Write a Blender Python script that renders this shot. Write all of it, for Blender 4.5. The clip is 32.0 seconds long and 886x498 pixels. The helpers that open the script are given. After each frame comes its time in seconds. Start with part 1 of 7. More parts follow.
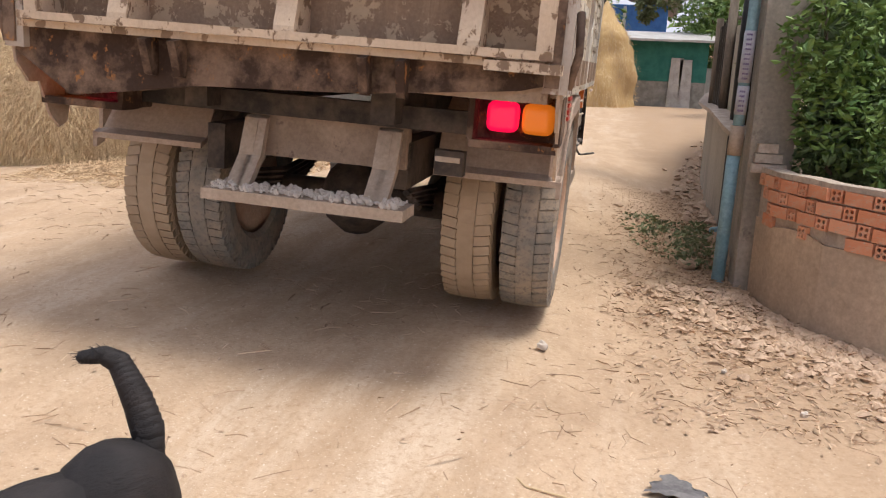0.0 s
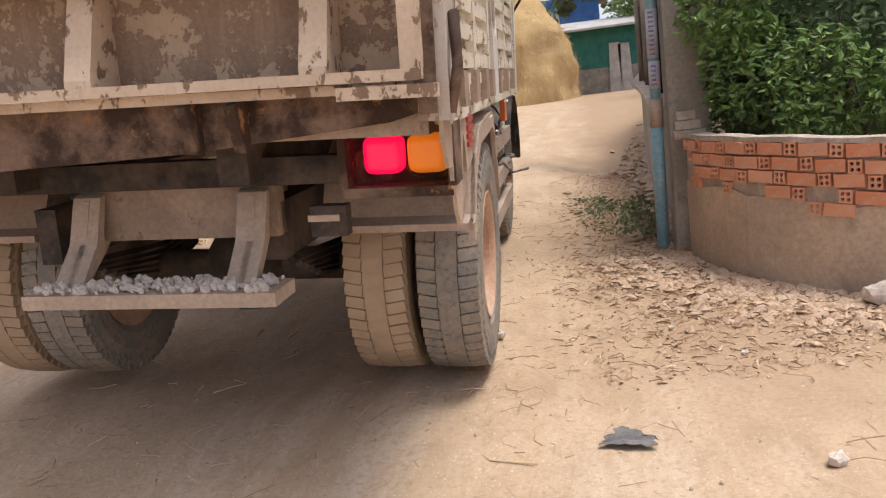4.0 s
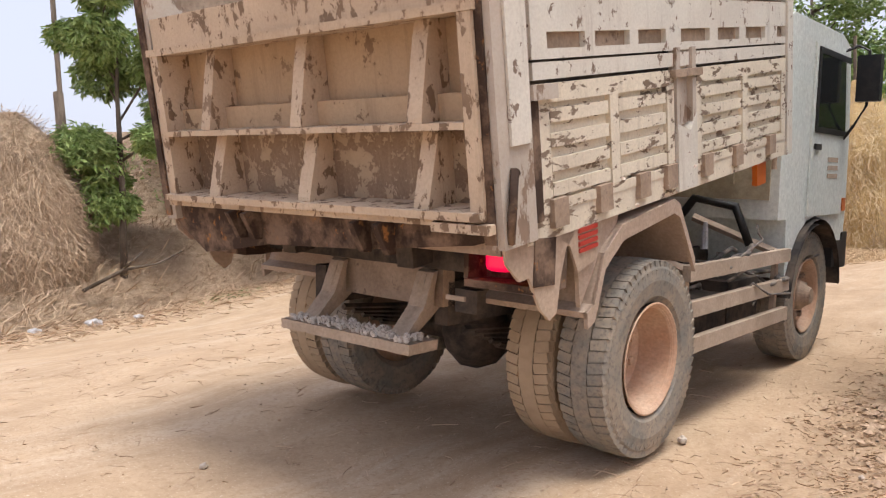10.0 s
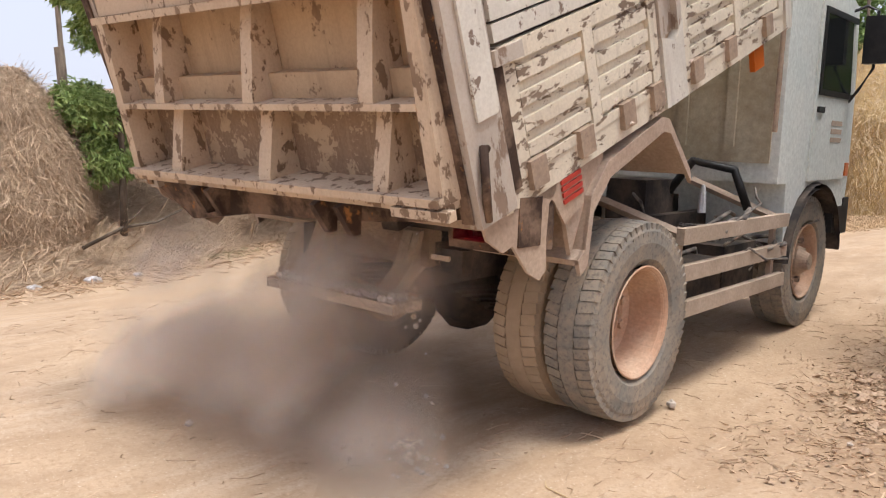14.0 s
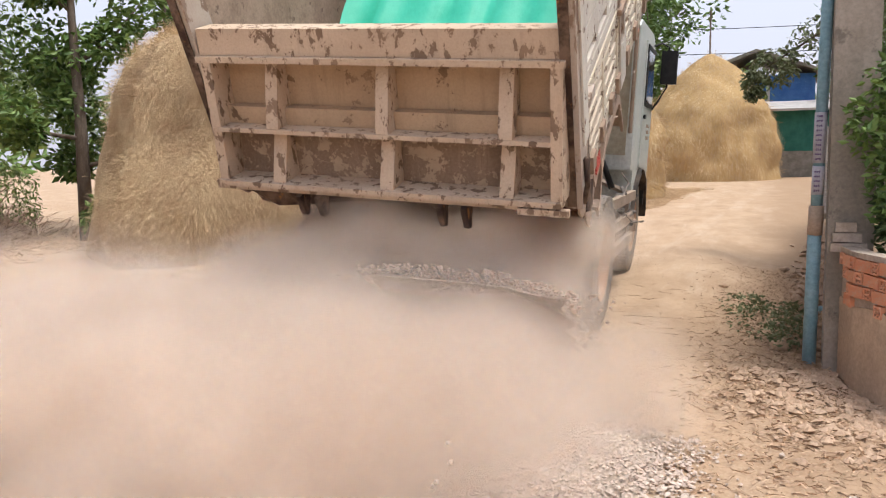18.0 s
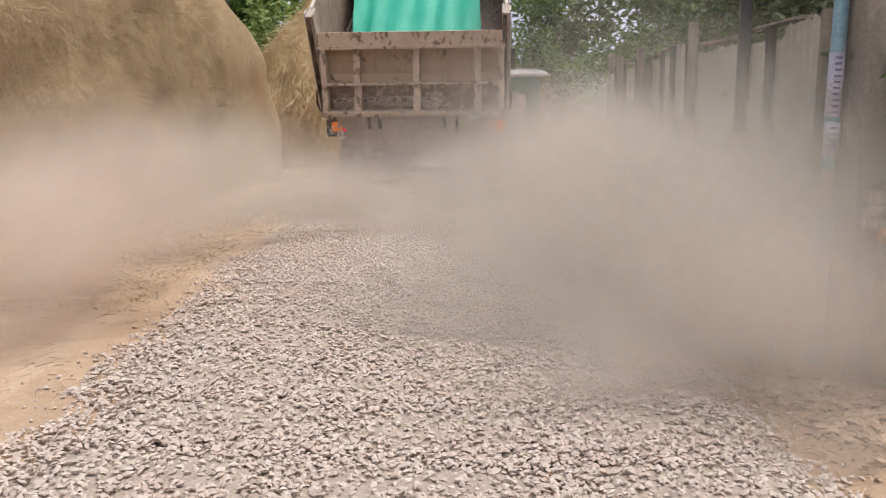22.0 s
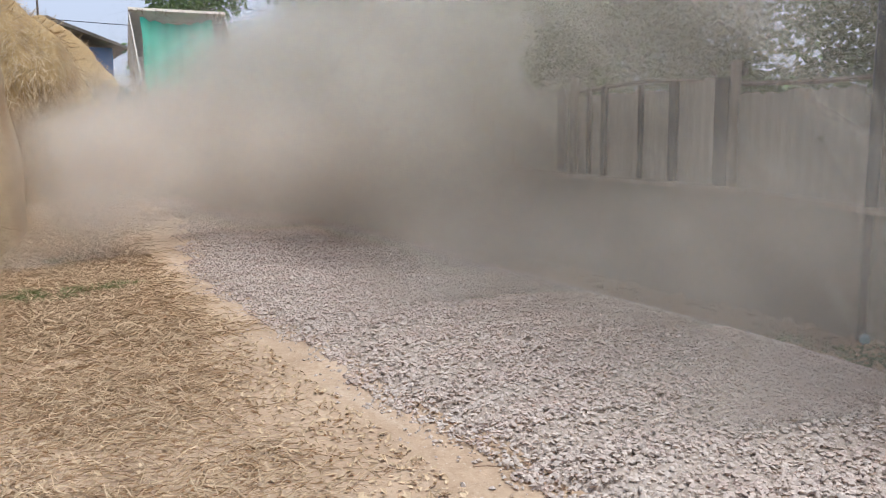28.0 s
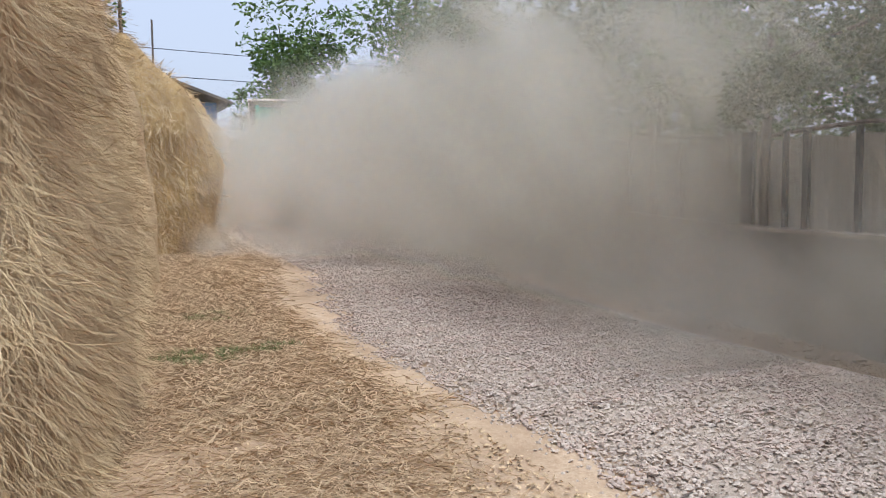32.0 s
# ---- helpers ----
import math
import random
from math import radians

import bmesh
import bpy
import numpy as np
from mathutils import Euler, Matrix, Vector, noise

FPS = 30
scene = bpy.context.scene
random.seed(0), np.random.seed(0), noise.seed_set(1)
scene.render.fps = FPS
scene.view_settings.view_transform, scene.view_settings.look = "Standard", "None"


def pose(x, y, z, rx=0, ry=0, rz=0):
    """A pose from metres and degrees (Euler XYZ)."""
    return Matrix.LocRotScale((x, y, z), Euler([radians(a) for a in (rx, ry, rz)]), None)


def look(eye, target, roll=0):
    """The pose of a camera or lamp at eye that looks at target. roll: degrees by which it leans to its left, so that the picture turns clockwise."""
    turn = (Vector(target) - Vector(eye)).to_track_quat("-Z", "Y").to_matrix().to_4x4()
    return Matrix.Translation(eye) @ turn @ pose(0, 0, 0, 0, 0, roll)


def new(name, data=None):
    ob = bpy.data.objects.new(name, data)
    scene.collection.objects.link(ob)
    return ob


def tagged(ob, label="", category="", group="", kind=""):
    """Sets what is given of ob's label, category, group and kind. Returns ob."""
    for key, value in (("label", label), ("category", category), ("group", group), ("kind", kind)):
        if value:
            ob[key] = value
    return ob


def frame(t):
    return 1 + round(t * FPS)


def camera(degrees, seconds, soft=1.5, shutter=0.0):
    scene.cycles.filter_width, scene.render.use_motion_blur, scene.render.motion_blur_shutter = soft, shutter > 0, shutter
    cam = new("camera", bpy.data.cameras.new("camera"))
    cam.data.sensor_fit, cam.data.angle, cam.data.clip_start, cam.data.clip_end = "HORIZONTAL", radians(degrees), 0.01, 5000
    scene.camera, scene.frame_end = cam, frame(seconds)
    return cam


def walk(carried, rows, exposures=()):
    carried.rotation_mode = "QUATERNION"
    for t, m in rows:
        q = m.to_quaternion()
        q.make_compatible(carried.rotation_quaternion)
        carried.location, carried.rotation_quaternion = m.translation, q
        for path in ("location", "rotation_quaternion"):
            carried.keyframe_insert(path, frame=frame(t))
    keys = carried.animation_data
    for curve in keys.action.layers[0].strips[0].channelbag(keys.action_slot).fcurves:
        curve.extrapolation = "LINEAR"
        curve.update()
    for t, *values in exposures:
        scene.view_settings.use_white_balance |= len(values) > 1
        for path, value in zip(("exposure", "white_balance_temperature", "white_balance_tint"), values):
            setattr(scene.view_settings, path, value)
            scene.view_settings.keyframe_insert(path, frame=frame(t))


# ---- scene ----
cam = camera(57.5, 32.0, soft=1.25)

# time, eye, yaw to the left of +y, pitch up, roll
PATH = [
    (0, 1.322, -3.219, 1.251, 11.59, -11.71, 2.72),
    (0.5, 1.328, -3.288, 1.220, 5.92, -13.59, 1.82),
    (1, 1.351, -3.318, 1.215, 4.27, -13.88, 2.31),
    (1.5, 1.400, -3.314, 1.216, 5.37, -13.16, 2.23),
    (2, 1.430, -3.314, 1.218, 5.91, -12.88, 1.39),
    (2.5, 1.424, -3.324, 1.238, 8.66, -11.05, -0.77),
    (4.5, 1.618, -3.425, 1.241, 9.70, -10.60, -7.66),
    (5, 1.761, -3.355, 1.202, 6.79, -13.75, -4.00),
    (5.5, 1.909, -3.223, 1.208, 9.00, -13.93, -2.49),
    (6, 2.073, -3.201, 1.202, 16.74, -13.50, -2.80),
    (6.5, 2.251, -3.239, 1.199, 23.00, -13.30, -1.80),
    (7, 2.316, -3.341, 1.214, 24.68, -13.14, -2.41),
    (7.5, 2.385, -3.412, 1.225, 26.45, -12.62, -2.95),
    (8, 2.511, -3.472, 1.226, 31.91, -11.26, -0.82),
    (8.5, 2.664, -3.523, 1.235, 37.37, -8.43, 0.01),
    (9, 2.747, -3.607, 1.230, 39.80, -5.16, -0.66),
    (9.5, 2.833, -3.626, 1.251, 41.00, -2.92, -0.98),
    (10, 2.892, -3.577, 1.251, 41.12, -2.16, -0.97),
    (10.5, 2.910, -3.541, 1.250, 41.33, -2.19, -0.81),
    (11, 2.918, -3.510, 1.251, 41.67, -2.23, -0.79),
    (11.5, 2.935, -3.484, 1.258, 41.88, -2.34, -0.87),
    (12, 2.929, -3.487, 1.257, 41.87, -2.38, -0.85),
    (12.5, 2.928, -3.482, 1.249, 41.93, -2.41, -0.85),
    (13, 2.921, -3.473, 1.244, 42.11, -2.97, -0.65),
    (13.5, 2.914, -3.469, 1.247, 42.02, -3.64, -0.46),
    (14, 2.914, -3.473, 1.232, 41.57, -4.80, -0.26),
    (14.5, 2.889, -3.539, 1.229, 39.23, -7.09, -0.58),
    (15, 2.816, -3.525, 1.208, 36.64, -8.89, -2.06),
    (15.5, 2.661, -3.430, 1.186, 34.14, -9.43, -4.68),
    (17.5, 1.924, -3.504, 1.342, 21.58, -6.44, -0.42),
    (18, 1.846, -3.396, 1.358, 22.47, -6.01, -0.77),
    (18.5, 1.782, -3.216, 1.342, 21.09, -7.74, -0.47),
    (19, 1.706, -2.965, 1.301, 17.70, -10.27, -0.76),
    (19.5, 1.637, -2.661, 1.300, 15.34, -11.24, -2.12),
    (20, 1.409, -2.373, 1.310, 13.19, -11.74, -2.57),
    (20.5, 1.121, -2.221, 1.324, 9.90, -11.60, -2.17),
    (21, 0.818, -2.148, 1.347, 6.76, -11.24, -1.83),
    (21.5, 0.449, -1.969, 1.332, 3.83, -9.97, -1.09),
    (22, 0.048, -1.820, 1.305, -0.79, -8.68, -0.44),
    (22.5, -0.362, -1.685, 1.296, -5.57, -8.22, -1.30),
    (23, -0.669, -1.465, 1.313, -8.04, -7.94, -2.72),
    (23.5, -0.982, -1.314, 1.321, -11.42, -10.94, -2.84),
    (24, -1.268, -1.150, 1.333, -14.08, -11.68, -2.62),
    (24.5, -1.544, -0.920, 1.388, -15.50, -9.60, -2.83),
    (25, -1.837, -0.774, 1.417, -17.08, -8.83, -2.76),
    (25.5, -2.123, -0.654, 1.448, -18.36, -7.56, -2.54),
    (27.5, -2.982, 0.276, 1.632, -26.94, -8.15, -0.25),
    (28, -3.209, 0.625, 1.607, -29.72, -8.25, -0.57),
    (28.5, -3.422, 0.960, 1.583, -31.63, -8.66, -1.91),
    (29, -3.530, 1.312, 1.562, -32.18, -9.12, -2.23),
    (29.5, -3.639, 1.579, 1.551, -32.63, -9.36, -1.98),
    (30, -3.724, 1.754, 1.552, -32.70, -9.75, -1.66),
    (30.5, -3.682, 1.786, 1.558, -28.78, -8.40, -0.26),
    (31, -3.607, 1.803, 1.564, -25.05, -6.04, 0.43),
    (31.5, -3.590, 1.765, 1.565, -23.64, -4.76, 0.21),
    (32, -3.611, 1.753, 1.571, -24.14, -4.52, -0.58),
]


def aim(x, y, z, yaw, pitch, roll):
    a, b = radians(yaw), radians(pitch)
    way = Vector((-math.sin(a) * math.cos(b), math.cos(a) * math.cos(b), math.sin(b)))
    return look((x, y, z), Vector((x, y, z)) + way, roll)


WB = [(0, 0.95, 6200, 10), (16, 0.95, 6200, 10), (20, 0.95, 6200, 10), (21.7, 0.65, 6200, 10), (25, 0.62, 5900, 8), (28, 0.64, 5600, 6), (32, 0.68, 5600, 5)]  # seconds, stops, kelvin, tint
walk(cam, [(t, aim(*p)) for t, *p in PATH], exposures=WB)

# ---- light ----
SUN_EL, SUN_AZ = 72, 95  # degrees; azimuth from +y towards +x
world = bpy.data.worlds.new("world")
scene.world = world
world.use_nodes = True
wn = world.node_tree
wn.nodes.clear()
sky = wn.nodes.new("ShaderNodeTexSky")
sky.sky_type = "NISHITA"
sky.sun_disc = False
sky.sun_elevation, sky.sun_rotation = radians(SUN_EL), radians(SUN_AZ)
sky.dust_density, sky.air_density, sky.ozone_density = 6.0, 1.0, 1.5
haze = wn.nodes.new("ShaderNodeMix")
haze.data_type = "RGBA"
haze.inputs[0].default_value = 0.6
haze.inputs[7].default_value = (7.0, 6.9, 7.7, 1)
bg = wn.nodes.new("ShaderNodeBackground")
bg.inputs[1].default_value = 0.088
wo = wn.nodes.new("ShaderNodeOutputWorld")
wn.links.new(sky.outputs[0], haze.inputs[6])
wn.links.new(haze.outputs[2], bg.inputs[0])
wn.links.new(bg.outputs[0], wo.inputs[0])

sun_data = bpy.data.lights.new("sun", "SUN")
sun_data.energy, sun_data.angle, sun_data.color = 1.75, radians(20), (1.0, 0.95, 0.87)
sun = new("sun", sun_data)
sx = math.sin(radians(SUN_AZ)) * math.cos(radians(SUN_EL))
sy = math.cos(radians(SUN_AZ)) * math.cos(radians(SUN_EL))
sun.matrix_basis = look((sx * 40, sy * 40, math.sin(radians(SUN_EL)) * 40), (0, 0, 0))


# ---- materials ----
class Mat:
    """A node material with short calls for noise, ramps and mixing."""

    def __init__(self, name, rough=0.85, metal=0.0, spec=0.3):
        self.m = bpy.data.materials.new(name)
        self.m.use_nodes = True
        self.t = self.m.node_tree
        self.t.nodes.clear()
        self.out = self.t.nodes.new("ShaderNodeOutputMaterial")
        self.b = self.t.nodes.new("ShaderNodeBsdfPrincipled")
        self.b.inputs["Roughness"].default_value = rough
        self.b.inputs["Metallic"].default_value = metal
        self.b.inputs["Specular IOR Level"].default_value = spec
        self.t.links.new(self.b.outputs[0], self.out.inputs[0])
        self.tc = self.t.nodes.new("ShaderNodeTexCoord")

    def put(self, sock, value):
        if isinstance(value, bpy.types.NodeSocket):
            self.t.links.new(value, sock)
        elif isinstance(value, (tuple, list)):
            sock.default_value = (*value, 1) if len(sock.default_value) == 4 and len(value) == 3 else value
        else:
            sock.default_value = value

    def noise(self, scale, detail=4, rough=0.6, stretch=None, where="Object", warp=0.0):
        src = self.tc.outputs[where]
        if stretch:
            mp = self.t.nodes.new("ShaderNodeMapping")
            mp.inputs["Scale"].default_value = stretch
            self.t.links.new(src, mp.inputs[0])
            src = mp.outputs[0]
        n = self.t.nodes.new("ShaderNodeTexNoise")
        n.inputs["Scale"].default_value, n.inputs["Detail"].default_value = scale, detail
        n.inputs["Roughness"].default_value = rough
        n.inputs["Distortion"].default_value = warp
        self.t.links.new(src, n.inputs[0])
        return n.outputs[0]

    def cells(self, scale, where="Object", random=1.0):
        n = self.t.nodes.new("ShaderNodeTexVoronoi")
        n.inputs["Scale"].default_value = scale
        n.inputs["Randomness"].default_value = random
        self.t.links.new(self.tc.outputs[where], n.inputs[0])
        return n

    def ramp(self, fac, a, b, ca=(0, 0, 0), cb=(1, 1, 1)):
        r = self.t.nodes.new("ShaderNodeValToRGB")
        r.color_ramp.elements[0].position, r.color_ramp.elements[1].position = a, b
        r.color_ramp.elements[0].color, r.color_ramp.elements[1].color = (*ca, 1), (*cb, 1)
        self.t.links.new(fac, r.inputs[0])
        return r.outputs[0]

    def mix(self, fac, a, b, how="MIX"):
        n = self.t.nodes.new("ShaderNodeMix")
        n.data_type, n.blend_type = "RGBA", how
        self.put(n.inputs[0], fac)
        self.put(n.inputs[6], a)
        self.put(n.inputs[7], b)
        return n.outputs[2]

    def random(self):
        return self.t.nodes.new("ShaderNodeObjectInfo").outputs["Random"]

    def island(self):
        return self.t.nodes.new("ShaderNodeNewGeometry").outputs["Random Per Island"]

    def color(self, value):
        self.put(self.b.inputs["Base Color"], value)
        return self

    def bump(self, height, strength=0.4, dist=0.01):
        n = self.t.nodes.new("ShaderNodeBump")
        n.inputs["Strength"].default_value, n.inputs["Distance"].default_value = strength, dist
        self.t.links.new(height, n.inputs["Height"])
        self.t.links.new(n.outputs[0], self.b.inputs["Normal"])
        return self


def two_tone(name, a, b, scale=3, fine=40, lo=0.4, hi=0.6, rough=0.9, bump=0.3, dist=0.004, stretch=None, metal=0.0, third=None):
    """Two colours over each other in patches, with fine grain."""
    m = Mat(name, rough, metal)
    big = m.ramp(m.noise(scale, 6, 0.65, stretch), lo, hi)
    c = m.mix(big, a, b)
    grain = m.noise(fine, 5, 0.7)
    c = m.mix(m.ramp(grain, 0.3, 0.7), m.mix(0.3, c, (0, 0, 0)), c)
    if third:
        c = m.mix(m.ramp(m.noise(scale * 2.3, 5, 0.7), 0.6, 0.68), c, third)
    m.color(c).bump(grain, bump, dist)
    return m.m


def peeling(name, paint, under, dust, lo=0.55, hi=0.6, scale=7, dusty=0.45, drip=(1, 1, 0.9)):
    """Old paint flaked off in patches, under a film of dust."""
    m = Mat(name, 0.8, 0.0, 0.25)
    flakes = m.ramp(m.noise(scale, 10, 0.68, drip), lo, hi)
    tint = m.mix(m.ramp(m.noise(2.2, 4, 0.6), 0.35, 0.7), paint, tuple(0.82 * v for v in paint))
    c = m.mix(flakes, tint, m.mix(m.noise(16, 4), under, tuple(0.55 * v for v in under)))
    film = m.ramp(m.noise(1.6, 6, 0.7), 0.3, 0.75)
    c = m.mix(m.mix(1.0, film, (dusty, dusty, dusty), "MULTIPLY"), c, dust)
    streak = m.ramp(m.noise(9, 5, 0.7, (1.6, 1.6, 0.15)), 0.55, 0.75)
    c = m.mix(m.mix(1.0, streak, (0.35, 0.35, 0.35), "MULTIPLY"), c, under)
    grain = m.noise(70, 6, 0.75)
    c = m.mix(m.ramp(grain, 0.42, 0.72), c, m.mix(0.25, c, under))
    m.color(c).bump(m.mix(0.3, flakes, grain), 0.6, -0.004)
    return m.m


DUST = (0.50, 0.375, 0.27)


def dirt_material():
    m = Mat("dry_dirt", 0.95, 0.0, 0.15)
    big = m.noise(0.35, 5, 0.6)
    mid = m.noise(2.6, 6, 0.7, (1, 0.6, 1))
    fine = m.noise(38, 6, 0.75)
    c = m.mix(m.ramp(big, 0.35, 0.65), (0.52, 0.385, 0.26), (0.47, 0.335, 0.22))
    c = m.mix(m.ramp(mid, 0.42, 0.66), c, (0.385, 0.27, 0.175))
    c = m.mix(m.ramp(m.noise(0.9, 6, 0.75, (2.2, 0.35, 1)), 0.5, 0.7), c, (0.545, 0.425, 0.31))
    c = m.mix(m.ramp(fine, 0.50, 0.72), c, (0.34, 0.225, 0.135))
    tiny = m.noise(150, 4, 0.8)
    c = m.mix(m.ramp(tiny, 0.50, 0.70), c, m.mix(0.4, c, (0.22, 0.14, 0.08)))
    c = m.mix(m.ramp(m.noise(90, 3, 0.6), 0.62, 0.70), c, (0.62, 0.51, 0.39))
    # browner soil with leaf mould along the verge
    sep = m.t.nodes.new("ShaderNodeSeparateXYZ")
    m.t.links.new(m.tc.outputs["Object"], sep.inputs[0])
    wob = m.t.nodes.new("ShaderNodeMath")
    wob.operation = "MULTIPLY_ADD"
    m.t.links.new(m.noise(1.1, 7, 0.7), wob.inputs[0])
    wob.inputs[1].default_value = 2.6
    m.t.links.new(sep.outputs[0], wob.inputs[2])
    edge = m.t.nodes.new("ShaderNodeMapRange")
    edge.inputs[1].default_value, edge.inputs[2].default_value = 2.5, 3.3
    m.t.links.new(wob.outputs[0], edge.inputs[0])
    start = m.t.nodes.new("ShaderNodeMapRange")
    start.inputs[1].default_value, start.inputs[2].default_value = -0.9, 0.6
    m.t.links.new(sep.outputs[1], start.inputs[0])
    both = m.t.nodes.new("ShaderNodeMath")
    both.operation = "MULTIPLY"
    m.t.links.new(edge.outputs[0], both.inputs[0])
    m.t.links.new(start.outputs[0], both.inputs[1])
    soil = m.mix(m.ramp(fine, 0.35, 0.65), (0.38, 0.26, 0.165), (0.27, 0.18, 0.11))
    c = m.mix(m.mix(1.0, both.outputs[0], (0.75, 0.75, 0.75), "MULTIPLY"), c, soil)
    m.color(c)
    h = m.mix(0.35, m.noise(9, 6, 0.7), fine)
    m.bump(h, 0.55, 0.02)
    return m.m


MAT = {}


def make_materials():
    M = MAT
    M["dirt"] = dirt_material()
    M["rim"] = two_tone("dusty_rim_paint", (0.52, 0.32, 0.21), (0.60, 0.42, 0.30), 4, 60, rough=0.8, bump=0.15)
    M["frame"] = two_tone("dusty_chassis", (0.33, 0.24, 0.175), (0.44, 0.325, 0.24), 5, 50, rough=0.9, third=(0.16, 0.11, 0.085))
    M["dark_frame"] = two_tone("oily_dark_steel", (0.035, 0.03, 0.028), (0.12, 0.09, 0.07), 5, 45, rough=0.8)
    M["rails"] = two_tone("dusty_side_rail", (0.42, 0.325, 0.245), (0.50, 0.39, 0.30), 4, 60, rough=0.85, bump=0.15)
    M["rust"] = two_tone("rusty_beam", (0.055, 0.032, 0.022), (0.22, 0.145, 0.10), 6, 60, 0.45, 0.62, third=(0.33, 0.15, 0.05))
    M["gate"] = peeling("tailgate_flaked_paint", (0.50, 0.365, 0.235), (0.15, 0.09, 0.055), (0.43, 0.295, 0.185), 0.60, 0.612, 9, 0.7)
    M["gate_low"] = peeling("tailgate_bare_brown_panel", (0.19, 0.125, 0.085), (0.50, 0.38, 0.26), (0.42, 0.30, 0.21), 0.52, 0.535, 13, 0.35)
    M["gate_rib"] = peeling("tailgate_rib_paint", (0.62, 0.49, 0.36), (0.20, 0.13, 0.085), (0.45, 0.315, 0.21), 0.555, 0.57, 15, 0.6, (1, 1, 0.6))
    M["bed"] = peeling("bed_cream_flaked_paint", (0.74, 0.665, 0.535), (0.16, 0.105, 0.075), (0.56, 0.445, 0.33), 0.565, 0.577, 15, 0.4, (1, 0.55, 1.5))
    M["board"] = peeling("bed_grey_board_paint", (0.68, 0.645, 0.57), (0.22, 0.155, 0.12), (0.52, 0.42, 0.335), 0.60, 0.612, 14, 0.4)
    M["post"] = peeling("bed_post_grey_paint", (0.50, 0.45, 0.39), (0.24, 0.165, 0.12), (0.43, 0.315, 0.235), 0.54, 0.57, 9, 0.6, (1, 1, 0.4))
    M["flap"] = two_tone("dusty_rubber_flap", (0.43, 0.315, 0.235), (0.50, 0.38, 0.285), 5, 50, rough=0.95, bump=0.15)
    M["guard"] = two_tone("dusty_mudguard", (0.42, 0.31, 0.235), (0.49, 0.375, 0.29), 3, 60, rough=0.85, bump=0.12, third=(0.36, 0.26, 0.2))
    M["cab"] = two_tone("pale_cab_paint", (0.70, 0.74, 0.70), (0.75, 0.77, 0.72), 2, 30, rough=0.38, bump=0.03)
    M["cab_dust"] = two_tone("dusty_cab_back", (0.42, 0.36, 0.25), (0.50, 0.45, 0.34), 3, 30, rough=0.7, bump=0.1)
    M["black"] = two_tone("black_plastic", (0.014, 0.014, 0.015), (0.03, 0.028, 0.027), 6, 60, rough=0.45, bump=0.05)
    M["hose"] = two_tone("grey_hoses", (0.10, 0.09, 0.085), (0.35, 0.29, 0.24), 14, 60, rough=0.7)
    t = Mat("dusty_tyre_rubber", 0.93, 0.0, 0.2)
    c = t.mix(t.ramp(t.noise(6, 5, 0.65), 0.35, 0.65), (0.195, 0.185, 0.165), (0.33, 0.265, 0.20))
    c = t.mix(t.ramp(t.noise(45, 4, 0.7), 0.5, 0.75), c, (0.12, 0.11, 0.10))
    M["tyre"] = t.color(c).bump(t.noise(70, 4), 0.3, 0.003).m
    t = Mat("brown_mud_tyre", 0.95, 0.0, 0.15)
    c = t.mix(t.ramp(t.noise(7, 5, 0.65), 0.35, 0.65), (0.34, 0.25, 0.165), (0.42, 0.315, 0.215))
    M["tyre_mud"] = t.color(c).bump(t.noise(60, 4), 0.3, 0.003).m
    for key, col, e in (("red", (0.92, 0.004, 0.055), 0.55), ("amber", (0.70, 0.17, 0.012), 0.28)):
        g = Mat(key + "_lamp", 0.25, 0, 0.5).color(col)
        g.b.inputs["Emission Color"].default_value = (*col, 1)
        g.b.inputs["Emission Strength"].default_value = e
        M[key] = g.m
    M["dull_red"] = Mat("red_reflector", 0.3).color((0.42, 0.055, 0.04)).m
    M["dull_amber"] = Mat("amber_reflector", 0.3).color((0.55, 0.13, 0.02)).m
    M["white_mark"] = Mat("white_mark", 0.6).color((0.75, 0.72, 0.68)).m
    tp = Mat("green_tarp", 0.55, 0, 0.4)
    c = tp.mix(tp.ramp(tp.noise(3, 4), 0.3, 0.7), (0.03, 0.42, 0.27), (0.06, 0.50, 0.34))
    M["tarp"] = tp.color(c).bump(tp.noise(6, 4, 0.6, (1, 0.3, 1)), 0.4, 0.03).m
    s = Mat("crushed_stone", 0.9, 0, 0.25)
    isl = s.island()
    c = s.mix(isl, (0.47, 0.385, 0.315), (0.62, 0.525, 0.44))
    c = s.mix(s.ramp(s.noise(1.6, 3), 0.45, 0.7), c, (0.53, 0.41, 0.34))
    M["stone"] = s.color(c).bump(s.noise(60, 4), 0.3, 0.004).m
    M["stone_bed"] = two_tone("stone_dust_bed", (0.45, 0.36, 0.285), (0.54, 0.44, 0.355), 30, 90, rough=0.95, bump=0.8, dist=0.01)
    h = Mat("rice_straw", 0.9, 0, 0.2)
    c = h.mix(h.island(), (0.48, 0.35, 0.19), (0.76, 0.60, 0.37))
    c = h.mix(h.ramp(h.noise(1.3, 5, 0.6), 0.4, 0.7), c, (0.38, 0.26, 0.15))
    M["straw"] = h.color(c).m
    h = Mat("trodden_straw", 0.95, 0, 0.1)
    c = h.mix(h.island(), (0.40, 0.28, 0.165), (0.66, 0.50, 0.32))
    M["ground_straw"] = h.color(c).m
    h = Mat("packed_straw", 0.95, 0, 0.1)
    c = h.mix(h.ramp(h.noise(26, 6, 0.75, (1, 1, 0.25)), 0.3, 0.7), (0.34, 0.235, 0.13), (0.62, 0.47, 0.29))
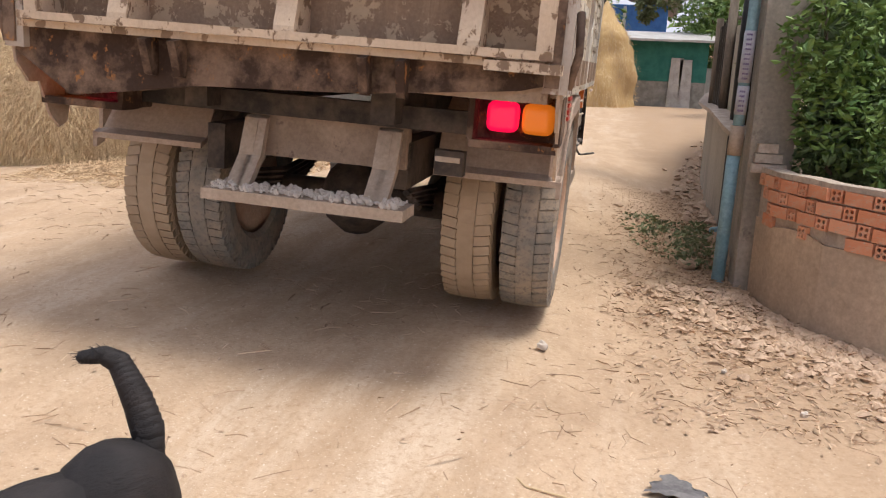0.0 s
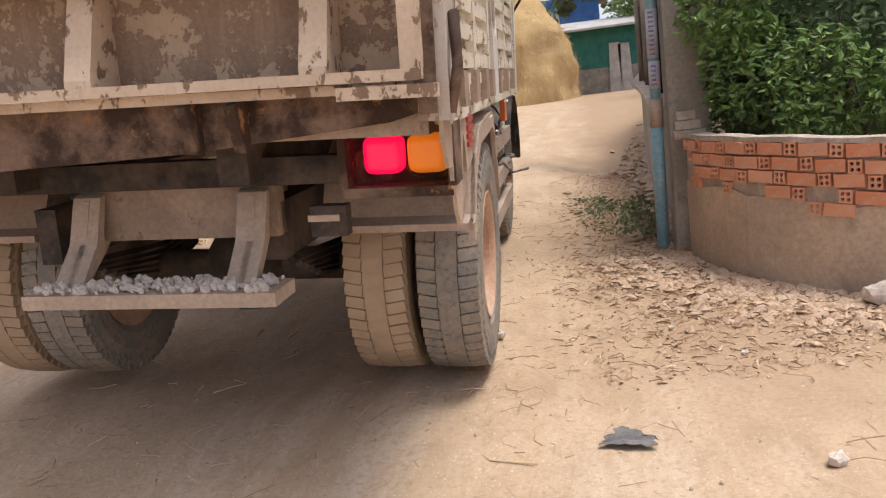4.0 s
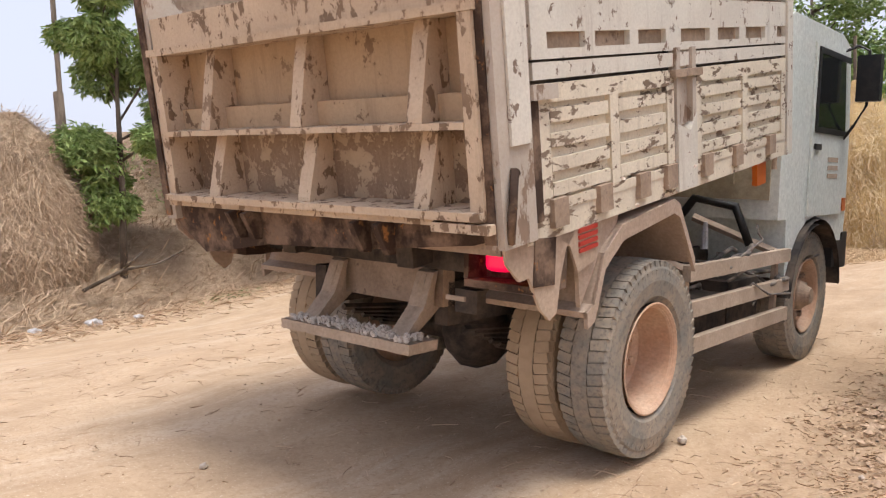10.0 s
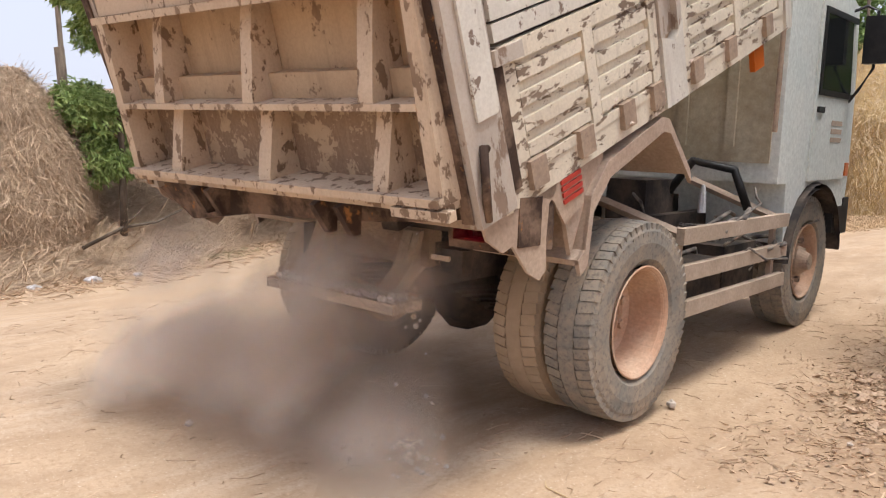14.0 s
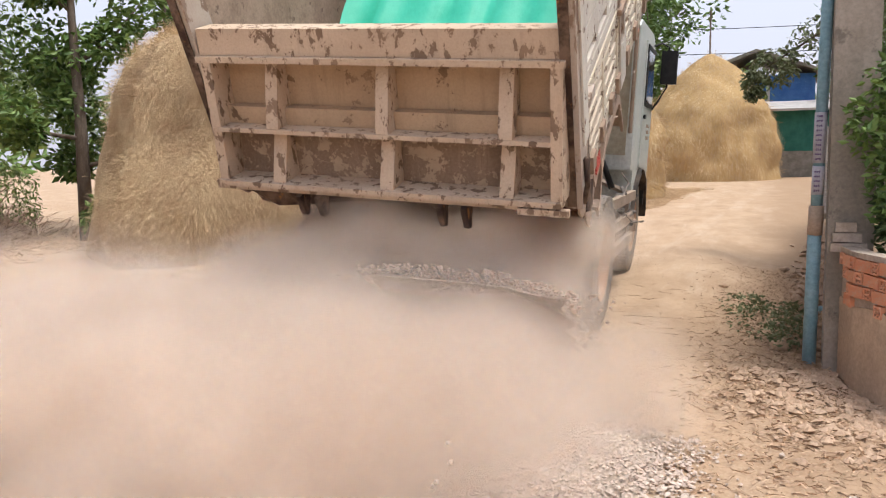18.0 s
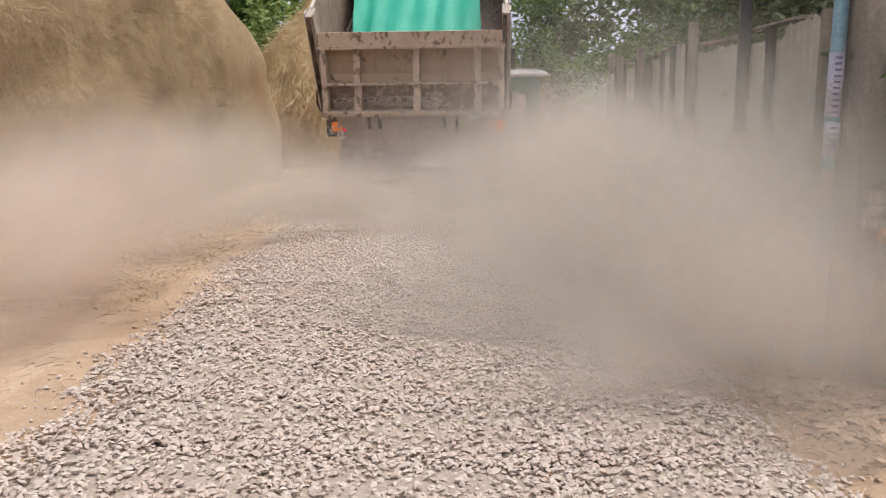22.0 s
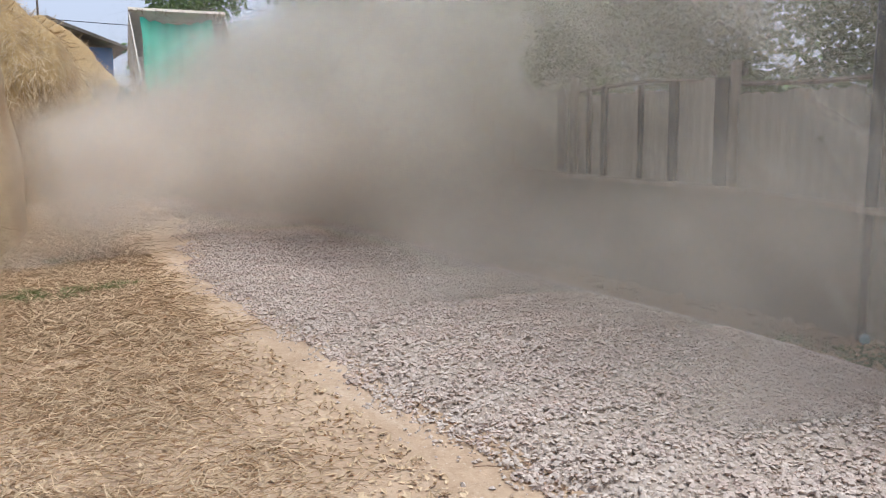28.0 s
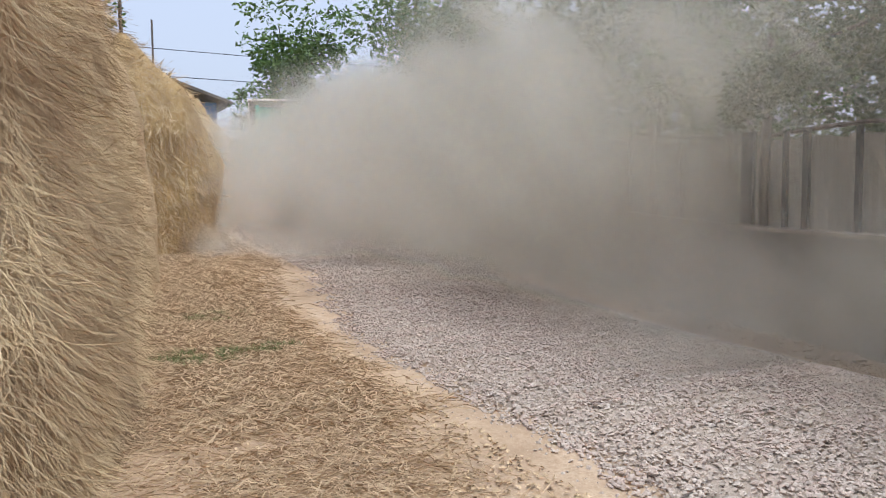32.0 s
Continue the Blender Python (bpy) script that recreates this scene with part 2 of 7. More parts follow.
    c = h.mix(h.ramp(h.noise(1.1, 5, 0.6), 0.45, 0.7), c, (0.45, 0.30, 0.165))
    M["hay"] = h.color(c).bump(h.noise(30, 6, 0.75, (1, 1, 0.25)), 0.9, 0.05).m
    h = Mat("golden_packed_straw", 0.95, 0, 0.1)
    c = h.mix(h.ramp(h.noise(14, 6, 0.75, (1, 1, 0.3)), 0.3, 0.75), (0.42, 0.27, 0.12), (0.62, 0.45, 0.22))
    M["hay_gold"] = h.color(c).bump(h.noise(20, 6, 0.75, (1, 1, 0.3)), 0.9, 0.06).m
    h = Mat("dry_brush", 0.95, 0, 0.1)
    c = h.mix(h.island(), (0.30, 0.20, 0.125), (0.62, 0.47, 0.33))
    M["brush"] = h.color(c).m
    h = Mat("brush_mound", 0.95, 0, 0.1)
    c = h.mix(h.ramp(h.noise(8, 6, 0.75), 0.3, 0.7), (0.27, 0.185, 0.12), (0.53, 0.40, 0.28))
    M["mound"] = h.color(c).bump(h.noise(14, 6, 0.75), 0.9, 0.08).m
    b = Mat("hollow_brick", 0.9, 0, 0.2)
    c = b.mix(b.random(), (0.58, 0.23, 0.12), (0.66, 0.33, 0.20))
    c = b.mix(b.ramp(b.noise(14, 5, 0.7), 0.5, 0.75), c, (0.56, 0.40, 0.29))
    c = b.mix(b.ramp(b.noise(6, 7, 0.7, where="Generated"), 0.58, 0.62), c, (0.47, 0.38, 0.30))
    M["brick"] = b.color(c).bump(b.noise(40, 4), 0.3, 0.004).m
    # near-black colour that stands for the shade inside the brick holes
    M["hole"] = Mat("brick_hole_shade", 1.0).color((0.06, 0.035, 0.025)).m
    M["mortar"] = two_tone("rough_mortar", (0.38, 0.31, 0.25), (0.52, 0.43, 0.35), 9, 50, rough=0.95, bump=0.6)
    M["plaster"] = two_tone("stained_plaster", (0.45, 0.34, 0.25), (0.56, 0.42, 0.30), 2.2, 40, rough=0.92, bump=0.35, third=(0.34, 0.265, 0.20))
    M["concrete"] = two_tone("weathered_concrete", (0.28, 0.245, 0.20), (0.42, 0.36, 0.295), 2.6, 40, rough=0.92, bump=0.4, stretch=(1, 1, 0.4), third=(0.17, 0.145, 0.12))
    M["fence_wall"] = two_tone("grey_block_wall", (0.30, 0.27, 0.22), (0.39, 0.345, 0.28), 1.4, 30, rough=0.95, bump=0.3, stretch=(1, 1, 0.4))
    M["fence_sheet"] = two_tone("dull_sheet_panel", (0.38, 0.345, 0.28), (0.47, 0.425, 0.35), 1.2, 30, rough=0.85, bump=0.1, stretch=(1, 1, 0.3))
    M["wood_post"] = two_tone("grey_wood_post", (0.13, 0.10, 0.075), (0.25, 0.20, 0.155), 6, 50, rough=0.95, stretch=(1, 1, 0.2))
    M["dark_board"] = two_tone("dark_weathered_board", (0.05, 0.042, 0.035), (0.11, 0.09, 0.07), 5, 50, rough=0.95, stretch=(1, 1, 0.2))
    M["pipe"] = two_tone("blue_plastic_pipe", (0.24, 0.42, 0.50), (0.30, 0.47, 0.54), 5, 40, rough=0.5, bump=0.05)
    M["paper"] = two_tone("faded_sticker", (0.50, 0.50, 0.56), (0.58, 0.57, 0.62), 8, 60, rough=0.7, bump=0.05)
    M["ink"] = Mat("violet_ink", 0.7).color((0.15, 0.10, 0.22)).m
    M["blue_wall"] = two_tone("blue_sheet", (0.07, 0.19, 0.52), (0.10, 0.25, 0.60), 2, 30, rough=0.6, bump=0.1)
    M["green_wall"] = two_tone("green_sheet", (0.02, 0.14, 0.11), (0.04, 0.19, 0.15), 2, 30, rough=0.6, bump=0.1)
    M["grey_wall"] = two_tone("grey_boards", (0.24, 0.23, 0.20), (0.34, 0.32, 0.29), 3, 30, rough=0.9)
    M["tin"] = two_tone("pale_tin_roof", (0.38, 0.36, 0.33), (0.52, 0.50, 0.47), 2, 30, rough=0.6)
    M["white_wall"] = two_tone("white_wall", (0.68, 0.66, 0.64), (0.74, 0.72, 0.70), 2, 30, rough=0.8)
    M["red_roof"] = two_tone("red_tile_roof", (0.42, 0.17, 0.10), (0.52, 0.25, 0.16), 3, 30, rough=0.85)
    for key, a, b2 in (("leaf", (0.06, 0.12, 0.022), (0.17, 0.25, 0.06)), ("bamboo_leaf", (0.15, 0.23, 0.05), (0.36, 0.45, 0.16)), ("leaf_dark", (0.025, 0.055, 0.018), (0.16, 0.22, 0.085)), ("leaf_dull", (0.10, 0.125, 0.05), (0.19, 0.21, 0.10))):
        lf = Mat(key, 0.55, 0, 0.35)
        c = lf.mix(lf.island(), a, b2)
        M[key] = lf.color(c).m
    M["bark"] = two_tone("grey_bark", (0.10, 0.075, 0.055), (0.19, 0.15, 0.115), 8, 50, rough=0.95, stretch=(1, 1, 0.25))
    M["grass"] = Mat("short_grass", 0.7).m
    lf = Mat("short_green_grass", 0.7, 0, 0.2)
    M["grass"] = lf.color(lf.mix(lf.island(), (0.10, 0.14, 0.045), (0.26, 0.29, 0.12))).m
    M["rag"] = two_tone("grey_cloth_rag", (0.13, 0.12, 0.12), (0.21, 0.195, 0.185), 12, 80, rough=0.95)
    lt = Mat("leaf_litter", 0.95, 0, 0.1)
    M["litter"] = lt.color(lt.mix(lt.island(), (0.25, 0.16, 0.10), (0.60, 0.44, 0.30))).m
    M["bag"] = two_tone("white_plastic_bag", (0.62, 0.60, 0.60), (0.72, 0.70, 0.70), 9, 50, rough=0.4)
    M["pebble"] = two_tone("pale_pebble", (0.55, 0.46, 0.38), (0.66, 0.58, 0.50), 20, 60)
    M["clod"] = two_tone("dirt_clod", (0.46, 0.32, 0.215), (0.60, 0.44, 0.31), 12, 60, bump=0.4)
    f = Mat("black_dog_fur", 0.75, 0, 0.3)
    c = f.mix(f.ramp(f.noise(6, 4), 0.4, 0.7), (0.012, 0.010, 0.010), (0.035, 0.028, 0.026))
    M["fur"] = f.color(c).bump(f.noise(120, 4, 0.7, (1, 0.2, 1)), 0.6, 0.006).m
    M["fur_tip"] = Mat("pale_fur_tip", 0.8).color((0.55, 0.42, 0.30)).m
    M["cable"] = Mat("black_cable", 0.7).color((0.02, 0.02, 0.022)).m
    M["glass"] = glass_material()


def glass_material():
    m = Mat("cab_glass", 0.08, 0, 0.6).color((0.012, 0.014, 0.014))
    return m.m


make_materials()


# ---- mesh helpers ----
def box(bm, x0, x1, y0, y1, z0, z1, m=None):
    vs = [bm.verts.new(Vector(p) if m is None else m @ Vector(p)) for p in (
        (x0, y0, z0), (x1, y0, z0), (x1, y1, z0), (x0, y1, z0), (x0, y0, z1), (x1, y0, z1), (x1, y1, z1), (x0, y1, z1))]
    for f in ((3, 2, 1, 0), (4, 5, 6, 7), (0, 1, 5, 4), (1, 2, 6, 5), (2, 3, 7, 6), (3, 0, 4, 7)):
        bm.faces.new([vs[i] for i in f])
    return vs


def slab(bm, outline, axis, a, b):
    """A flat outline of 2D points, pushed from a to b along an axis."""
    def at(p, v):
        q = list(p)
        q.insert("xyz".index(axis), v)
        return bm.verts.new(q)
    lo, hi = [at(p, a) for p in outline], [at(p, b) for p in outline]
    n = len(outline)
    bm.faces.new(lo[::-1])
    bm.faces.new(hi)
    for i in range(n):
        bm.faces.new((lo[i], lo[(i + 1) % n], hi[(i + 1) % n], hi[i]))


def tube(bm, points, radius, seg=8, taper=None):
    """A round bar along a line of points."""
    points = [Vector(p) for p in points]
    rings = []
    for i, p in enumerate(points):
        d = (points[min(i + 1, len(points) - 1)] - points[max(i - 1, 0)]).normalized()
        u = d.cross(Vector((0, 0, 1)) if abs(d.z) < 0.9 else Vector((1, 0, 0))).normalized()
        v = d.cross(u)
        r = radius if taper is None else radius + (taper - radius) * i / (len(points) - 1)
        rings.append([bm.verts.new(p + r * (math.cos(2 * math.pi * k / seg) * u + math.sin(2 * math.pi * k / seg) * v)) for k in range(seg)])
    for a, b in zip(rings, rings[1:]):
        for k in range(seg):
            bm.faces.new((a[k], a[(k + 1) % seg], b[(k + 1) % seg], b[k]))
    bm.faces.new(rings[0][::-1])
    bm.faces.new(rings[-1])


def lathe(bm, profile, seg=40, closed=False):
    """Turns a profile of (offset along x, radius) round the x axis."""
    rings = [[bm.verts.new((x, r * math.cos(2 * math.pi * k / seg), r * math.sin(2 * math.pi * k / seg))) for k in range(seg)] for x, r in profile]
    pairs = list(zip(rings, rings[1:])) + ([(rings[-1], rings[0])] if closed else [])
    for a, b in pairs:
        for k in range(seg):
            bm.faces.new((a[k], b[k], b[(k + 1) % seg], a[(k + 1) % seg]))
    if not closed:
        bm.faces.new(rings[0])
        bm.faces.new(rings[-1][::-1])


def blob(bm, centre, size, seg=8, jitter=0.0, rng=random):
    """A lumpy round form."""
    made = bmesh.ops.create_icosphere(bm, subdivisions=2 if seg <= 8 else 3, radius=1.0)
    for v in made["verts"]:
        n = 1 + jitter * noise.noise(v.co * 1.7 + Vector(centre) * 3)
        v.co = Vector(centre) + Vector((v.co.x * size[0], v.co.y * size[1], v.co.z * size[2])) * n


def mesh_of(name, bm, mat, smooth=False, bevel=0.0):
    if bevel:
        bmesh.ops.bevel(bm, geom=[e for e in bm.edges if len(e.link_faces) == 2 and e.calc_face_angle(0) > 0.6], offset=bevel, segments=1, affect="EDGES", clamp_overlap=True)
    bmesh.ops.recalc_face_normals(bm, faces=bm.faces)
    me = bpy.data.meshes.new(name)
    bm.to_mesh(me)
    bm.free()
    me.materials.append(MAT[mat])
    if smooth:
        me.polygons.foreach_set("use_smooth", [True] * len(me.polygons))
    return me


def raw_mesh(name, verts, faces, mat, smooth=False):
    me = bpy.data.meshes.new(name)
    me.from_pydata(verts, [], faces)
    me.materials.append(MAT[mat])
    if smooth:
        me.polygons.foreach_set("use_smooth", [True] * len(me.polygons))
    return me


def part(name, bm, material, parent, label="", smooth=False, bevel=0.0, at=None):
    """One mesh object under a thing or a part."""
    ob = new(name, bm if isinstance(bm, bpy.types.Mesh) else mesh_of(name, bm, material, smooth, bevel))
    ob.parent = parent
    if at is not None:
        ob.matrix_basis = at
    return tagged(ob, label)


def thing(name, label, category, group="", kind="", at=None):
    ob = tagged(new(name), label, category, group, kind)
    if at is not None:
        ob.matrix_basis = at
    return ob


def solid(name, bm, material, label, category="", group="", kind="", smooth=False, bevel=0.0, at=None):
    ob = new(name, bm if isinstance(bm, bpy.types.Mesh) else mesh_of(name, bm, material, smooth, bevel))
    if at is not None:
        ob.matrix_basis = at
    return tagged(ob, label, category, group, kind)


def bm_box(*a):
    bm = bmesh.new()
    box(bm, *a)
    return bm


def bm_tube(*a, **k):
    bm = bmesh.new()
    tube(bm, *a, **k)
    return bm


def smooth_step(a, b, v):
    t = min(1.0, max(0.0, (v - a) / (b - a)))
    return t * t * (3 - 2 * t)


def ground_z(x, y):
    """The lie of the land: the road climbs gently ahead, and the left side drops a little."""
    z = 0.2 * smooth_step(0, 5, y) + 0.012 * max(0.0, min(y, 70) - 5)
    z *= 1 - 0.65 * smooth_step(0.9, 2.0, x) * smooth_step(14, 7, y)
    z += 0.10 * smooth_step(0.1, -1.5, x) * smooth_step(5, 1.5, y) * smooth_step(-6, -3, x)
    z -= 0.25 * smooth_step(-3, -8, x) * smooth_step(6, 2, y)
    z += 0.055 * smooth_step(1.5, 1.05, x) * smooth_step(-1.1, -0.35, y) * smooth_step(9, 4, y) * smooth_step(-6, -3, x)
    return z


# ---- ground and road ----
def build_ground():
    """One sheet to the horizon, fine near the road."""
    xs = sorted(set([round(-10 + 0.25 * i, 3) for i in range(65)] + [-1500, -400, -120, -60, -40, -30, -24, -20, -17, -15, -13.5, -12, -11, 7, 8, 10, 13, 17, 22, 30, 45, 80, 200, 600, 1500]))
    ys = sorted(set([round(-5 + 0.25 * i, 3) for i in range(81)] + [-1500, -300, -90, -40, -20, -14, -10, -8, -6.5, 16, 17, 18, 20, 22, 24, 27, 30, 34, 38, 43, 50, 60, 80, 120, 250, 600, 1500]))
    verts, faces = [], []
    for y in ys:
        for x in xs:
            near = 1 if -12 < x < 8 and -6 < y < 20 else 0
            bump = near * (0.012 * noise.noise(Vector((x * 0.9, y * 0.5, 0))) + 0.006 * noise.noise(Vector((x * 4, y * 3, 3))))
            verts.append((x, y, ground_z(x, y) + bump))
    w = len(xs)
    for j in range(len(ys) - 1):
        for i in range(w - 1):
            faces.append((j * w + i, j * w + i + 1, (j + 1) * w + i + 1, (j + 1) * w + i))
    solid("ground", raw_mesh("ground", verts, faces, "dirt", True), "dirt", "dry sandy village road of packed tan earth", "ground", kind="structure")


build_ground()


def scatter(name, count, where, size, mat, label, category, seed, flat=0.6, sides=5, lift=0.3):
    """Loose small lumps lying on the ground, as one sheet of stuff."""
    rng = random.Random(seed)
    verts, faces = [], []
    for _ in range(count):
        x, y = where(rng)
        s = size(rng)
        z = ground_z(x, y) + s * flat * lift
        base, a0 = len(verts), rng.random() * 6.3
        tall = s * flat * rng.uniform(0.6, 1.2)
        tilt = Vector((rng.uniform(-0.4, 0.4), rng.uniform(-0.4, 0.4), 0))
        for k in range(sides):
            r = s * rng.uniform(0.7, 1.2)
            a = a0 + 2 * math.pi * k / sides
            dx, dy = r * math.cos(a), r * math.sin(a)
            verts.append((x + dx, y + dy, z + tilt.x * dx + tilt.y * dy + rng.uniform(-0.1, 0.1) * s))
        verts += [(x + rng.uniform(-0.3, 0.3) * s, y + rng.uniform(-0.3, 0.3) * s, z + tall), (x, y, z - tall)]
        for k in range(sides):
            faces.append((base + k, base + (k + 1) % sides, base + sides))
            faces.append((base + (k + 1) % sides, base + k, base + sides + 1))
    return solid(name, raw_mesh(name, verts, faces, mat), mat, label, category, kind="stuff")


def strands(name, count, where, mat, label, category, seed, length=(0.1, 0.3), width=0.004, flat=True, up=0.0, bend=0.3):
    """Thin bent stalks lying or hanging, as one sheet of stuff. where gives a place and a main way."""
    rng = random.Random(seed)
    verts, faces = [], []
    for _ in range(count):
        p, d = where(rng)
        p, d = Vector(p), Vector(d).normalized()
        ln = rng.uniform(*length)
        side = d.cross(Vector((rng.uniform(-1, 1), rng.uniform(-1, 1), rng.uniform(-0.3, 1)))).normalized()
        w = width * rng.uniform(0.6, 1.4)
        off = side.cross(d) * ln * rng.uniform(-bend, bend)
        b = len(verts)
        for t in (0.0, 0.5, 1.0):
            c = p + d * ln * t + off * (4 * t * (1 - t)) + Vector((0, 0, up * ln * 4 * t * (1 - t)))
            verts += [c - side * w, c + side * w]
        faces += [(b, b + 1, b + 3, b + 2), (b + 2, b + 3, b + 5, b + 4)]
    return solid(name, raw_mesh(name, verts, faces, mat), mat, label, category, kind="stuff")


def flakes(name, count, where, mat, label, category, seed, size=(0.006, 0.02)):
    """Flat scraps lying every way on the ground, as one sheet of stuff."""
    rng = random.Random(seed)
    verts, faces = [], []
    for _ in range(count):
        x, y = where(rng)
        s = rng.uniform(*size)
        e = Euler((rng.gauss(0, 0.35), rng.gauss(0, 0.35), rng.uniform(0, 6.3))).to_matrix()
        p = Vector((x, y, ground_z(x, y) + 0.006 + 0.5 * s * rng.random()))
        b = len(verts)
        w = rng.uniform(0.3, 0.8)
        for u, v, h in ((-1, -0.2 * w, 0), (0, -w, 0.25), (1, 0.1 * w, 0), (0.1, w, 0.2)):
            verts.append(p + e @ Vector((u * s, v * s, h * s)))
        faces += [(b, b + 1, b + 2), (b, b + 2, b + 3)]
    return solid(name, raw_mesh(name, verts, faces, mat), mat, label, category, kind="stuff")


# ---- brick wall, post and pipe at the corner ----
WALL = [(2.22, 2.05), (2.27, 1.72), (2.42, 1.36), (2.62, 1.10), (2.85, 0.86), (3.15, 0.60), (3.6, 0.36), (4.2, 0.2), (5.0, 0.1), (6.2, 0.05)]


def along(line, s):
    """The place and the way on a line, s metres from its start."""
    for a, b in zip(line, line[1:]):
        a, b = Vector(a), Vector(b)
        d = (b - a).length
        if s <= d:
            return a + (b - a) * (s / d), (b - a).normalized()
        s -= d
    return Vector(line[-1]), (Vector(line[-1]) - Vector(line[-2])).normalized()


def wall_sheet(bm, line, z_low, z_high, thick, step=0.15, wave=0.0):
    """A wall that follows a line; its outer face lies on the line."""
    total = sum((Vector(b) - Vector(a)).length for a, b in zip(line, line[1:]))
    n = max(2, int(total / step))
    cols = []
    for i in range(n + 1):
        p, d = along(line, total * i / n - 1e-6 if i == n else total * i / n)
        back = Vector((-d.y, d.x)) * thick
        zl, zh = z_low(p.x, p.y), z_high(p.x, p.y) + wave * noise.noise(Vector((p.x * 3, p.y * 3, 7)))
        cols.append([bm.verts.new(q) for q in ((p.x, p.y, zl), (p.x, p.y, zh), (p.x + back.x, p.y + back.y, zh), (p.x + back.x, p.y + back.y, zl))])
    for a, b in zip(cols, cols[1:]):
        for k in range(4):
            bm.faces.new((a[k], a[(k + 1) % 4], b[(k + 1) % 4], b[k]))
    bm.faces.new(cols[0])
    bm.faces.new(cols[-1][::-1])


def build_wall():
    wall = thing("wall_corner", "low curved wall of hollow red bricks, half plastered in tan mortar", "wall", kind="structure")
    bm = bmesh.new()
    wall_sheet(bm, WALL, lambda x, y: -0.3, lambda x, y: 0.50 - 0.08 * smooth_step(2.3, 3.4, x), 0.10, wave=0.10)
    part("plaster_base", bm, "plaster", wall, "stained tan plaster, uneven along its top edge")
    bm = bmesh.new()
    wall_sheet(bm, [(x + 0.012, y + 0.012) for x, y in WALL], lambda x, y: 0.30, lambda x, y: 0.80 - 0.03 * smooth_step(2.4, 3.2, x), 0.085)
    part("mortar_core", bm, "mortar", wall)
    bm = bmesh.new()
    wall_sheet(bm, [(x - 0.004, y - 0.004) for x, y in WALL], lambda x, y: 0.798 - 0.03 * smooth_step(2.4, 3.2, x), lambda x, y: 0.825 - 0.03 * smooth_step(2.4, 3.2, x), 0.11, wave=0.02)
    part("mortar_cap", bm, "mortar", wall, "rough grey mortar cap")
    stretch = bm_box(-0.079, 0.079, -0.010, 0.05, -0.033, 0.033)
    for g in (-0.014, 0.010):
        box(stretch, -0.077, 0.077, -0.0115, -0.009, g - 0.0035, g + 0.0035)
    stretch = mesh_of("brick", stretch, "brick", bevel=0.004)
    head = bmesh.new()
    for a, b, c, d in ((-0.034, 0.034, -0.034, -0.025), (-0.034, 0.034, 0.025, 0.034), (-0.034, 0.034, -0.005, 0.005), (-0.034, -0.025, -0.025, 0.025), (0.025, 0.034, -0.025, 0.025), (-0.005, 0.005, -0.025, 0.025)):
        box(head, a, b, -0.013, 0.03, c, d)
    for cx in (-0.015, 0.015):
        for cz in (-0.015, 0.015):
            for u in (-1, 1):
                for w in (-1, 1):
                    slab(head, [(cx + u * 0.0102, cz + w * 0.0102), (cx + u * 0.0102, cz + w * 0.004), (cx + u * 0.004, cz + w * 0.0102)], "y", -0.0125, 0.03)
    head = mesh_of("brick", head, "brick")
    # a dark plate behind the openings, painting in their shade
    shade_plate = mesh_of("hole", bm_box(-0.027, 0.027, 0.008, 0.012, -0.027, 0.027), "hole")
    rng = random.Random(4)
    for row in range(5):
        s = 0.02 + (0.0, 0.09, 0.185, 0.04, 0.13)[row]
        z0 = 0.762 - 0.077 * row
        k = 0
        while s < 4.3:
            is_head = k % 2 == 0
            length = 0.070 if is_head else 0.160
            p, d = along(WALL, s + length / 2)
            z = z0 - 0.03 * smooth_step(2.4, 3.2, p.x)
            keep = row < 3 or (row == 3 and rng.random() < 0.62) or (row == 4 and p.x > 2.7 and rng.random() < 0.3)
            if keep:
                turn = math.degrees(math.atan2(d.y, d.x))
                m = pose(p.x, p.y, z + rng.uniform(-0.004, 0.004), rng.uniform(-1, 1), rng.uniform(-2.5, 2.5), turn)
                b = part("brick", head if is_head else stretch, "brick", wall, at=m)
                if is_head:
                    part("hole", shade_plate, "hole", b)
            s += length + 0.012
            k += 1
    pillar = thing("concrete_post", "tall weathered square concrete post at the wall's end", "post")
    bm = bmesh.new()
    box(bm, 2.145, 2.40, 2.12, 2.38, -0.2, 4.6)
    part("shaft", bm, "concrete", pillar, bevel=0.02)
    bm = bmesh.new()
    for i in range(3):
        box(bm, 2.16 + 0.012 * i, 2.36 - 0.03 * i, 2.05, 2.125, 0.79 + 0.062 * i, 0.845 + 0.062 * i)
    part("broken_brick", bm, "mortar", pillar, "broken bricks caked with mortar", bevel=0.008)
    bm = bmesh.new()
    tube(bm, [(2.30, 4.1, -0.1), (2.30, 4.1, 1.6), (2.32, 4.1, 2.9)], 0.045, 10)
    solid("dark_pole", bm, "black", "thin dark metal pole standing against the fence", "pole", smooth=True)


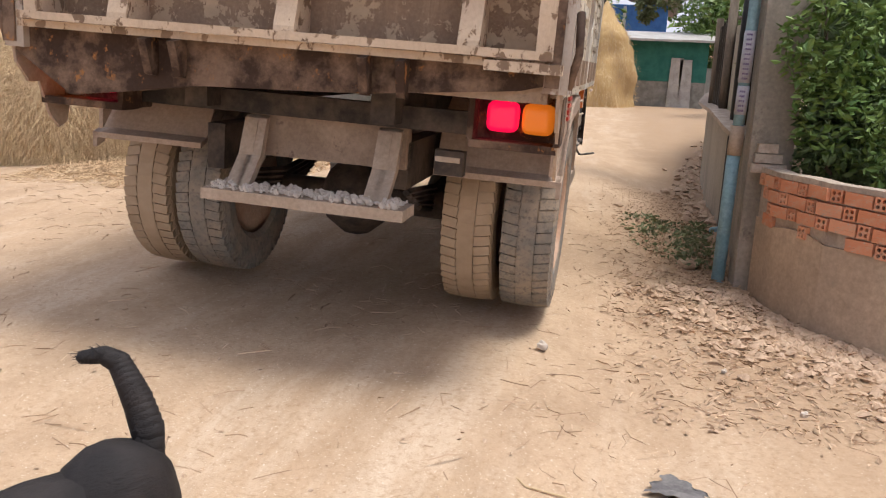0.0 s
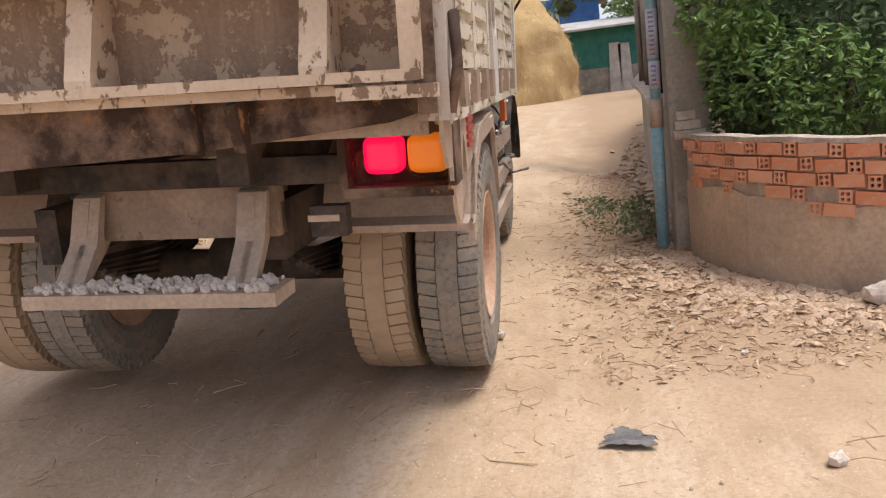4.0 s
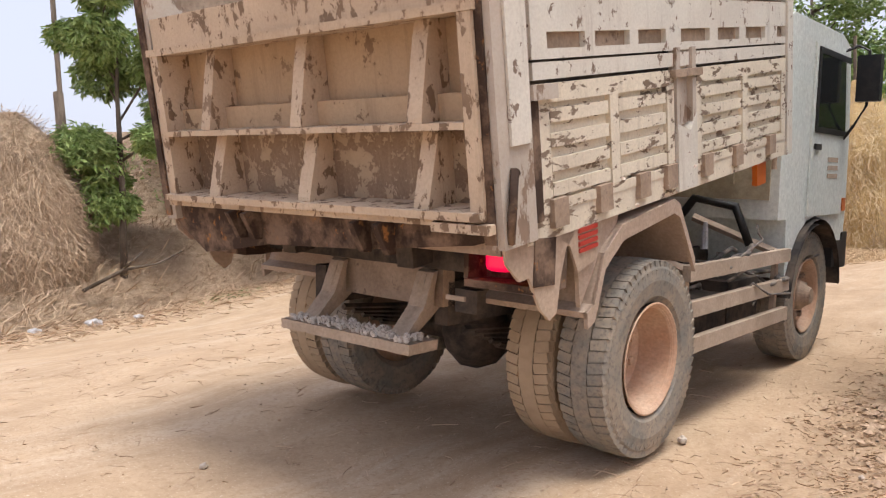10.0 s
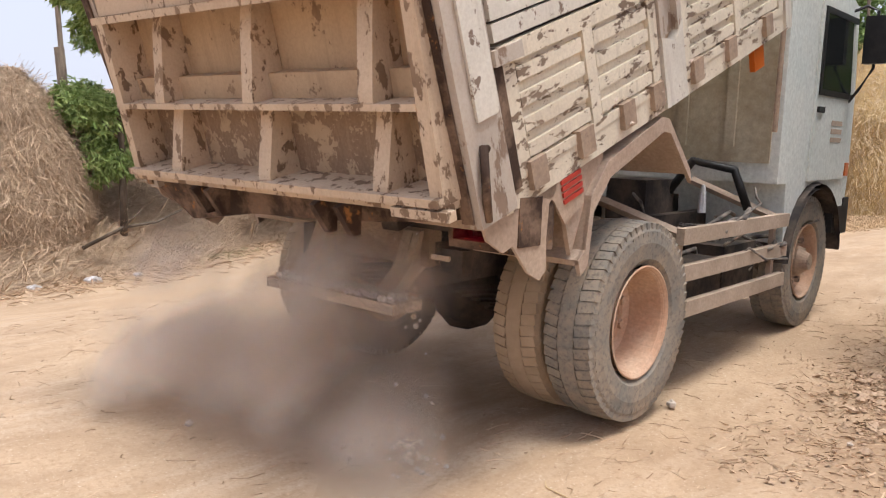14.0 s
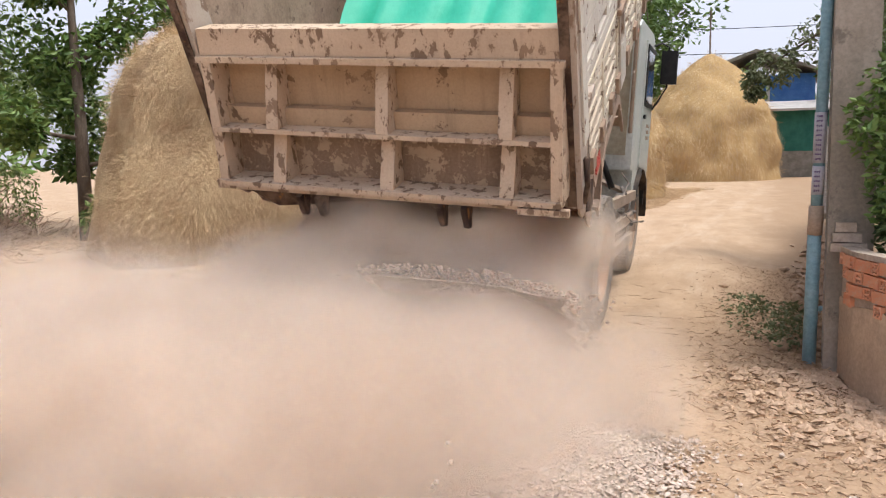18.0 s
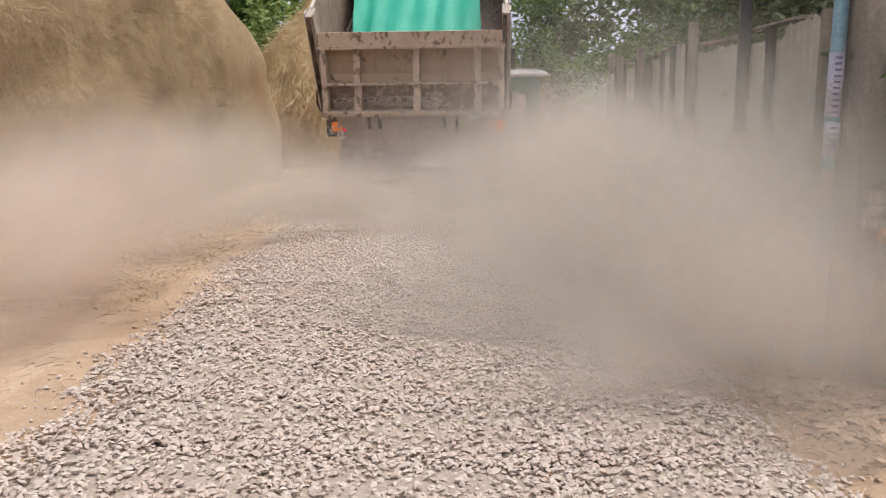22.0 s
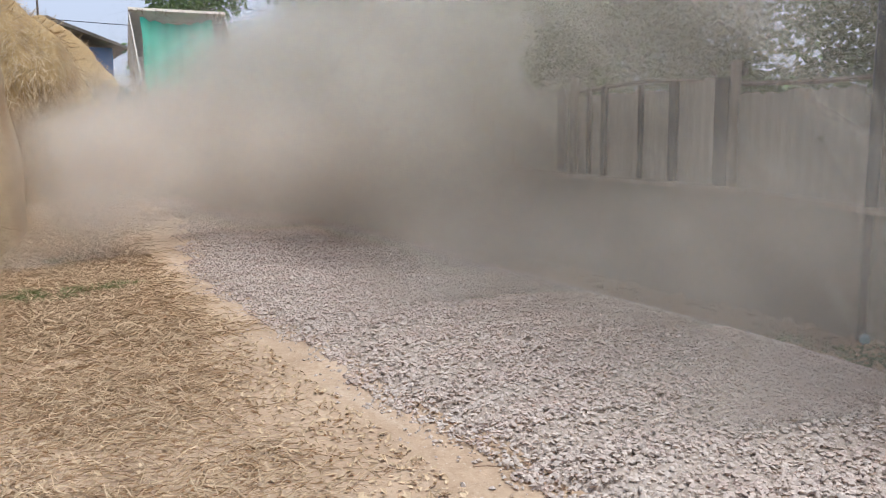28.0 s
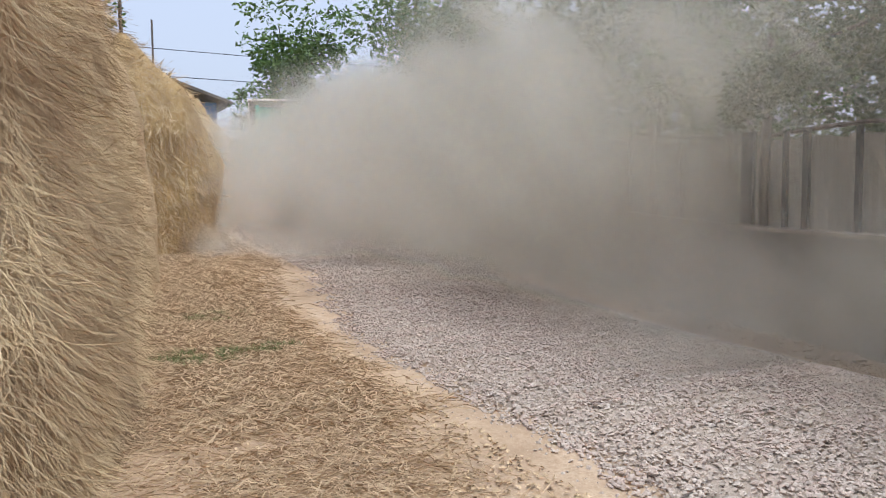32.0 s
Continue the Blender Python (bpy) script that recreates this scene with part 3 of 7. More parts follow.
def build_pipe():
    pipe = thing("blue_pipe", "pale blue plastic pipe standing upright with faded stickers", "pipe", at=pose(2.07, 2.31, ground_z(2.07, 2.31), 0, 0.6, 0))
    part("lower_pipe", bm_tube([(0, 0, -0.2), (0, 0, 0.55), (0, 0, 0.92)], 0.042, 16), "pipe", pipe, smooth=True)
    bm = bmesh.new()
    tube(bm, [(0.004, 0, 0.88), (0.012, 0, 2.0), (0.03, 0, 3.6)], 0.036, 16)
    part("upper_pipe", bm, "pipe", pipe, smooth=True)
    part("joint_sleeve", bm_tube([(0.002, 0, 0.84), (0.004, 0, 1.03)], 0.046, 16), "rails", pipe, "grey worn joint sleeve", smooth=True)
    for z0, z1 in ((1.10, 1.28), (1.30, 1.62)):
        s = part("sticker", bm_tube([(0.005, 0, z0), (0.008, 0, z1)], 0.038, 16), "paper", pipe, "faded lilac printed sticker", smooth=True)
        z = z0 + 0.02
        while z < z1 - 0.02:
            bm = bmesh.new()
            for k in range(3):
                box(bm, -0.018 + k * 0.012, -0.010 + k * 0.012, -0.0395, -0.0375, z, z + 0.012)
            part("print_bar", bm, "ink", s)
            z += 0.03


build_wall()
build_pipe()

# ---- long fence beside the road ----
FENCE = [(2.34, 2.55), (2.40, 4.0), (2.46, 6.0), (2.62, 8.4), (2.95, 11.0), (3.9, 15.0), (5.2, 19.0), (6.6, 24.0)]


def build_fence():
    fence = thing("wall_fence", "dusty grey block wall with sheet panels on wooden posts above", "fence", kind="structure")
    bm = bmesh.new()
    wall_sheet(bm, FENCE, lambda x, y: -0.3, lambda x, y: ground_z(x, y) + 0.92 + 0.10 * smooth_step(3, 6, y), 0.12, 0.3)
    part("block_wall", bm, "fence_wall", fence, "low wall of grey cement blocks")
    bm = bmesh.new()
    wall_sheet(bm, [(x - 0.04, y) for x, y in FENCE], lambda x, y: ground_z(x, y) + 0.92 + 0.10 * smooth_step(3, 6, y), lambda x, y: ground_z(x, y) + 0.955 + 0.10 * smooth_step(3, 6, y), 0.2, 0.3)
    part("coping", bm, "mortar", fence, "thin pale cement coping")
    s, k = 0.2, 0
    rng = random.Random(8)
    while s < 20:
        p, d = along(FENCE, s)
        z = ground_z(p.x, p.y) + 0.10 * smooth_step(3, 6, p.y)
        turn = math.degrees(math.atan2(d.y, d.x))
        w = rng.uniform(0.55, 1.2)
        bm = bmesh.new()
        n = int(w / 0.05)
        vs = []
        for i in range(n + 1):
            u = w * i / n
            vs.append([bm.verts.new((u, 0.05 + 0.010 * (i % 2), zz)) for zz in (0.95, 1.80 + rng.uniform(-0.02, 0.02) + 0.08 * (k % 3 == 0))])
        for a, b in zip(vs, vs[1:]):
            bm.faces.new((a[0], b[0], b[1], a[1]))
        part("sheet_panel", bm, "fence_sheet", fence, at=pose(p.x, p.y, z, 0, 0, turn))
        bm = bmesh.new()
        tube(bm, [(0, 0.10, 0.956), (0.01, 0.10, 1.3), (0.02 * rng.uniform(-1, 1), 0.10, 1.88 + rng.uniform(0, 0.3))], 0.035 + 0.02 * rng.random(), 8)
        if k % 3:
            bm.free()
        else:
            part("fence_post", bm, "wood_post", fence, smooth=True, at=pose(p.x, p.y, z, 0, 0, turn))
        s += w - 0.015
        k += 1
    # broad dark boards that stand on the coping
    for y, w in ((3.62, 0.10), (5.52, 0.15), (6.09, 0.10), (6.56, 0.05), (7.14, 0.07), (7.4, 0.05), (7.9, 0.16), (9.05, 0.09), (10.2, 0.12), (11.6, 0.12), (13.5, 0.14)):
        s = 0
        while along(FENCE, s)[0].y < y:
            s += 0.02
        p, d = along(FENCE, s)
        low = 0.958
        part("board", bm_box(-w / 2, w / 2, 0.064, 0.10, low, 1.86 + 0.1 * w), "dark_board", fence, "dark weathered upright board", bevel=0.006, at=pose(p.x, p.y, ground_z(p.x, p.y) + 0.10 * smooth_step(3, 6, p.y), 0, 0, math.degrees(math.atan2(d.y, d.x))))
    bm = bmesh.new()
    pts = []
    for i in range(30):
        p, d = along(FENCE, 0.3 + i * 0.62)
        pts.append((p.x + 0.01, p.y, ground_z(p.x, p.y) + 1.86 + 0.10 * smooth_step(3, 6, p.y) + 0.04 * math.sin(i * 1.3)))
    tube(bm, pts, 0.022, 6)
    part("top_rail", bm, "wood_post", fence, "crooked wooden top rail")


build_fence()


# ---- straw stacks ----
def stack_form(name, outline, rows, mat, label, seed, lump=0.25, pole=None):
    """A straw stack: rings of an outline, drawn in towards the top. rows: height, scale."""
    n = len(outline)
    cx, cy = sum(p[0] for p in outline) / n, sum(p[1] for p in outline) / n
    fine = []
    for i in range(n):
        a, b = Vector(outline[i]), Vector(outline[(i + 1) % n])
        k = max(1, int((b - a).length / 0.22))
        fine += [a + (b - a) * j / k for j in range(k)]
    rings, tall = [], rows[-1][0]
    levels = []
    for (h0, s0), (h1, s1) in zip(rows, rows[1:]):
        m = max(1, int((h1 - h0) / 0.18))
        levels += [(h0 + (h1 - h0) * j / m, s0 + (s1 - s0) * j / m) for j in range(m)]
    levels.append(rows[-1])
    verts, faces = [], []
    for h, s in levels:
        for p in fine:
            d = Vector((p.x - cx, p.y - cy))
            q = Vector((cx, cy)) + d * s
            k = lump * (noise.noise(Vector((q.x * 0.7, q.y * 0.7, h * 0.9 + seed))) + 0.4 * noise.noise(Vector((q.x * 2.2, q.y * 2.2, h * 1.4 + seed))))
            q += d.normalized() * k * min(1.0, 0.3 + h)
            verts.append((q.x, q.y, ground_z(p.x, p.y) * (1 - h / tall) + ground_z(cx, cy) * h / tall + h - 0.08 + 0.2 * k * (h > 0.3)))
    w = len(fine)
    for j in range(len(levels) - 1):
        for i in range(w):
            faces.append((j * w + i, j * w + (i + 1) % w, (j + 1) * w + (i + 1) % w, (j + 1) * w + i))
    faces.append(tuple((len(levels) - 1) * w + i for i in range(w)))
    ob = thing(name, label, "haystack")
    body = part("straw_body", raw_mesh("straw_body", verts, faces, mat, True), mat, ob)
    if pole:
        part("centre_pole", bm_tube([(cx, cy, tall - 0.5), (cx, cy, tall + pole)], 0.04, 6), "wood_post", ob, "thin bare wooden centre pole")
    return ob, verts, faces


def straw_over(parent, verts, faces, keep, count, seed, length, width, mat="straw", stick=0.03):
    """Loose stalks hanging on the sides of a stack."""
    rng = random.Random(seed)
    chosen, weights = [], []
    for f in faces:
        if len(f) != 4:
            continue
        a, b, c, d = (Vector(verts[i]) for i in f)
        m = (a + b + c + d) / 4
        if keep(m):
            chosen.append((a, b, c, d))
            weights.append((b - a).cross(d - a).length)
    out_v, out_f = [], []
    for a, b, c, d in rng.choices(chosen, weights, k=count):
        u, v = rng.random(), rng.random()
        p = a * (1 - u) * (1 - v) + b * u * (1 - v) + c * u * v + d * (1 - u) * v
        n = (b - a).cross(d - a).normalized()
        down = (Vector((0, 0, -1)) - n * n.dot(Vector((0, 0, -1))) + Vector((rng.gauss(0, 0.55), rng.gauss(0, 0.55), rng.gauss(0, 0.45)))).normalized()
        side = n.cross(down).normalized() * width * rng.uniform(0.5, 1.3)
        ln = rng.uniform(*length)
        p = p + n * 0.012
        q = p + down * ln * 0.5 + n * rng.uniform(0, stick)
        r = p + down * ln + n * rng.uniform(-0.01, 1.6 * stick) + side * rng.uniform(-8, 8)
        k = len(out_v)
        out_v += [p - side, p + side, q - side, q + side, r - side * 0.6, r + side * 0.6]
        out_f += [(k, k + 1, k + 3, k + 2), (k + 2, k + 3, k + 5, k + 4)]
    return tagged(part("loose_straw", raw_mesh("loose_straw", out_v, out_f, mat), mat, parent), "loose dry stalks hanging down the side", kind="stuff")


def build_hay():
    ring = [(-3.75, 4.9), (-3.55, 5.8), (-3.35, 7.0), (-3.28, 8.5), (-3.15, 10.0), (-2.9, 11.6), (-2.65, 13.2), (-3.4, 14.5), (-5.6, 14.0), (-7.6, 11.0), (-8.0, 7.5), (-7.0, 5.0), (-5.6, 4.1), (-4.4, 4.2)]
    ob, v, f = stack_form("haystack", ring, [(0, 1.0), (0.5, 0.99), (1.4, 0.955), (2.2, 0.90), (2.8, 0.80), (3.25, 0.62), (3.55, 0.38), (3.7, 0.12)], "hay", "tall shaggy stack of dry rice straw beside the road", 1, 0.26)
    straw_over(ob, v, f, lambda m: m.x > -6.5 and m.y < 11, 130000, 3, (0.05, 0.24), 0.0014, stick=0.045)
    for x, y, r, h, seed, pole in ((-0.95, 33.5, 2.95, 5.4, 5, 2.3), (-2.75, 18.9, 1.9, 4.3, 9, 1.4)):
        ring = [(x + r * math.cos(a), y + r * math.sin(a)) for a in [2 * math.pi * k / 14 for k in range(14)]]
        ob, v, f = stack_form("haystack", ring, [(0, 1.0), (0.35 * h, 0.97), (0.55 * h, 0.85), (0.75 * h, 0.58), (0.9 * h, 0.28), (h, 0.04)], "hay_gold", "golden dome-shaped haystack with a bare pole at its peak", seed, 0.3, pole)
        straw_over(ob, v, f, lambda m: m.y < y + 1, 9000, seed, (0.12, 0.36), 0.006)

    # an old weathered heap among the brush
    ring = [(-10.6 + 1.2 * math.cos(a), 1.6 + 1.35 * math.sin(a)) for a in [2 * math.pi * k / 12 for k in range(12)]]
    ob, v, f = stack_form("straw_heap", ring, [(0, 1.0), (1.0, 0.95), (1.9, 0.82), (2.6, 0.58), (3.0, 0.30), (3.3, 0.08)], "mound", "old weathered heap of straw among the brush", 13, 0.3)
    straw_over(ob, v, f, lambda m: m.x > -10.8, 9000, 14, (0.08, 0.3), 0.004, "brush")


build_hay()


# ---- brush mound and trees ----
def build_mound():
    verts, faces = [], []
    nx, ny = 60, 40
    for j in range(ny + 1):
        for i in range(nx + 1):
            x = -19.8 + 11.4 * i / nx
            y = -6 + 13 * j / ny
            side = smooth_step(-8.5, -11.0, x)
            ends = smooth_step(-6, -3, y) * smooth_step(7, 5.5, y)
            h = 1.25 * side + 1.9 * smooth_step(-11.5, -14, x) * smooth_step(2, 4, y)
            h *= ends
            h += 0.22 * side * ends * noise.noise(Vector((x * 1.1, y * 1.1, 0))) + 0.1 * side * noise.noise(Vector((x * 3, y * 3, 2)))
            verts.append((x, y, ground_z(x, y) - 0.05 + h))
    w = nx + 1
    for j in range(ny):
        for i in range(nx):
            faces.append((j * w + i, j * w + i + 1, (j + 1) * w + i + 1, (j + 1) * w + i))
    mound = thing("brush_mound", "long heap of dry brown brush and cut branches by the road", "mound")
    part("heap", raw_mesh("heap", verts, faces, "mound", True), "mound", mound)
    rng = random.Random(12)
    out_v, out_f = [], []
    for _ in range(26000):
        a = rng.choice(faces)
        p = Vector(verts[a[0]]) + Vector((rng.uniform(0, 0.2), rng.uniform(0, 0.3), rng.uniform(-0.03, 0.10)))
        if p.x > -8.5 or p.x < -13:
            continue
        d = Vector((rng.gauss(0, 1), rng.gauss(0, 1), rng.gauss(0.1, 0.45))).normalized()
        ln = rng.uniform(0.15, 0.6)
        s = d.cross(Vector((0.3, 0.5, 1))).normalized() * rng.uniform(0.003, 0.009)
        b = Vector((rng.uniform(-1, 1), rng.uniform(-1, 1), rng.uniform(-0.5, 1))) * ln * 0.18
        k = len(out_v)
        out_v += [p - s, p + s, p + d * ln * 0.5 + b - s, p + d * ln * 0.5 + b + s, p + d * ln - s * 0.4, p + d * ln + s * 0.4]
        out_f += [(k, k + 1, k + 3, k + 2), (k + 2, k + 3, k + 5, k + 4)]
    tagged(part("dry_twigs", raw_mesh("dry_twigs", out_v, out_f, "brush"), "brush", mound), "tangled dry twigs and stalks", kind="stuff")
    bm = bmesh.new()
    tube(bm, [(-9.2, 2.0, 0.25), (-8.9, 2.5, 0.55), (-8.8, 3.0, 0.62), (-8.75, 3.4, 0.80)], 0.035, 6, 0.015)
    tube(bm, [(-8.9, 2.5, 0.55), (-8.7, 2.7, 0.82)], 0.02, 6, 0.01)
    solid("fallen_branch", bm, "bark", "bare crooked branch lying on the brush heap", "branch", smooth=True)


def leaf_cloud(name, parent, clumps, count, size, mat, seed, droop=0.0, shape=2.2):
    """Many small leaves gathered in clumps. clumps: centre and three radii."""
    rng = random.Random(seed)
    verts, faces = [], []
    for _ in range(count):
        c, r = rng.choice(clumps)
        while True:
            q = Vector((rng.uniform(-1, 1), rng.uniform(-1, 1), rng.uniform(-1, 1)))
            if 0.15 < q.length < 1:
                break
        q = q * q.length ** -0.4
        if noise.noise(Vector((q.x * 1.8, q.y * 1.8, q.z * 1.8)) + Vector(c) * 5) < -0.22:
            continue
        p = Vector((c[0] + q.x * r[0], c[1] + q.y * r[1], c[2] + q.z * r[2]))
        d = Vector((rng.gauss(0, 1), rng.gauss(0, 1), rng.gauss(-droop, 0.6))).normalized()
        u = d.cross(Vector((rng.gauss(0, 1), rng.gauss(0, 1), rng.gauss(0, 1)))).normalized()
        s = size * rng.uniform(0.6, 1.3)
        d, u = d * s * shape, u * s
        lift = d.cross(u).normalized() * s * 0.25
        k = len(verts)
        verts += [p, p + d * 0.5 + u * 0.5 + lift, p + d, p + d * 0.5 - u * 0.5 + lift]
        faces += [(k, k + 1, k + 2), (k, k + 2, k + 3)]
    return tagged(part(name, raw_mesh(name, verts, faces, mat), mat, parent), kind="stuff")


def tree(name, label, x, y, height, spread, count, size, mat, seed, trunk=0.12, low=0.35, droop=0.2, z=None, shape=2.2):
    rng = random.Random(seed)
    z = ground_z(x, y) if z is None else z
    ob = thing(name, label, "tree", at=pose(x, y, z))
    bm = bmesh.new()
    top = (rng.uniform(-0.1, 0.1) * height, rng.uniform(-0.1, 0.1) * height, height * 0.8)
    tube(bm, [(0, 0, -0.2), (top[0] * 0.3, top[1] * 0.4, height * 0.3), (top[0] * 0.7, top[1] * 0.6, height * 0.55), top], trunk, 8, trunk * 0.25)
    part("trunk", bm, "bark", ob, smooth=True)
    clumps = []
    for k in range(11):
        h = low + (0.95 - low) * (k + rng.random()) / 11
        a = rng.uniform(0, 6.28)
        reach = spread * (0.45 + 0.6 * rng.random()) * (1.15 - 0.6 * h)
        start = (top[0] * h, top[1] * h, height * h * 0.8)
        end = (math.cos(a) * reach, math.sin(a) * reach, height * h + rng.uniform(-0.05, 0.12) * height)
        bm = bmesh.new()
        mid = [(start[i] + end[i]) / 2 + rng.uniform(-0.05, 0.05) * height for i in range(3)]
        tube(bm, [start, mid, end], trunk * 0.35, 6, trunk * 0.08)
        part("limb", bm, "bark", ob, smooth=True)
        r = spread * rng.uniform(0.25, 0.5)
        clumps.append((end, (r, r, r * rng.uniform(0.6, 0.95))))
        clumps.append((mid, (r * 0.7, r * 0.7, r * 0.6)))
    leaf_cloud("crown", ob, clumps, count, size, mat, seed + 1, droop, shape)
    return ob


def build_trees():
    tree("bamboo_tree", "light green feathery bamboo tree behind the brush heap", -9.6, 2.85, 6.4, 1.4, 52000, 0.036, "bamboo_leaf", 21, 0.07, 0.2, 0.8, shape=4.0)
    tree("bamboo_tree", "light green feathery bamboo tree behind the brush heap", -11.6, 6.2, 7.0, 2.4, 34000, 0.03, "bamboo_leaf", 22, 0.07, 0.12, 0.8, shape=4.0)
    tree("tree", "dense dark green tree standing behind the haystack", -8.4, 6.4, 6.4, 1.9, 13000, 0.075, "leaf", 71, 0.12, 0.05)
    tree("tree", "dense dark green tree standing behind the haystack", -9.0, 9.6, 7.5, 2.3, 12000, 0.085, "leaf_dark", 72, 0.12, 0.05)
    tree("tree", "leafy green tree standing behind the haystacks", -8.6, 37.0, 13.5, 5.6, 20000, 0.14, "bamboo_leaf", 73, 0.25, 0.08)
    tree("tree", "leafy green tree standing behind the haystacks", -13.5, 34.0, 13.0, 5.2, 15000, 0.14, "leaf", 75, 0.25, 0.08)
    tree("tree", "broad hazy green tree at the road's far end", 6.4, 43.0, 9.0, 4.6, 12000, 0.15, "leaf", 74, 0.25, 0.05)
    tree("shrub", "small green shrub on the brush heap", -9.3, -0.3, 2.9, 0.8, 7000, 0.032, "leaf", 23, 0.04, 0.3)
    tree("tree", "leafy green tree standing behind the haystacks", -9.5, 16.0, 8.0, 3.2, 9000, 0.11, "leaf", 24, 0.16, 0.2)
    tree("tree", "leafy green tree standing behind the haystacks", -12.0, 27.0, 10.0, 4.5, 9000, 0.15, "leaf", 25, 0.2, 0.15)
    tree("tree", "leafy green tree standing behind the haystacks", -5.5, 46.0, 11.0, 5.0, 9000, 0.2, "leaf", 27, 0.25, 0.1)
    for x, y, h, s, seed in ((-9.0, 38.0, 8.5, 3.8, 61), (-13.5, 41.0, 9.5, 4.5, 62), (-18.5, 36.0, 9.0, 4.5, 63), (-14.0, 22.0, 7.5, 3.4, 64)):
        tree("tree", "leafy green tree standing behind the haystacks", x, y, h, s, 8000, 0.16, "leaf", seed, 0.2, 0.08)
    for x, y, h, s, n, sz, mat, seed in ((4.2, 4.6, 4.6, 1.6, 12000, 0.055, "leaf_dull", 31), (4.6, 7.2, 5.6, 2.0, 12000, 0.06, "leaf_dull", 32), (5.4, 10.4, 6.0, 2.4, 11000, 0.07, "leaf", 33), (6.4, 14.0, 6.5, 2.6, 10000, 0.08, "leaf_dull", 34), (8.2, 19.0, 7.5, 3.0, 9000, 0.10, "leaf", 35), (8.5, 26.0, 8.0, 3.6, 8000, 0.13, "leaf", 36), (11.0, 34.0, 9.0, 4.2, 7000, 0.16, "leaf", 37)):
        tree("tree", "dusty roadside tree leaning over the fence", x, y, h, s, n, sz, mat, seed, 0.10, 0.25)
    bush = thing("bush", "dense dark green bush crowding over the brick wall", "bush")
    clumps = [((x, y, z), (r, r, r)) for x, y, z, r in ((2.75, 2.35, 1.05, 0.45), (2.7, 2.5, 1.7, 0.5), (3.2, 2.1, 1.0, 0.6), (3.3, 2.4, 1.7, 0.7), (3.9, 1.7, 1.0, 0.6), (4.0, 2.0, 1.7, 0.8), (4.7, 1.4, 1.1, 0.6), (4.8, 1.8, 1.9, 0.8), (3.0, 2.6, 2.5, 0.6), (4.0, 2.4, 2.6, 0.8), (2.62, 2.0, 1.05, 0.22), (5.6, 1.4, 1.4, 0.9))]
    leaf_cloud("foliage", bush, clumps, 16000, 0.034, "leaf_dark", 41, 0.3)
    leaf_cloud("front_foliage", bush, [((x - 0.1, y - 0.25, z), (0.3, 0.22, 0.35)) for x, y, z in ((2.72, 2.15, 1.2), (3.05, 1.85, 1.05), (3.5, 1.55, 1.0), (4.1, 1.3, 1.1), (2.6, 2.2, 1.6))], 5000, 0.03, "leaf", 42, 0.3)
    rng = random.Random(43)
    for k in range(9):
        bm = bmesh.new()
        x, y = 2.9 + 0.32 * k, 2.35 - 0.12 * k
        tube(bm, [(x, y, 0.1), (x + rng.uniform(-0.3, 0.3), y + rng.uniform(-0.2, 0.2), 1.0), (x + rng.uniform(-0.6, 0.6), y + rng.uniform(-0.4, 0.3), 2.2)], 0.028, 6, 0.008)
        part("stem", bm, "bark", bush, smooth=True)
    # added flat sheet; its dark colour stands in for shade between the leaves
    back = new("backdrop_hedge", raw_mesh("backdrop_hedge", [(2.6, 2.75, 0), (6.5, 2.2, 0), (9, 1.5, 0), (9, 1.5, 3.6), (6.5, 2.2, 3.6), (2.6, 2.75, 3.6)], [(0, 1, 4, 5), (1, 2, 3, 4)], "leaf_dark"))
    tagged(back, "flat dark green sheet standing in for the shaded depth behind the bush", "hedge", kind="structure")
    low = thing("roadside_weeds", "low green weeds and rubbish at the foot of the pipe", "weeds")
    leaf_cloud("foliage", low, [((1.8, 3.3, 0.12), (0.3, 0.6, 0.12)), ((1.95, 2.8, 0.16), (0.15, 0.35, 0.18)), ((1.6, 4.0, 0.1), (0.25, 0.5, 0.08))], 1700, 0.02, "leaf_dull", 44)
    hang = thing("tree_branch", "drooping leafy branch hanging over the road", "branch")
    bm = bmesh.new()
    tube(bm, [(4.2, 6.2, 3.4), (3.0, 6.6, 3.1), (2.2, 6.9, 2.75), (1.7, 7.1, 2.45)], 0.03, 6, 0.008)
    part("stem", bm, "bark", hang, smooth=True)
    leaf_cloud("foliage", hang, [((1.8, 7.05, 2.45), (0.3, 0.3, 0.22)), ((2.3, 6.9, 2.7), (0.4, 0.4, 0.3)), ((2.9, 6.6, 3.0), (0.5, 0.5, 0.4)), ((1.55, 7.1, 2.25), (0.12, 0.12, 0.2))], 2200, 0.035, "leaf_dull", 45, 0.6)


build_mound()
build_trees()


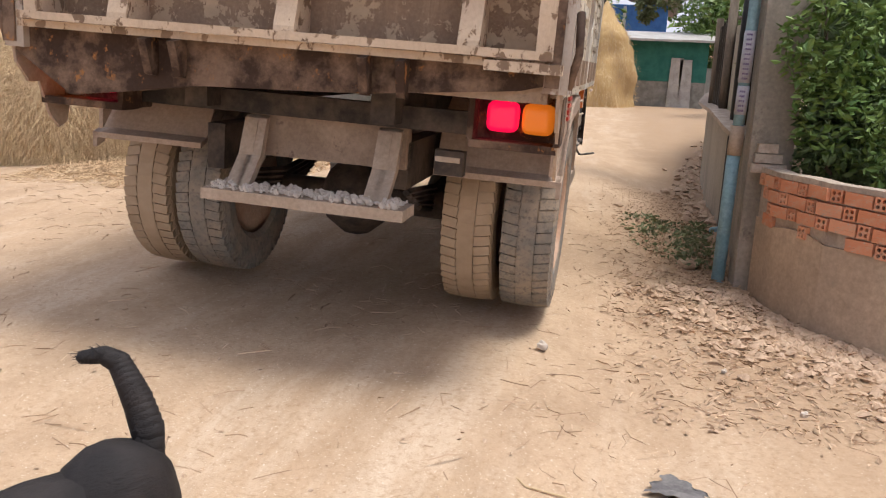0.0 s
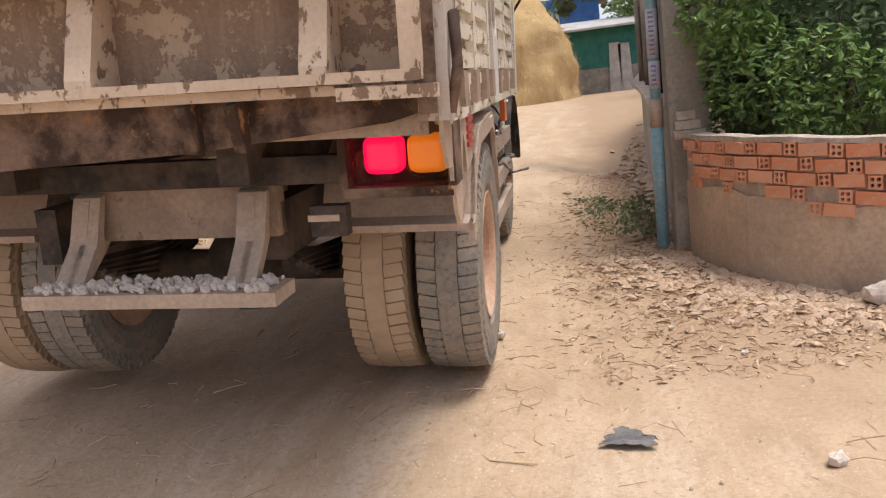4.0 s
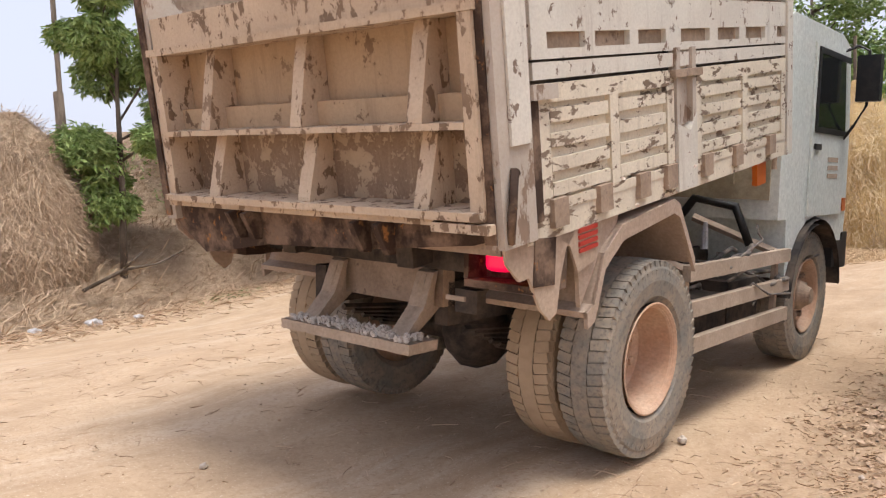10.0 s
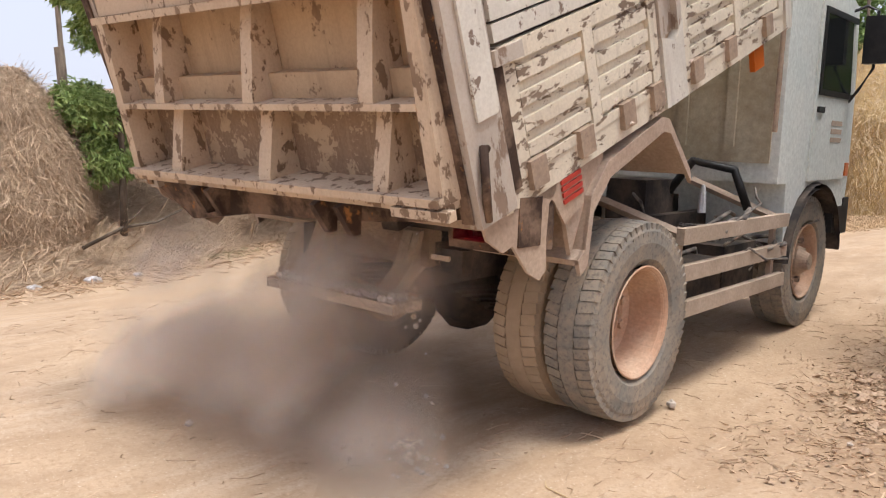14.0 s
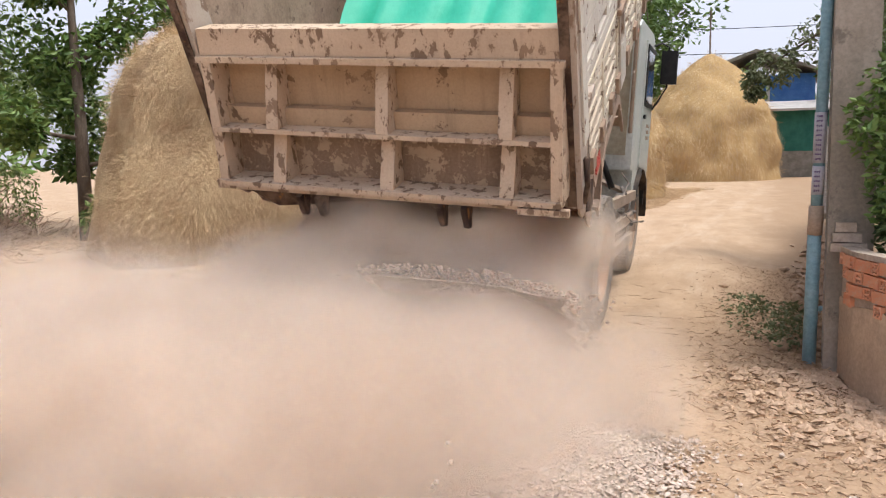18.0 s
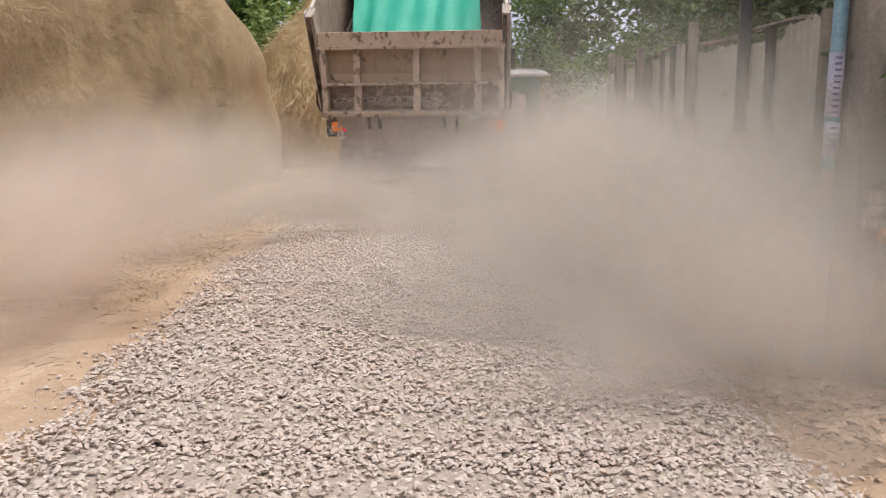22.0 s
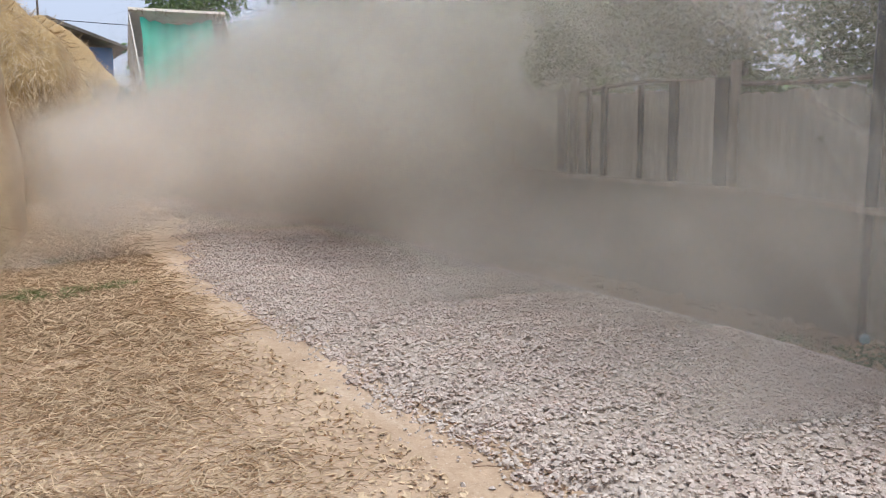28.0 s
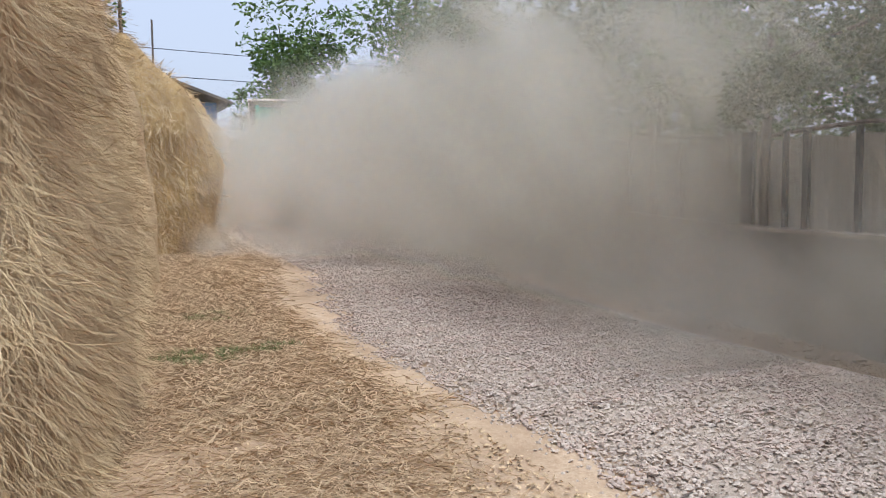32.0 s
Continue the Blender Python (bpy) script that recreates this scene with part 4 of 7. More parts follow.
# ---- far houses, mast, cables ----
def build_far():
    shed = thing("green_shed", "low green sheet shed with a pale tin roof and leaning boards", "shed", at=pose(2.7, 36.0, ground_z(2.7, 36) - 0.15))
    part("wall", bm_box(-2.6, 2.4, 0, 4, 1.3, 3.1), "green_wall", shed)
    part("base_wall", bm_box(-2.58, 2.38, 0.02, 4, -0.3, 1.3), "grey_wall", shed, "grey mud-stained lower boards")
    bm = bmesh.new()
    slab(bm, [(-0.6, 3.05), (4.4, 3.7), (4.4, 3.8), (-0.6, 3.15)], "x", -3.0, 2.8)
    part("roof", bm, "tin", shed, "pale tin roof")
    for k, x in enumerate((1.0, 1.55, 2.6, 3.2, 3.9, 4.6, 5.3)):
        part("board", bm_box(x - 0.28, x + 0.25, -0.12 + 0.9 * max(0, k - 1), -0.06 + 0.9 * max(0, k - 1), -0.3, 2.4 - 0.16 * k), "tin", shed, at=pose(0, 0, 0, 0, 2 * (-1) ** k, 0))
    house = thing("blue_house", "tall house with bright blue sheet walls and a dark eave", "house", at=pose(1.2, 50.0, ground_z(1, 50)))
    part("wall", bm_box(-4.0, 2.6, 0, 7, 0, 5.7), "blue_wall", house)
    bm = bmesh.new()
    for k in range(27):
        box(bm, -3.95 + 0.24 * k, -3.89 + 0.24 * k, -0.03, 0.0, 0.2, 5.65)
    part("sheet_rib", bm, "blue_wall", house)
    bm = bmesh.new()
    slab(bm, [(-5.0, 5.55), (-0.7, 7.0), (3.4, 5.55), (3.4, 5.7), (-0.7, 7.2), (-5.0, 5.7)], "y", -0.8, 7.5)
    part("roof", bm, "concrete", house, "dark weathered roof with wide eaves")
    part("corner_post", bm_box(-0.1, 0.1, -0.08, -0.03, 0, 5.6), "white_wall", house, "pale corner post")
    end = thing("white_house", "white house with a red tiled roof at the road's end", "house", at=pose(6.0, 56.0, ground_z(6, 56)))
    part("wall", bm_box(-1.6, 1.8, 0, 5, 0, 2.6), "white_wall", end)
    bm = bmesh.new()
    slab(bm, [(-0.6, 2.5), (2.5, 4.0), (5.6, 2.5), (5.6, 2.62), (2.5, 4.14), (-0.6, 2.62)], "x", -2.0, 2.2)
    part("roof", bm, "red_roof", end, "red tiled roof")
    part("window", bm_box(-0.7, 0.3, -0.03, 0.02, 0.9, 1.8), "glass", end)
    tower = thing("spire", "slim dark pointed spire beyond the houses", "spire", at=pose(7.6, 60.0, ground_z(7, 60)))
    bm = bmesh.new()
    lathe(bm, [(0, 0.9), (1.6, 0.9), (1.7, 0.5), (3.2, 0.28), (6.8, 0.03)], 10)
    part("shaft", bm, "wood_post", tower, at=pose(0, 0, 0, 0, -90, 0))
    mast = thing("antenna_mast", "thin grey steel antenna mast on the skyline", "mast", at=pose(-17.6, 5.6, 1.6))
    part("pole", bm_tube([(0, 0, 0), (-0.35, 0, 3.4), (-0.9, 0, 9)], 0.07, 6), "wood_post", mast)
    part("antenna", bm_tube([(-0.1, -0.05, 1.5), (-0.3, -0.05, 3.0)], 0.13, 8), "wood_post", mast)
    for h, dx in ((0.0, 0), (0.7, 3)):
        bm = bmesh.new()
        tube(bm, [(-30 + 6 * k, 43 + 1.0 * k + dx * 0.1, 9.0 - h * 2 + 0.02 * (k - 6) ** 2) for k in range(13)], 0.022, 5)
        solid("power_cable", bm, "cable", "thin black power cable strung across the road", "cable", group="cables over the road")
    wood = thing("far_woods", "hazy belt of trees along the horizon", "woods", kind="stuff")
    rng = random.Random(77)
    clumps = []
    for k in range(70):
        a = rng.uniform(-1.5, 1.5) if k < 45 else rng.uniform(1.5, 4.7)
        r = rng.uniform(75, 110)
        s = rng.uniform(3, 7)
        clumps.append(((math.sin(a) * r, math.cos(a) * r, s * 0.7), (s * 1.3, s * 1.3, s)))
    leaf_cloud("crowns", wood, clumps, 14000, 0.7, "leaf", 78)


build_far()


# ---- the tipper truck; its own space: rear axle over the origin, y ahead ----
HINGE = Vector((0, -0.92, 0.98))
GATE_TOP = Vector((0.03, -1.135, 2.10))
R, AXLE = 0.505, 0.505  # tyre radius, height of the hubs in the truck's space


def tyre_mesh(name, mat):
    bm = bmesh.new()
    w = 0.125
    lathe(bm, [(-w * 0.72, 0.285), (-w * 0.95, 0.32), (-w * 1.02, 0.40), (-w * 0.97, 0.46), (-w * 0.86, 0.488), (-w * 0.80, 0.494), (-w * 0.30, 0.494), (w * 0.30, 0.494), (w * 0.80, 0.494), (w * 0.86, 0.488), (w * 0.97, 0.46), (w * 1.02, 0.40), (w * 0.95, 0.32), (w * 0.72, 0.285)], 48, closed=True)
    lathe(bm, [(-0.040, 0.49), (-0.040, R), (0.040, R), (0.040, 0.49)], 48, closed=True)
    n = 58
    for k in range(n):
        for s in (-1, 1):
            m = Matrix.Rotation(2 * math.pi * (k + 0.25 * s) / n, 4, "X") @ pose(0, 0, 0, 0, 0, 9 * s)
            lo, hi = (0.045, 0.117) if s > 0 else (-0.117, -0.045)
            vs = box(bm, lo, hi, -0.0238, 0.0238, 0.46, R - 0.0005, m)
            # the shoulder edge falls away
            for v in (vs[5], vs[6]) if s > 0 else (vs[4], vs[7]):
                v.co.y *= 0.985
                v.co.z *= 0.985
            m = Matrix.Rotation(2 * math.pi * (k + 0.1) / n, 4, "X")
            box(bm, s * 0.1205 - 0.004, s * 0.1205 + 0.004, -0.012, 0.012, 0.43, 0.455, m)
    return mesh_of(name, bm, mat)


def rim_mesh(out):
    """A dished steel wheel; out: how far its disc stands out."""
    bm = bmesh.new()
    d = 0.02 if out else -0.095
    lathe(bm, [(-0.10, 0.288), (-0.10, 0.26), (0.100, 0.26), (0.108, 0.284), (0.114, 0.288), (0.117, 0.280), (0.108, 0.268), (0.09, 0.255), (d + 0.02, 0.238), (d, 0.20), (d + 0.015, 0.15), (d + 0.03, 0.11), (d - 0.02, 0.10), (d - 0.02, 0.03)], 40)
    return mesh_of("rim", bm, "rim", smooth=False)


def hub_mesh(front):
    bm = bmesh.new()
    x = 0.02 if front else -0.10
    k = 1.0 if front else 0.35
    lathe(bm, [(x, 0.12), (x + 0.06 * k, 0.11), (x + 0.10 * k, 0.075), (x + 0.13 * k, 0.06), (x + 0.13 * k, 0.01)], 20)
    for k in range(8):
        a = 2 * math.pi * k / 8
        m = Matrix.Translation((x, 0.165 * math.cos(a), 0.165 * math.sin(a)))
        box(bm, 0.0, 0.05 if front else 0.035, -0.018, 0.018, -0.018, 0.018, m)
    return mesh_of("hub", bm, "frame" if front else "rim")


WHEELS = []


def hub_z(x, y):
    """The body hangs lower over its right springs and nose than over the others."""
    return AXLE + 0.02 * (x > 0) + 0.015 * (y > 1)



def build_wheels(truck):
    grey, brown = tyre_mesh("tyre", "tyre"), tyre_mesh("tyre", "tyre_mud")
    deep, shallow = rim_mesh(False), rim_mesh(True)
    hub_f, hub_r = hub_mesh(True), hub_mesh(False)
    for x, y, rub, rim, hub in ((0.965, 0, grey, deep, hub_r), (0.68, 0, brown, deep, hub_r), (-0.68, 0, grey, deep, hub_r), (-0.965, 0, brown, deep, hub_r), (0.85, 2.67, grey, shallow, hub_f), (-0.85, 2.67, grey, shallow, hub_f)):
        at = pose(x, y, hub_z(x, y)) if x > 0 else pose(x, y, hub_z(x, y), 0, 0, 180)
        wheel = tagged(new("wheel"), "worn dusty truck tyre on a tan steel rim")
        wheel.parent = truck
        wheel.matrix_basis = at
        wheel.scale = (1, 0.948, 0.948)
        part("tyre", rub, "", wheel)
        part("rim", rim, "", wheel)
        part("hub", hub, "", wheel)
        WHEELS.append((wheel, x, y))


def build_chassis(truck):
    for s in (-1, 1):
        part("chassis_rail", bm_box(s * 0.42 - 0.04, s * 0.42 + 0.04, -0.78, 3.3, 0.70, 0.90), "dark_frame", truck, bevel=0.008)
        bm = bmesh.new()
        for k in range(5):
            tube(bm, [(s * 0.42, -0.62 + 0.07 * k, 0.66 - 0.028 * k), (s * 0.42, 0, 0.60 - 0.03 * k), (s * 0.42, 0.62 - 0.07 * k, 0.66 - 0.028 * k)], 0.018, 4)
        part("leaf_spring", bm, "dark_frame", truck)
    part("rear_beam", bm_box(-0.24, 0.46, -0.82, -0.74, 0.79, 0.97), "frame", truck, "dust-caked rear cross beam", bevel=0.012)
    bm = bmesh.new()
    tube(bm, [(-0.6, 0, R), (0.6, 0, R)], 0.075, 12)
    blob(bm, (0, 0.02, R), (0.2, 0.22, 0.22), 8)
    part("rear_axle", bm, "dark_frame", truck, smooth=True)
    part("front_axle", bm_tube([(-0.8, 2.67, R - 0.05), (0.8, 2.67, R - 0.05)], 0.06, 8), "dark_frame", truck)
    part("drive_shaft", bm_tube([(0, 0.1, 0.55), (0, 2.2, 0.75)], 0.045, 8), "dark_frame", truck)
    bm = bmesh.new()
    blob(bm, (0.42, 0.75, 0.50), (0.2, 0.28, 0.2), 8)
    part("air_tank", bm, "dark_frame", truck, smooth=True)
    # step at the rear
    step = part("rear_step", bm_box(-0.31, 0.54, -1.12, -0.94, 0.63, 0.675), "rails", truck, "dusty flat steel step heaped with crumbs of stone", bevel=0.006)
    rng = random.Random(2)
    bm = bmesh.new()
    for _ in range(420):
        x = rng.uniform(-0.29, 0.52)
        s = rng.choice((0.004, 0.006, 0.008, 0.012)) * (1.4 if abs(abs(x - 0.11) - 0.29) < 0.1 else 1)
        made = bmesh.ops.create_icosphere(bm, subdivisions=1, radius=s, matrix=pose(x, rng.uniform(-1.105, -0.95), 0.678 + 0.012 * rng.random(), rng.uniform(0, 90), rng.uniform(0, 90)) @ Matrix.Diagonal((1.3, 1, 0.6, 1)))
    tagged(part("stone_crumbs", bm, "pebble", step), "grey crumbs of crushed stone", kind="stuff")
    for x in (-0.19, 0.40):
        bm = bmesh.new()
        slab(bm, [(-0.80, 0.96), (-0.88, 0.94), (-0.93, 0.80), (-1.06, 0.67), (-0.95, 0.67), (-0.84, 0.74), (-0.76, 0.80)], "x", x - 0.012, x + 0.012)
        slab(bm, [(-0.84, 0.96), (-0.87, 0.95), (-0.93, 0.80), (-1.07, 0.66), (-1.03, 0.65), (-0.89, 0.79)], "x", x - 0.05, x + 0.05)
        part("step_bracket", bm, "rails", truck, "bent steel bracket", bevel=0.004)
    # lamp boxes
    for s in (-1, 1):
        bm = bmesh.new()
        x0, x1 = (0.755, 1.09) if s > 0 else (-1.10, -0.72)
        box(bm, x0, x1, -0.90, -0.80, 0.945, 1.155)
        box(bm, x0, x1, -1.03, -0.90, 0.940, 0.970)
        box(bm, x0 - 0.012, x0 + 0.012, -1.02, -0.90, 0.970, 1.145)
        box(bm, x1 - 0.012, x1 + 0.012, -1.04, -0.90, 0.970, 1.155)
        lamp = part("lamp_box", bm, "rust", truck, "dusty brown steel tail lamp box", bevel=0.005)
        for x, key, lab in ((0.867 * s, "red", "glowing red tail lamp"), (1.005 * s, "amber", "amber indicator lamp")):
            bm = bmesh.new()
            bmesh.ops.create_icosphere(bm, subdivisions=4, radius=1.0)
            for v in bm.verts:
                q = [math.copysign(abs(c) ** 0.45, c) for c in v.co]
                v.co = Vector((x + 0.062 * q[0], -0.925 + 0.05 * q[1], 1.06 + 0.060 * q[2]))
            part("tail_lamp", bm, key, lamp, lab, smooth=True)
    part("mounting_beam", bm_box(-1.0, 1.0, -0.88, -0.80, 0.97, 1.06), "dark_frame", truck, bevel=0.006)
    part("tow_plate", bm_box(0.60, 0.72, -0.90, -0.84, 0.80, 0.90), "dark_frame", truck, "greasy hitch block", bevel=0.01)
    part("plate_holder", bm_box(0.62, 0.72, -0.985, -0.975, 0.865, 0.885), "rails", truck, "small dusty tag")
    # side rails
    guard = tagged(new("side_guard"), "three dusty steel bars between the wheels")
    guard.parent = truck
    for z in (0.50, 0.695, 0.89):
        part("bar", bm_box(1.00, 1.045, 0.47, 2.02, z - 0.042, z + 0.042), "rails", guard, bevel=0.004)
    for y in (0.53, 1.9):
        part("post", bm_box(0.97, 1.0, y - 0.025, y + 0.025, 0.46, 0.93), "rails", guard, bevel=0.004)
    for y, dy in ((0.51, -0.25), (1.93, -0.15)):
        part("brace", bm_tube([(0.99, y, 0.90), (0.46, y + dy, 1.12)], 0.028, 4), "rails", guard)
    part("bar", bm_box(-1.045, -1.0, 0.56, 2.08, 0.46, 0.52), "rails", guard)
    part("bar", bm_box(-1.045, -1.0, 0.56, 2.08, 0.82, 0.88), "rails", guard)
    # the works between the rails
    rng = random.Random(6)
    bm = bmesh.new()
    for k in range(34):
        p = Vector((rng.uniform(0.5, 0.95), rng.uniform(0.7, 1.9), rng.uniform(0.55, 0.88)))
        pts = [p]
        for j in range(5):
            p = p + Vector((rng.uniform(-0.12, 0.12), rng.uniform(-0.05, 0.3), rng.uniform(-0.08, 0.08)))
            pts.append(p)
        tube(bm, pts, rng.uniform(0.006, 0.016), 5)
    tagged(part("hose_bundle", bm, "hose", truck, smooth=True), "tangle of grey hoses and cables", kind="stuff")
    part("battery_box", bm_box(0.48, 0.9, 1.35, 1.85, 0.45, 0.75), "dark_frame", truck, bevel=0.01)
    part("fuel_tank", bm_box(0.5, 0.93, 0.72, 1.25, 0.42, 0.70), "dark_frame", truck, bevel=0.03)
    part("pump", bm_box(0.1, 0.38, 1.3, 1.7, 0.9, 1.12), "dark_frame", truck, bevel=0.03)
    part("gearbox", bm_box(-0.25, 0.25, 1.9, 2.7, 0.55, 1.0), "dark_frame", truck, bevel=0.04)
    part("bottle", bm_tube([(0.62, 1.62, 0.92), (0.62, 1.62, 1.06), (0.62, 1.62, 1.10)], 0.028, 8, 0.012), "bag", truck, "clear plastic water bottle")
    bm = bmesh.new()
    tube(bm, [(0.3, 1.65, 0.95), (0.5, 1.7, 1.25), (0.75, 1.78, 1.2), (0.85, 1.8, 0.95)], 0.03, 8)
    part("intake_hose", bm, "black", truck, smooth=True)


def build_cab(truck):
    cab = part("cab", bmesh_cab(), "cab", truck, "pale grey-white cab with dusty back", bevel=0.035, at=Matrix.Translation((0, -0.12, 0)) @ Matrix.Diagonal((0.955, 1, 1, 1)))
    part("cab_back", bm_box(-0.98, 0.98, 1.985, 1.998, 1.25, 2.35), "cab_dust", cab, "cab's back wall coated in yellow dust", bevel=0.003)
    for x in (-0.7, -0.35, 0.0, 0.35, 0.7):
        part("back_rib", bm_box(x - 0.035, x + 0.035, 1.965, 1.985, 1.35, 2.25), "cab_dust", cab, bevel=0.008)
    for s in (-1, 1):
        bm = bmesh.new()
        slab(bm, [(2.55, 1.13), (3.36, 1.13), (3.40, 1.72), (3.30, 2.34), (2.55, 2.34)], "x", s * 1.042, s * 1.056)
        door = part("door", bm, "cab", cab, "pale cab door", bevel=0.006)
        bm = bmesh.new()
        slab(bm, [(2.64, 1.76), (3.33, 1.74), (3.24, 2.27), (2.64, 2.27)], "x", s * 1.056, s * 1.062)
        part("window", bm, "glass", door, "dark open side window")
        bm = bmesh.new()
        for a, b, c, d in ((2.60, 3.35, 2.27, 2.31), (2.60, 2.64, 1.74, 2.29), (2.60, 3.35, 1.72, 1.76)):
            box(bm, min(s * 1.055, s * 1.068), max(s * 1.055, s * 1.068), a, b, c, d)
        part("window_seal", bm, "black", door)
        part("handle", bm_box(min(s * 1.056, s * 1.075), max(s * 1.056, s * 1.075), 2.60, 2.72, 1.60, 1.64), "black", door, bevel=0.006)
        for z in (1.40, 1.46, 1.52):
            part("print_bar", bm_box(min(s * 1.056, s * 1.059), max(s * 1.056, s * 1.059), 2.95, 3.2, z, z + 0.035), "rails", door, "faded grey lettering")
        bm = bmesh.new()
        tube(bm, [(s * 1.03, 3.30, 2.36), (s * 1.12, 3.34, 2.40), (s * 1.20, 3.34, 2.36), (s * 1.20, 3.34, 1.95), (s * 1.12, 3.32, 1.80), (s * 1.05, 3.32, 1.70)], 0.012, 6)
        arm = part("mirror_arm", bm, "black", cab)
        part("mirror", bm_box(min(s * 1.13, s * 1.30), max(s * 1.13, s * 1.30), 3.28, 3.36, 1.98, 2.32), "black", arm, "black rectangular wing mirror", bevel=0.025)
        part("exhaust_bar", bm_tube([(s * 1.02, 1.93, 1.45), (s * 1.02, 1.93, 2.55)], 0.018, 8), "frame", cab, "thin grey bar behind the cab")
        bm = bmesh.new()
        n = 14
        ring = [(2.67 + 0.60 * math.cos(a), R + 0.60 * math.sin(a)) for a in [math.radians(8 + 164 * k / n) for k in range(n + 1)]]
        inner = [(2.67 + 0.565 * math.cos(a), R + 0.565 * math.sin(a)) for a in [math.radians(8 + 164 * k / n) for k in range(n + 1)]]
        lo = [[bm.verts.new((s * xx, p[0], p[1])) for p in ring + inner[::-1]] for xx in (0.70, 1.03)]
        m = len(lo[0])
        for k in range(m):
            bm.faces.new((lo[0][k], lo[0][(k + 1) % m], lo[1][(k + 1) % m], lo[1][k]))
        part("front_mudguard", bm, "dark_frame", truck, "black front mudguard")
        part("corner_marker", bm_box(min(s * 1.02, s * 1.05), max(s * 1.02, s * 1.05), 3.42, 3.50, 1.15, 1.25), "dull_amber", cab, "amber corner marker")
        part("cab_step", bm_box(min(s * 0.8, s * 1.05), max(s * 0.8, s * 1.05), 3.22, 3.52, 0.72, 0.92), "black", cab, "black bumper corner", bevel=0.02)
    part("bumper", bm_box(-1.05, 1.05, 3.46, 3.60, 0.70, 0.98), "black", cab, bevel=0.02)
    part("windscreen", bm_box(-0.92, 0.92, 3.515, 3.53, 1.75, 2.30), "glass", cab, bevel=0.004)
    part("roof_visor", bm_box(-0.95, 0.95, 3.45, 3.60, 2.36, 2.40), "cab", cab, bevel=0.01)


def bmesh_cab():
    bm = bmesh.new()
    a = [math.radians(20 + 140 * k / 8) for k in range(9)]
    arch = [(2.78 + 0.62 * math.cos(t), R + 0.62 * math.sin(t)) for t in a]
    slab(bm, [(2.0, 1.12), (2.16, 1.12)] + arch[::-1] + [(3.5, 0.80), (3.54, 1.20), (3.52, 1.75), (3.42, 2.40), (3.2, 2.47), (2.1, 2.47), (2.0, 2.40)], "x", -1.04, 1.04)
    return bm


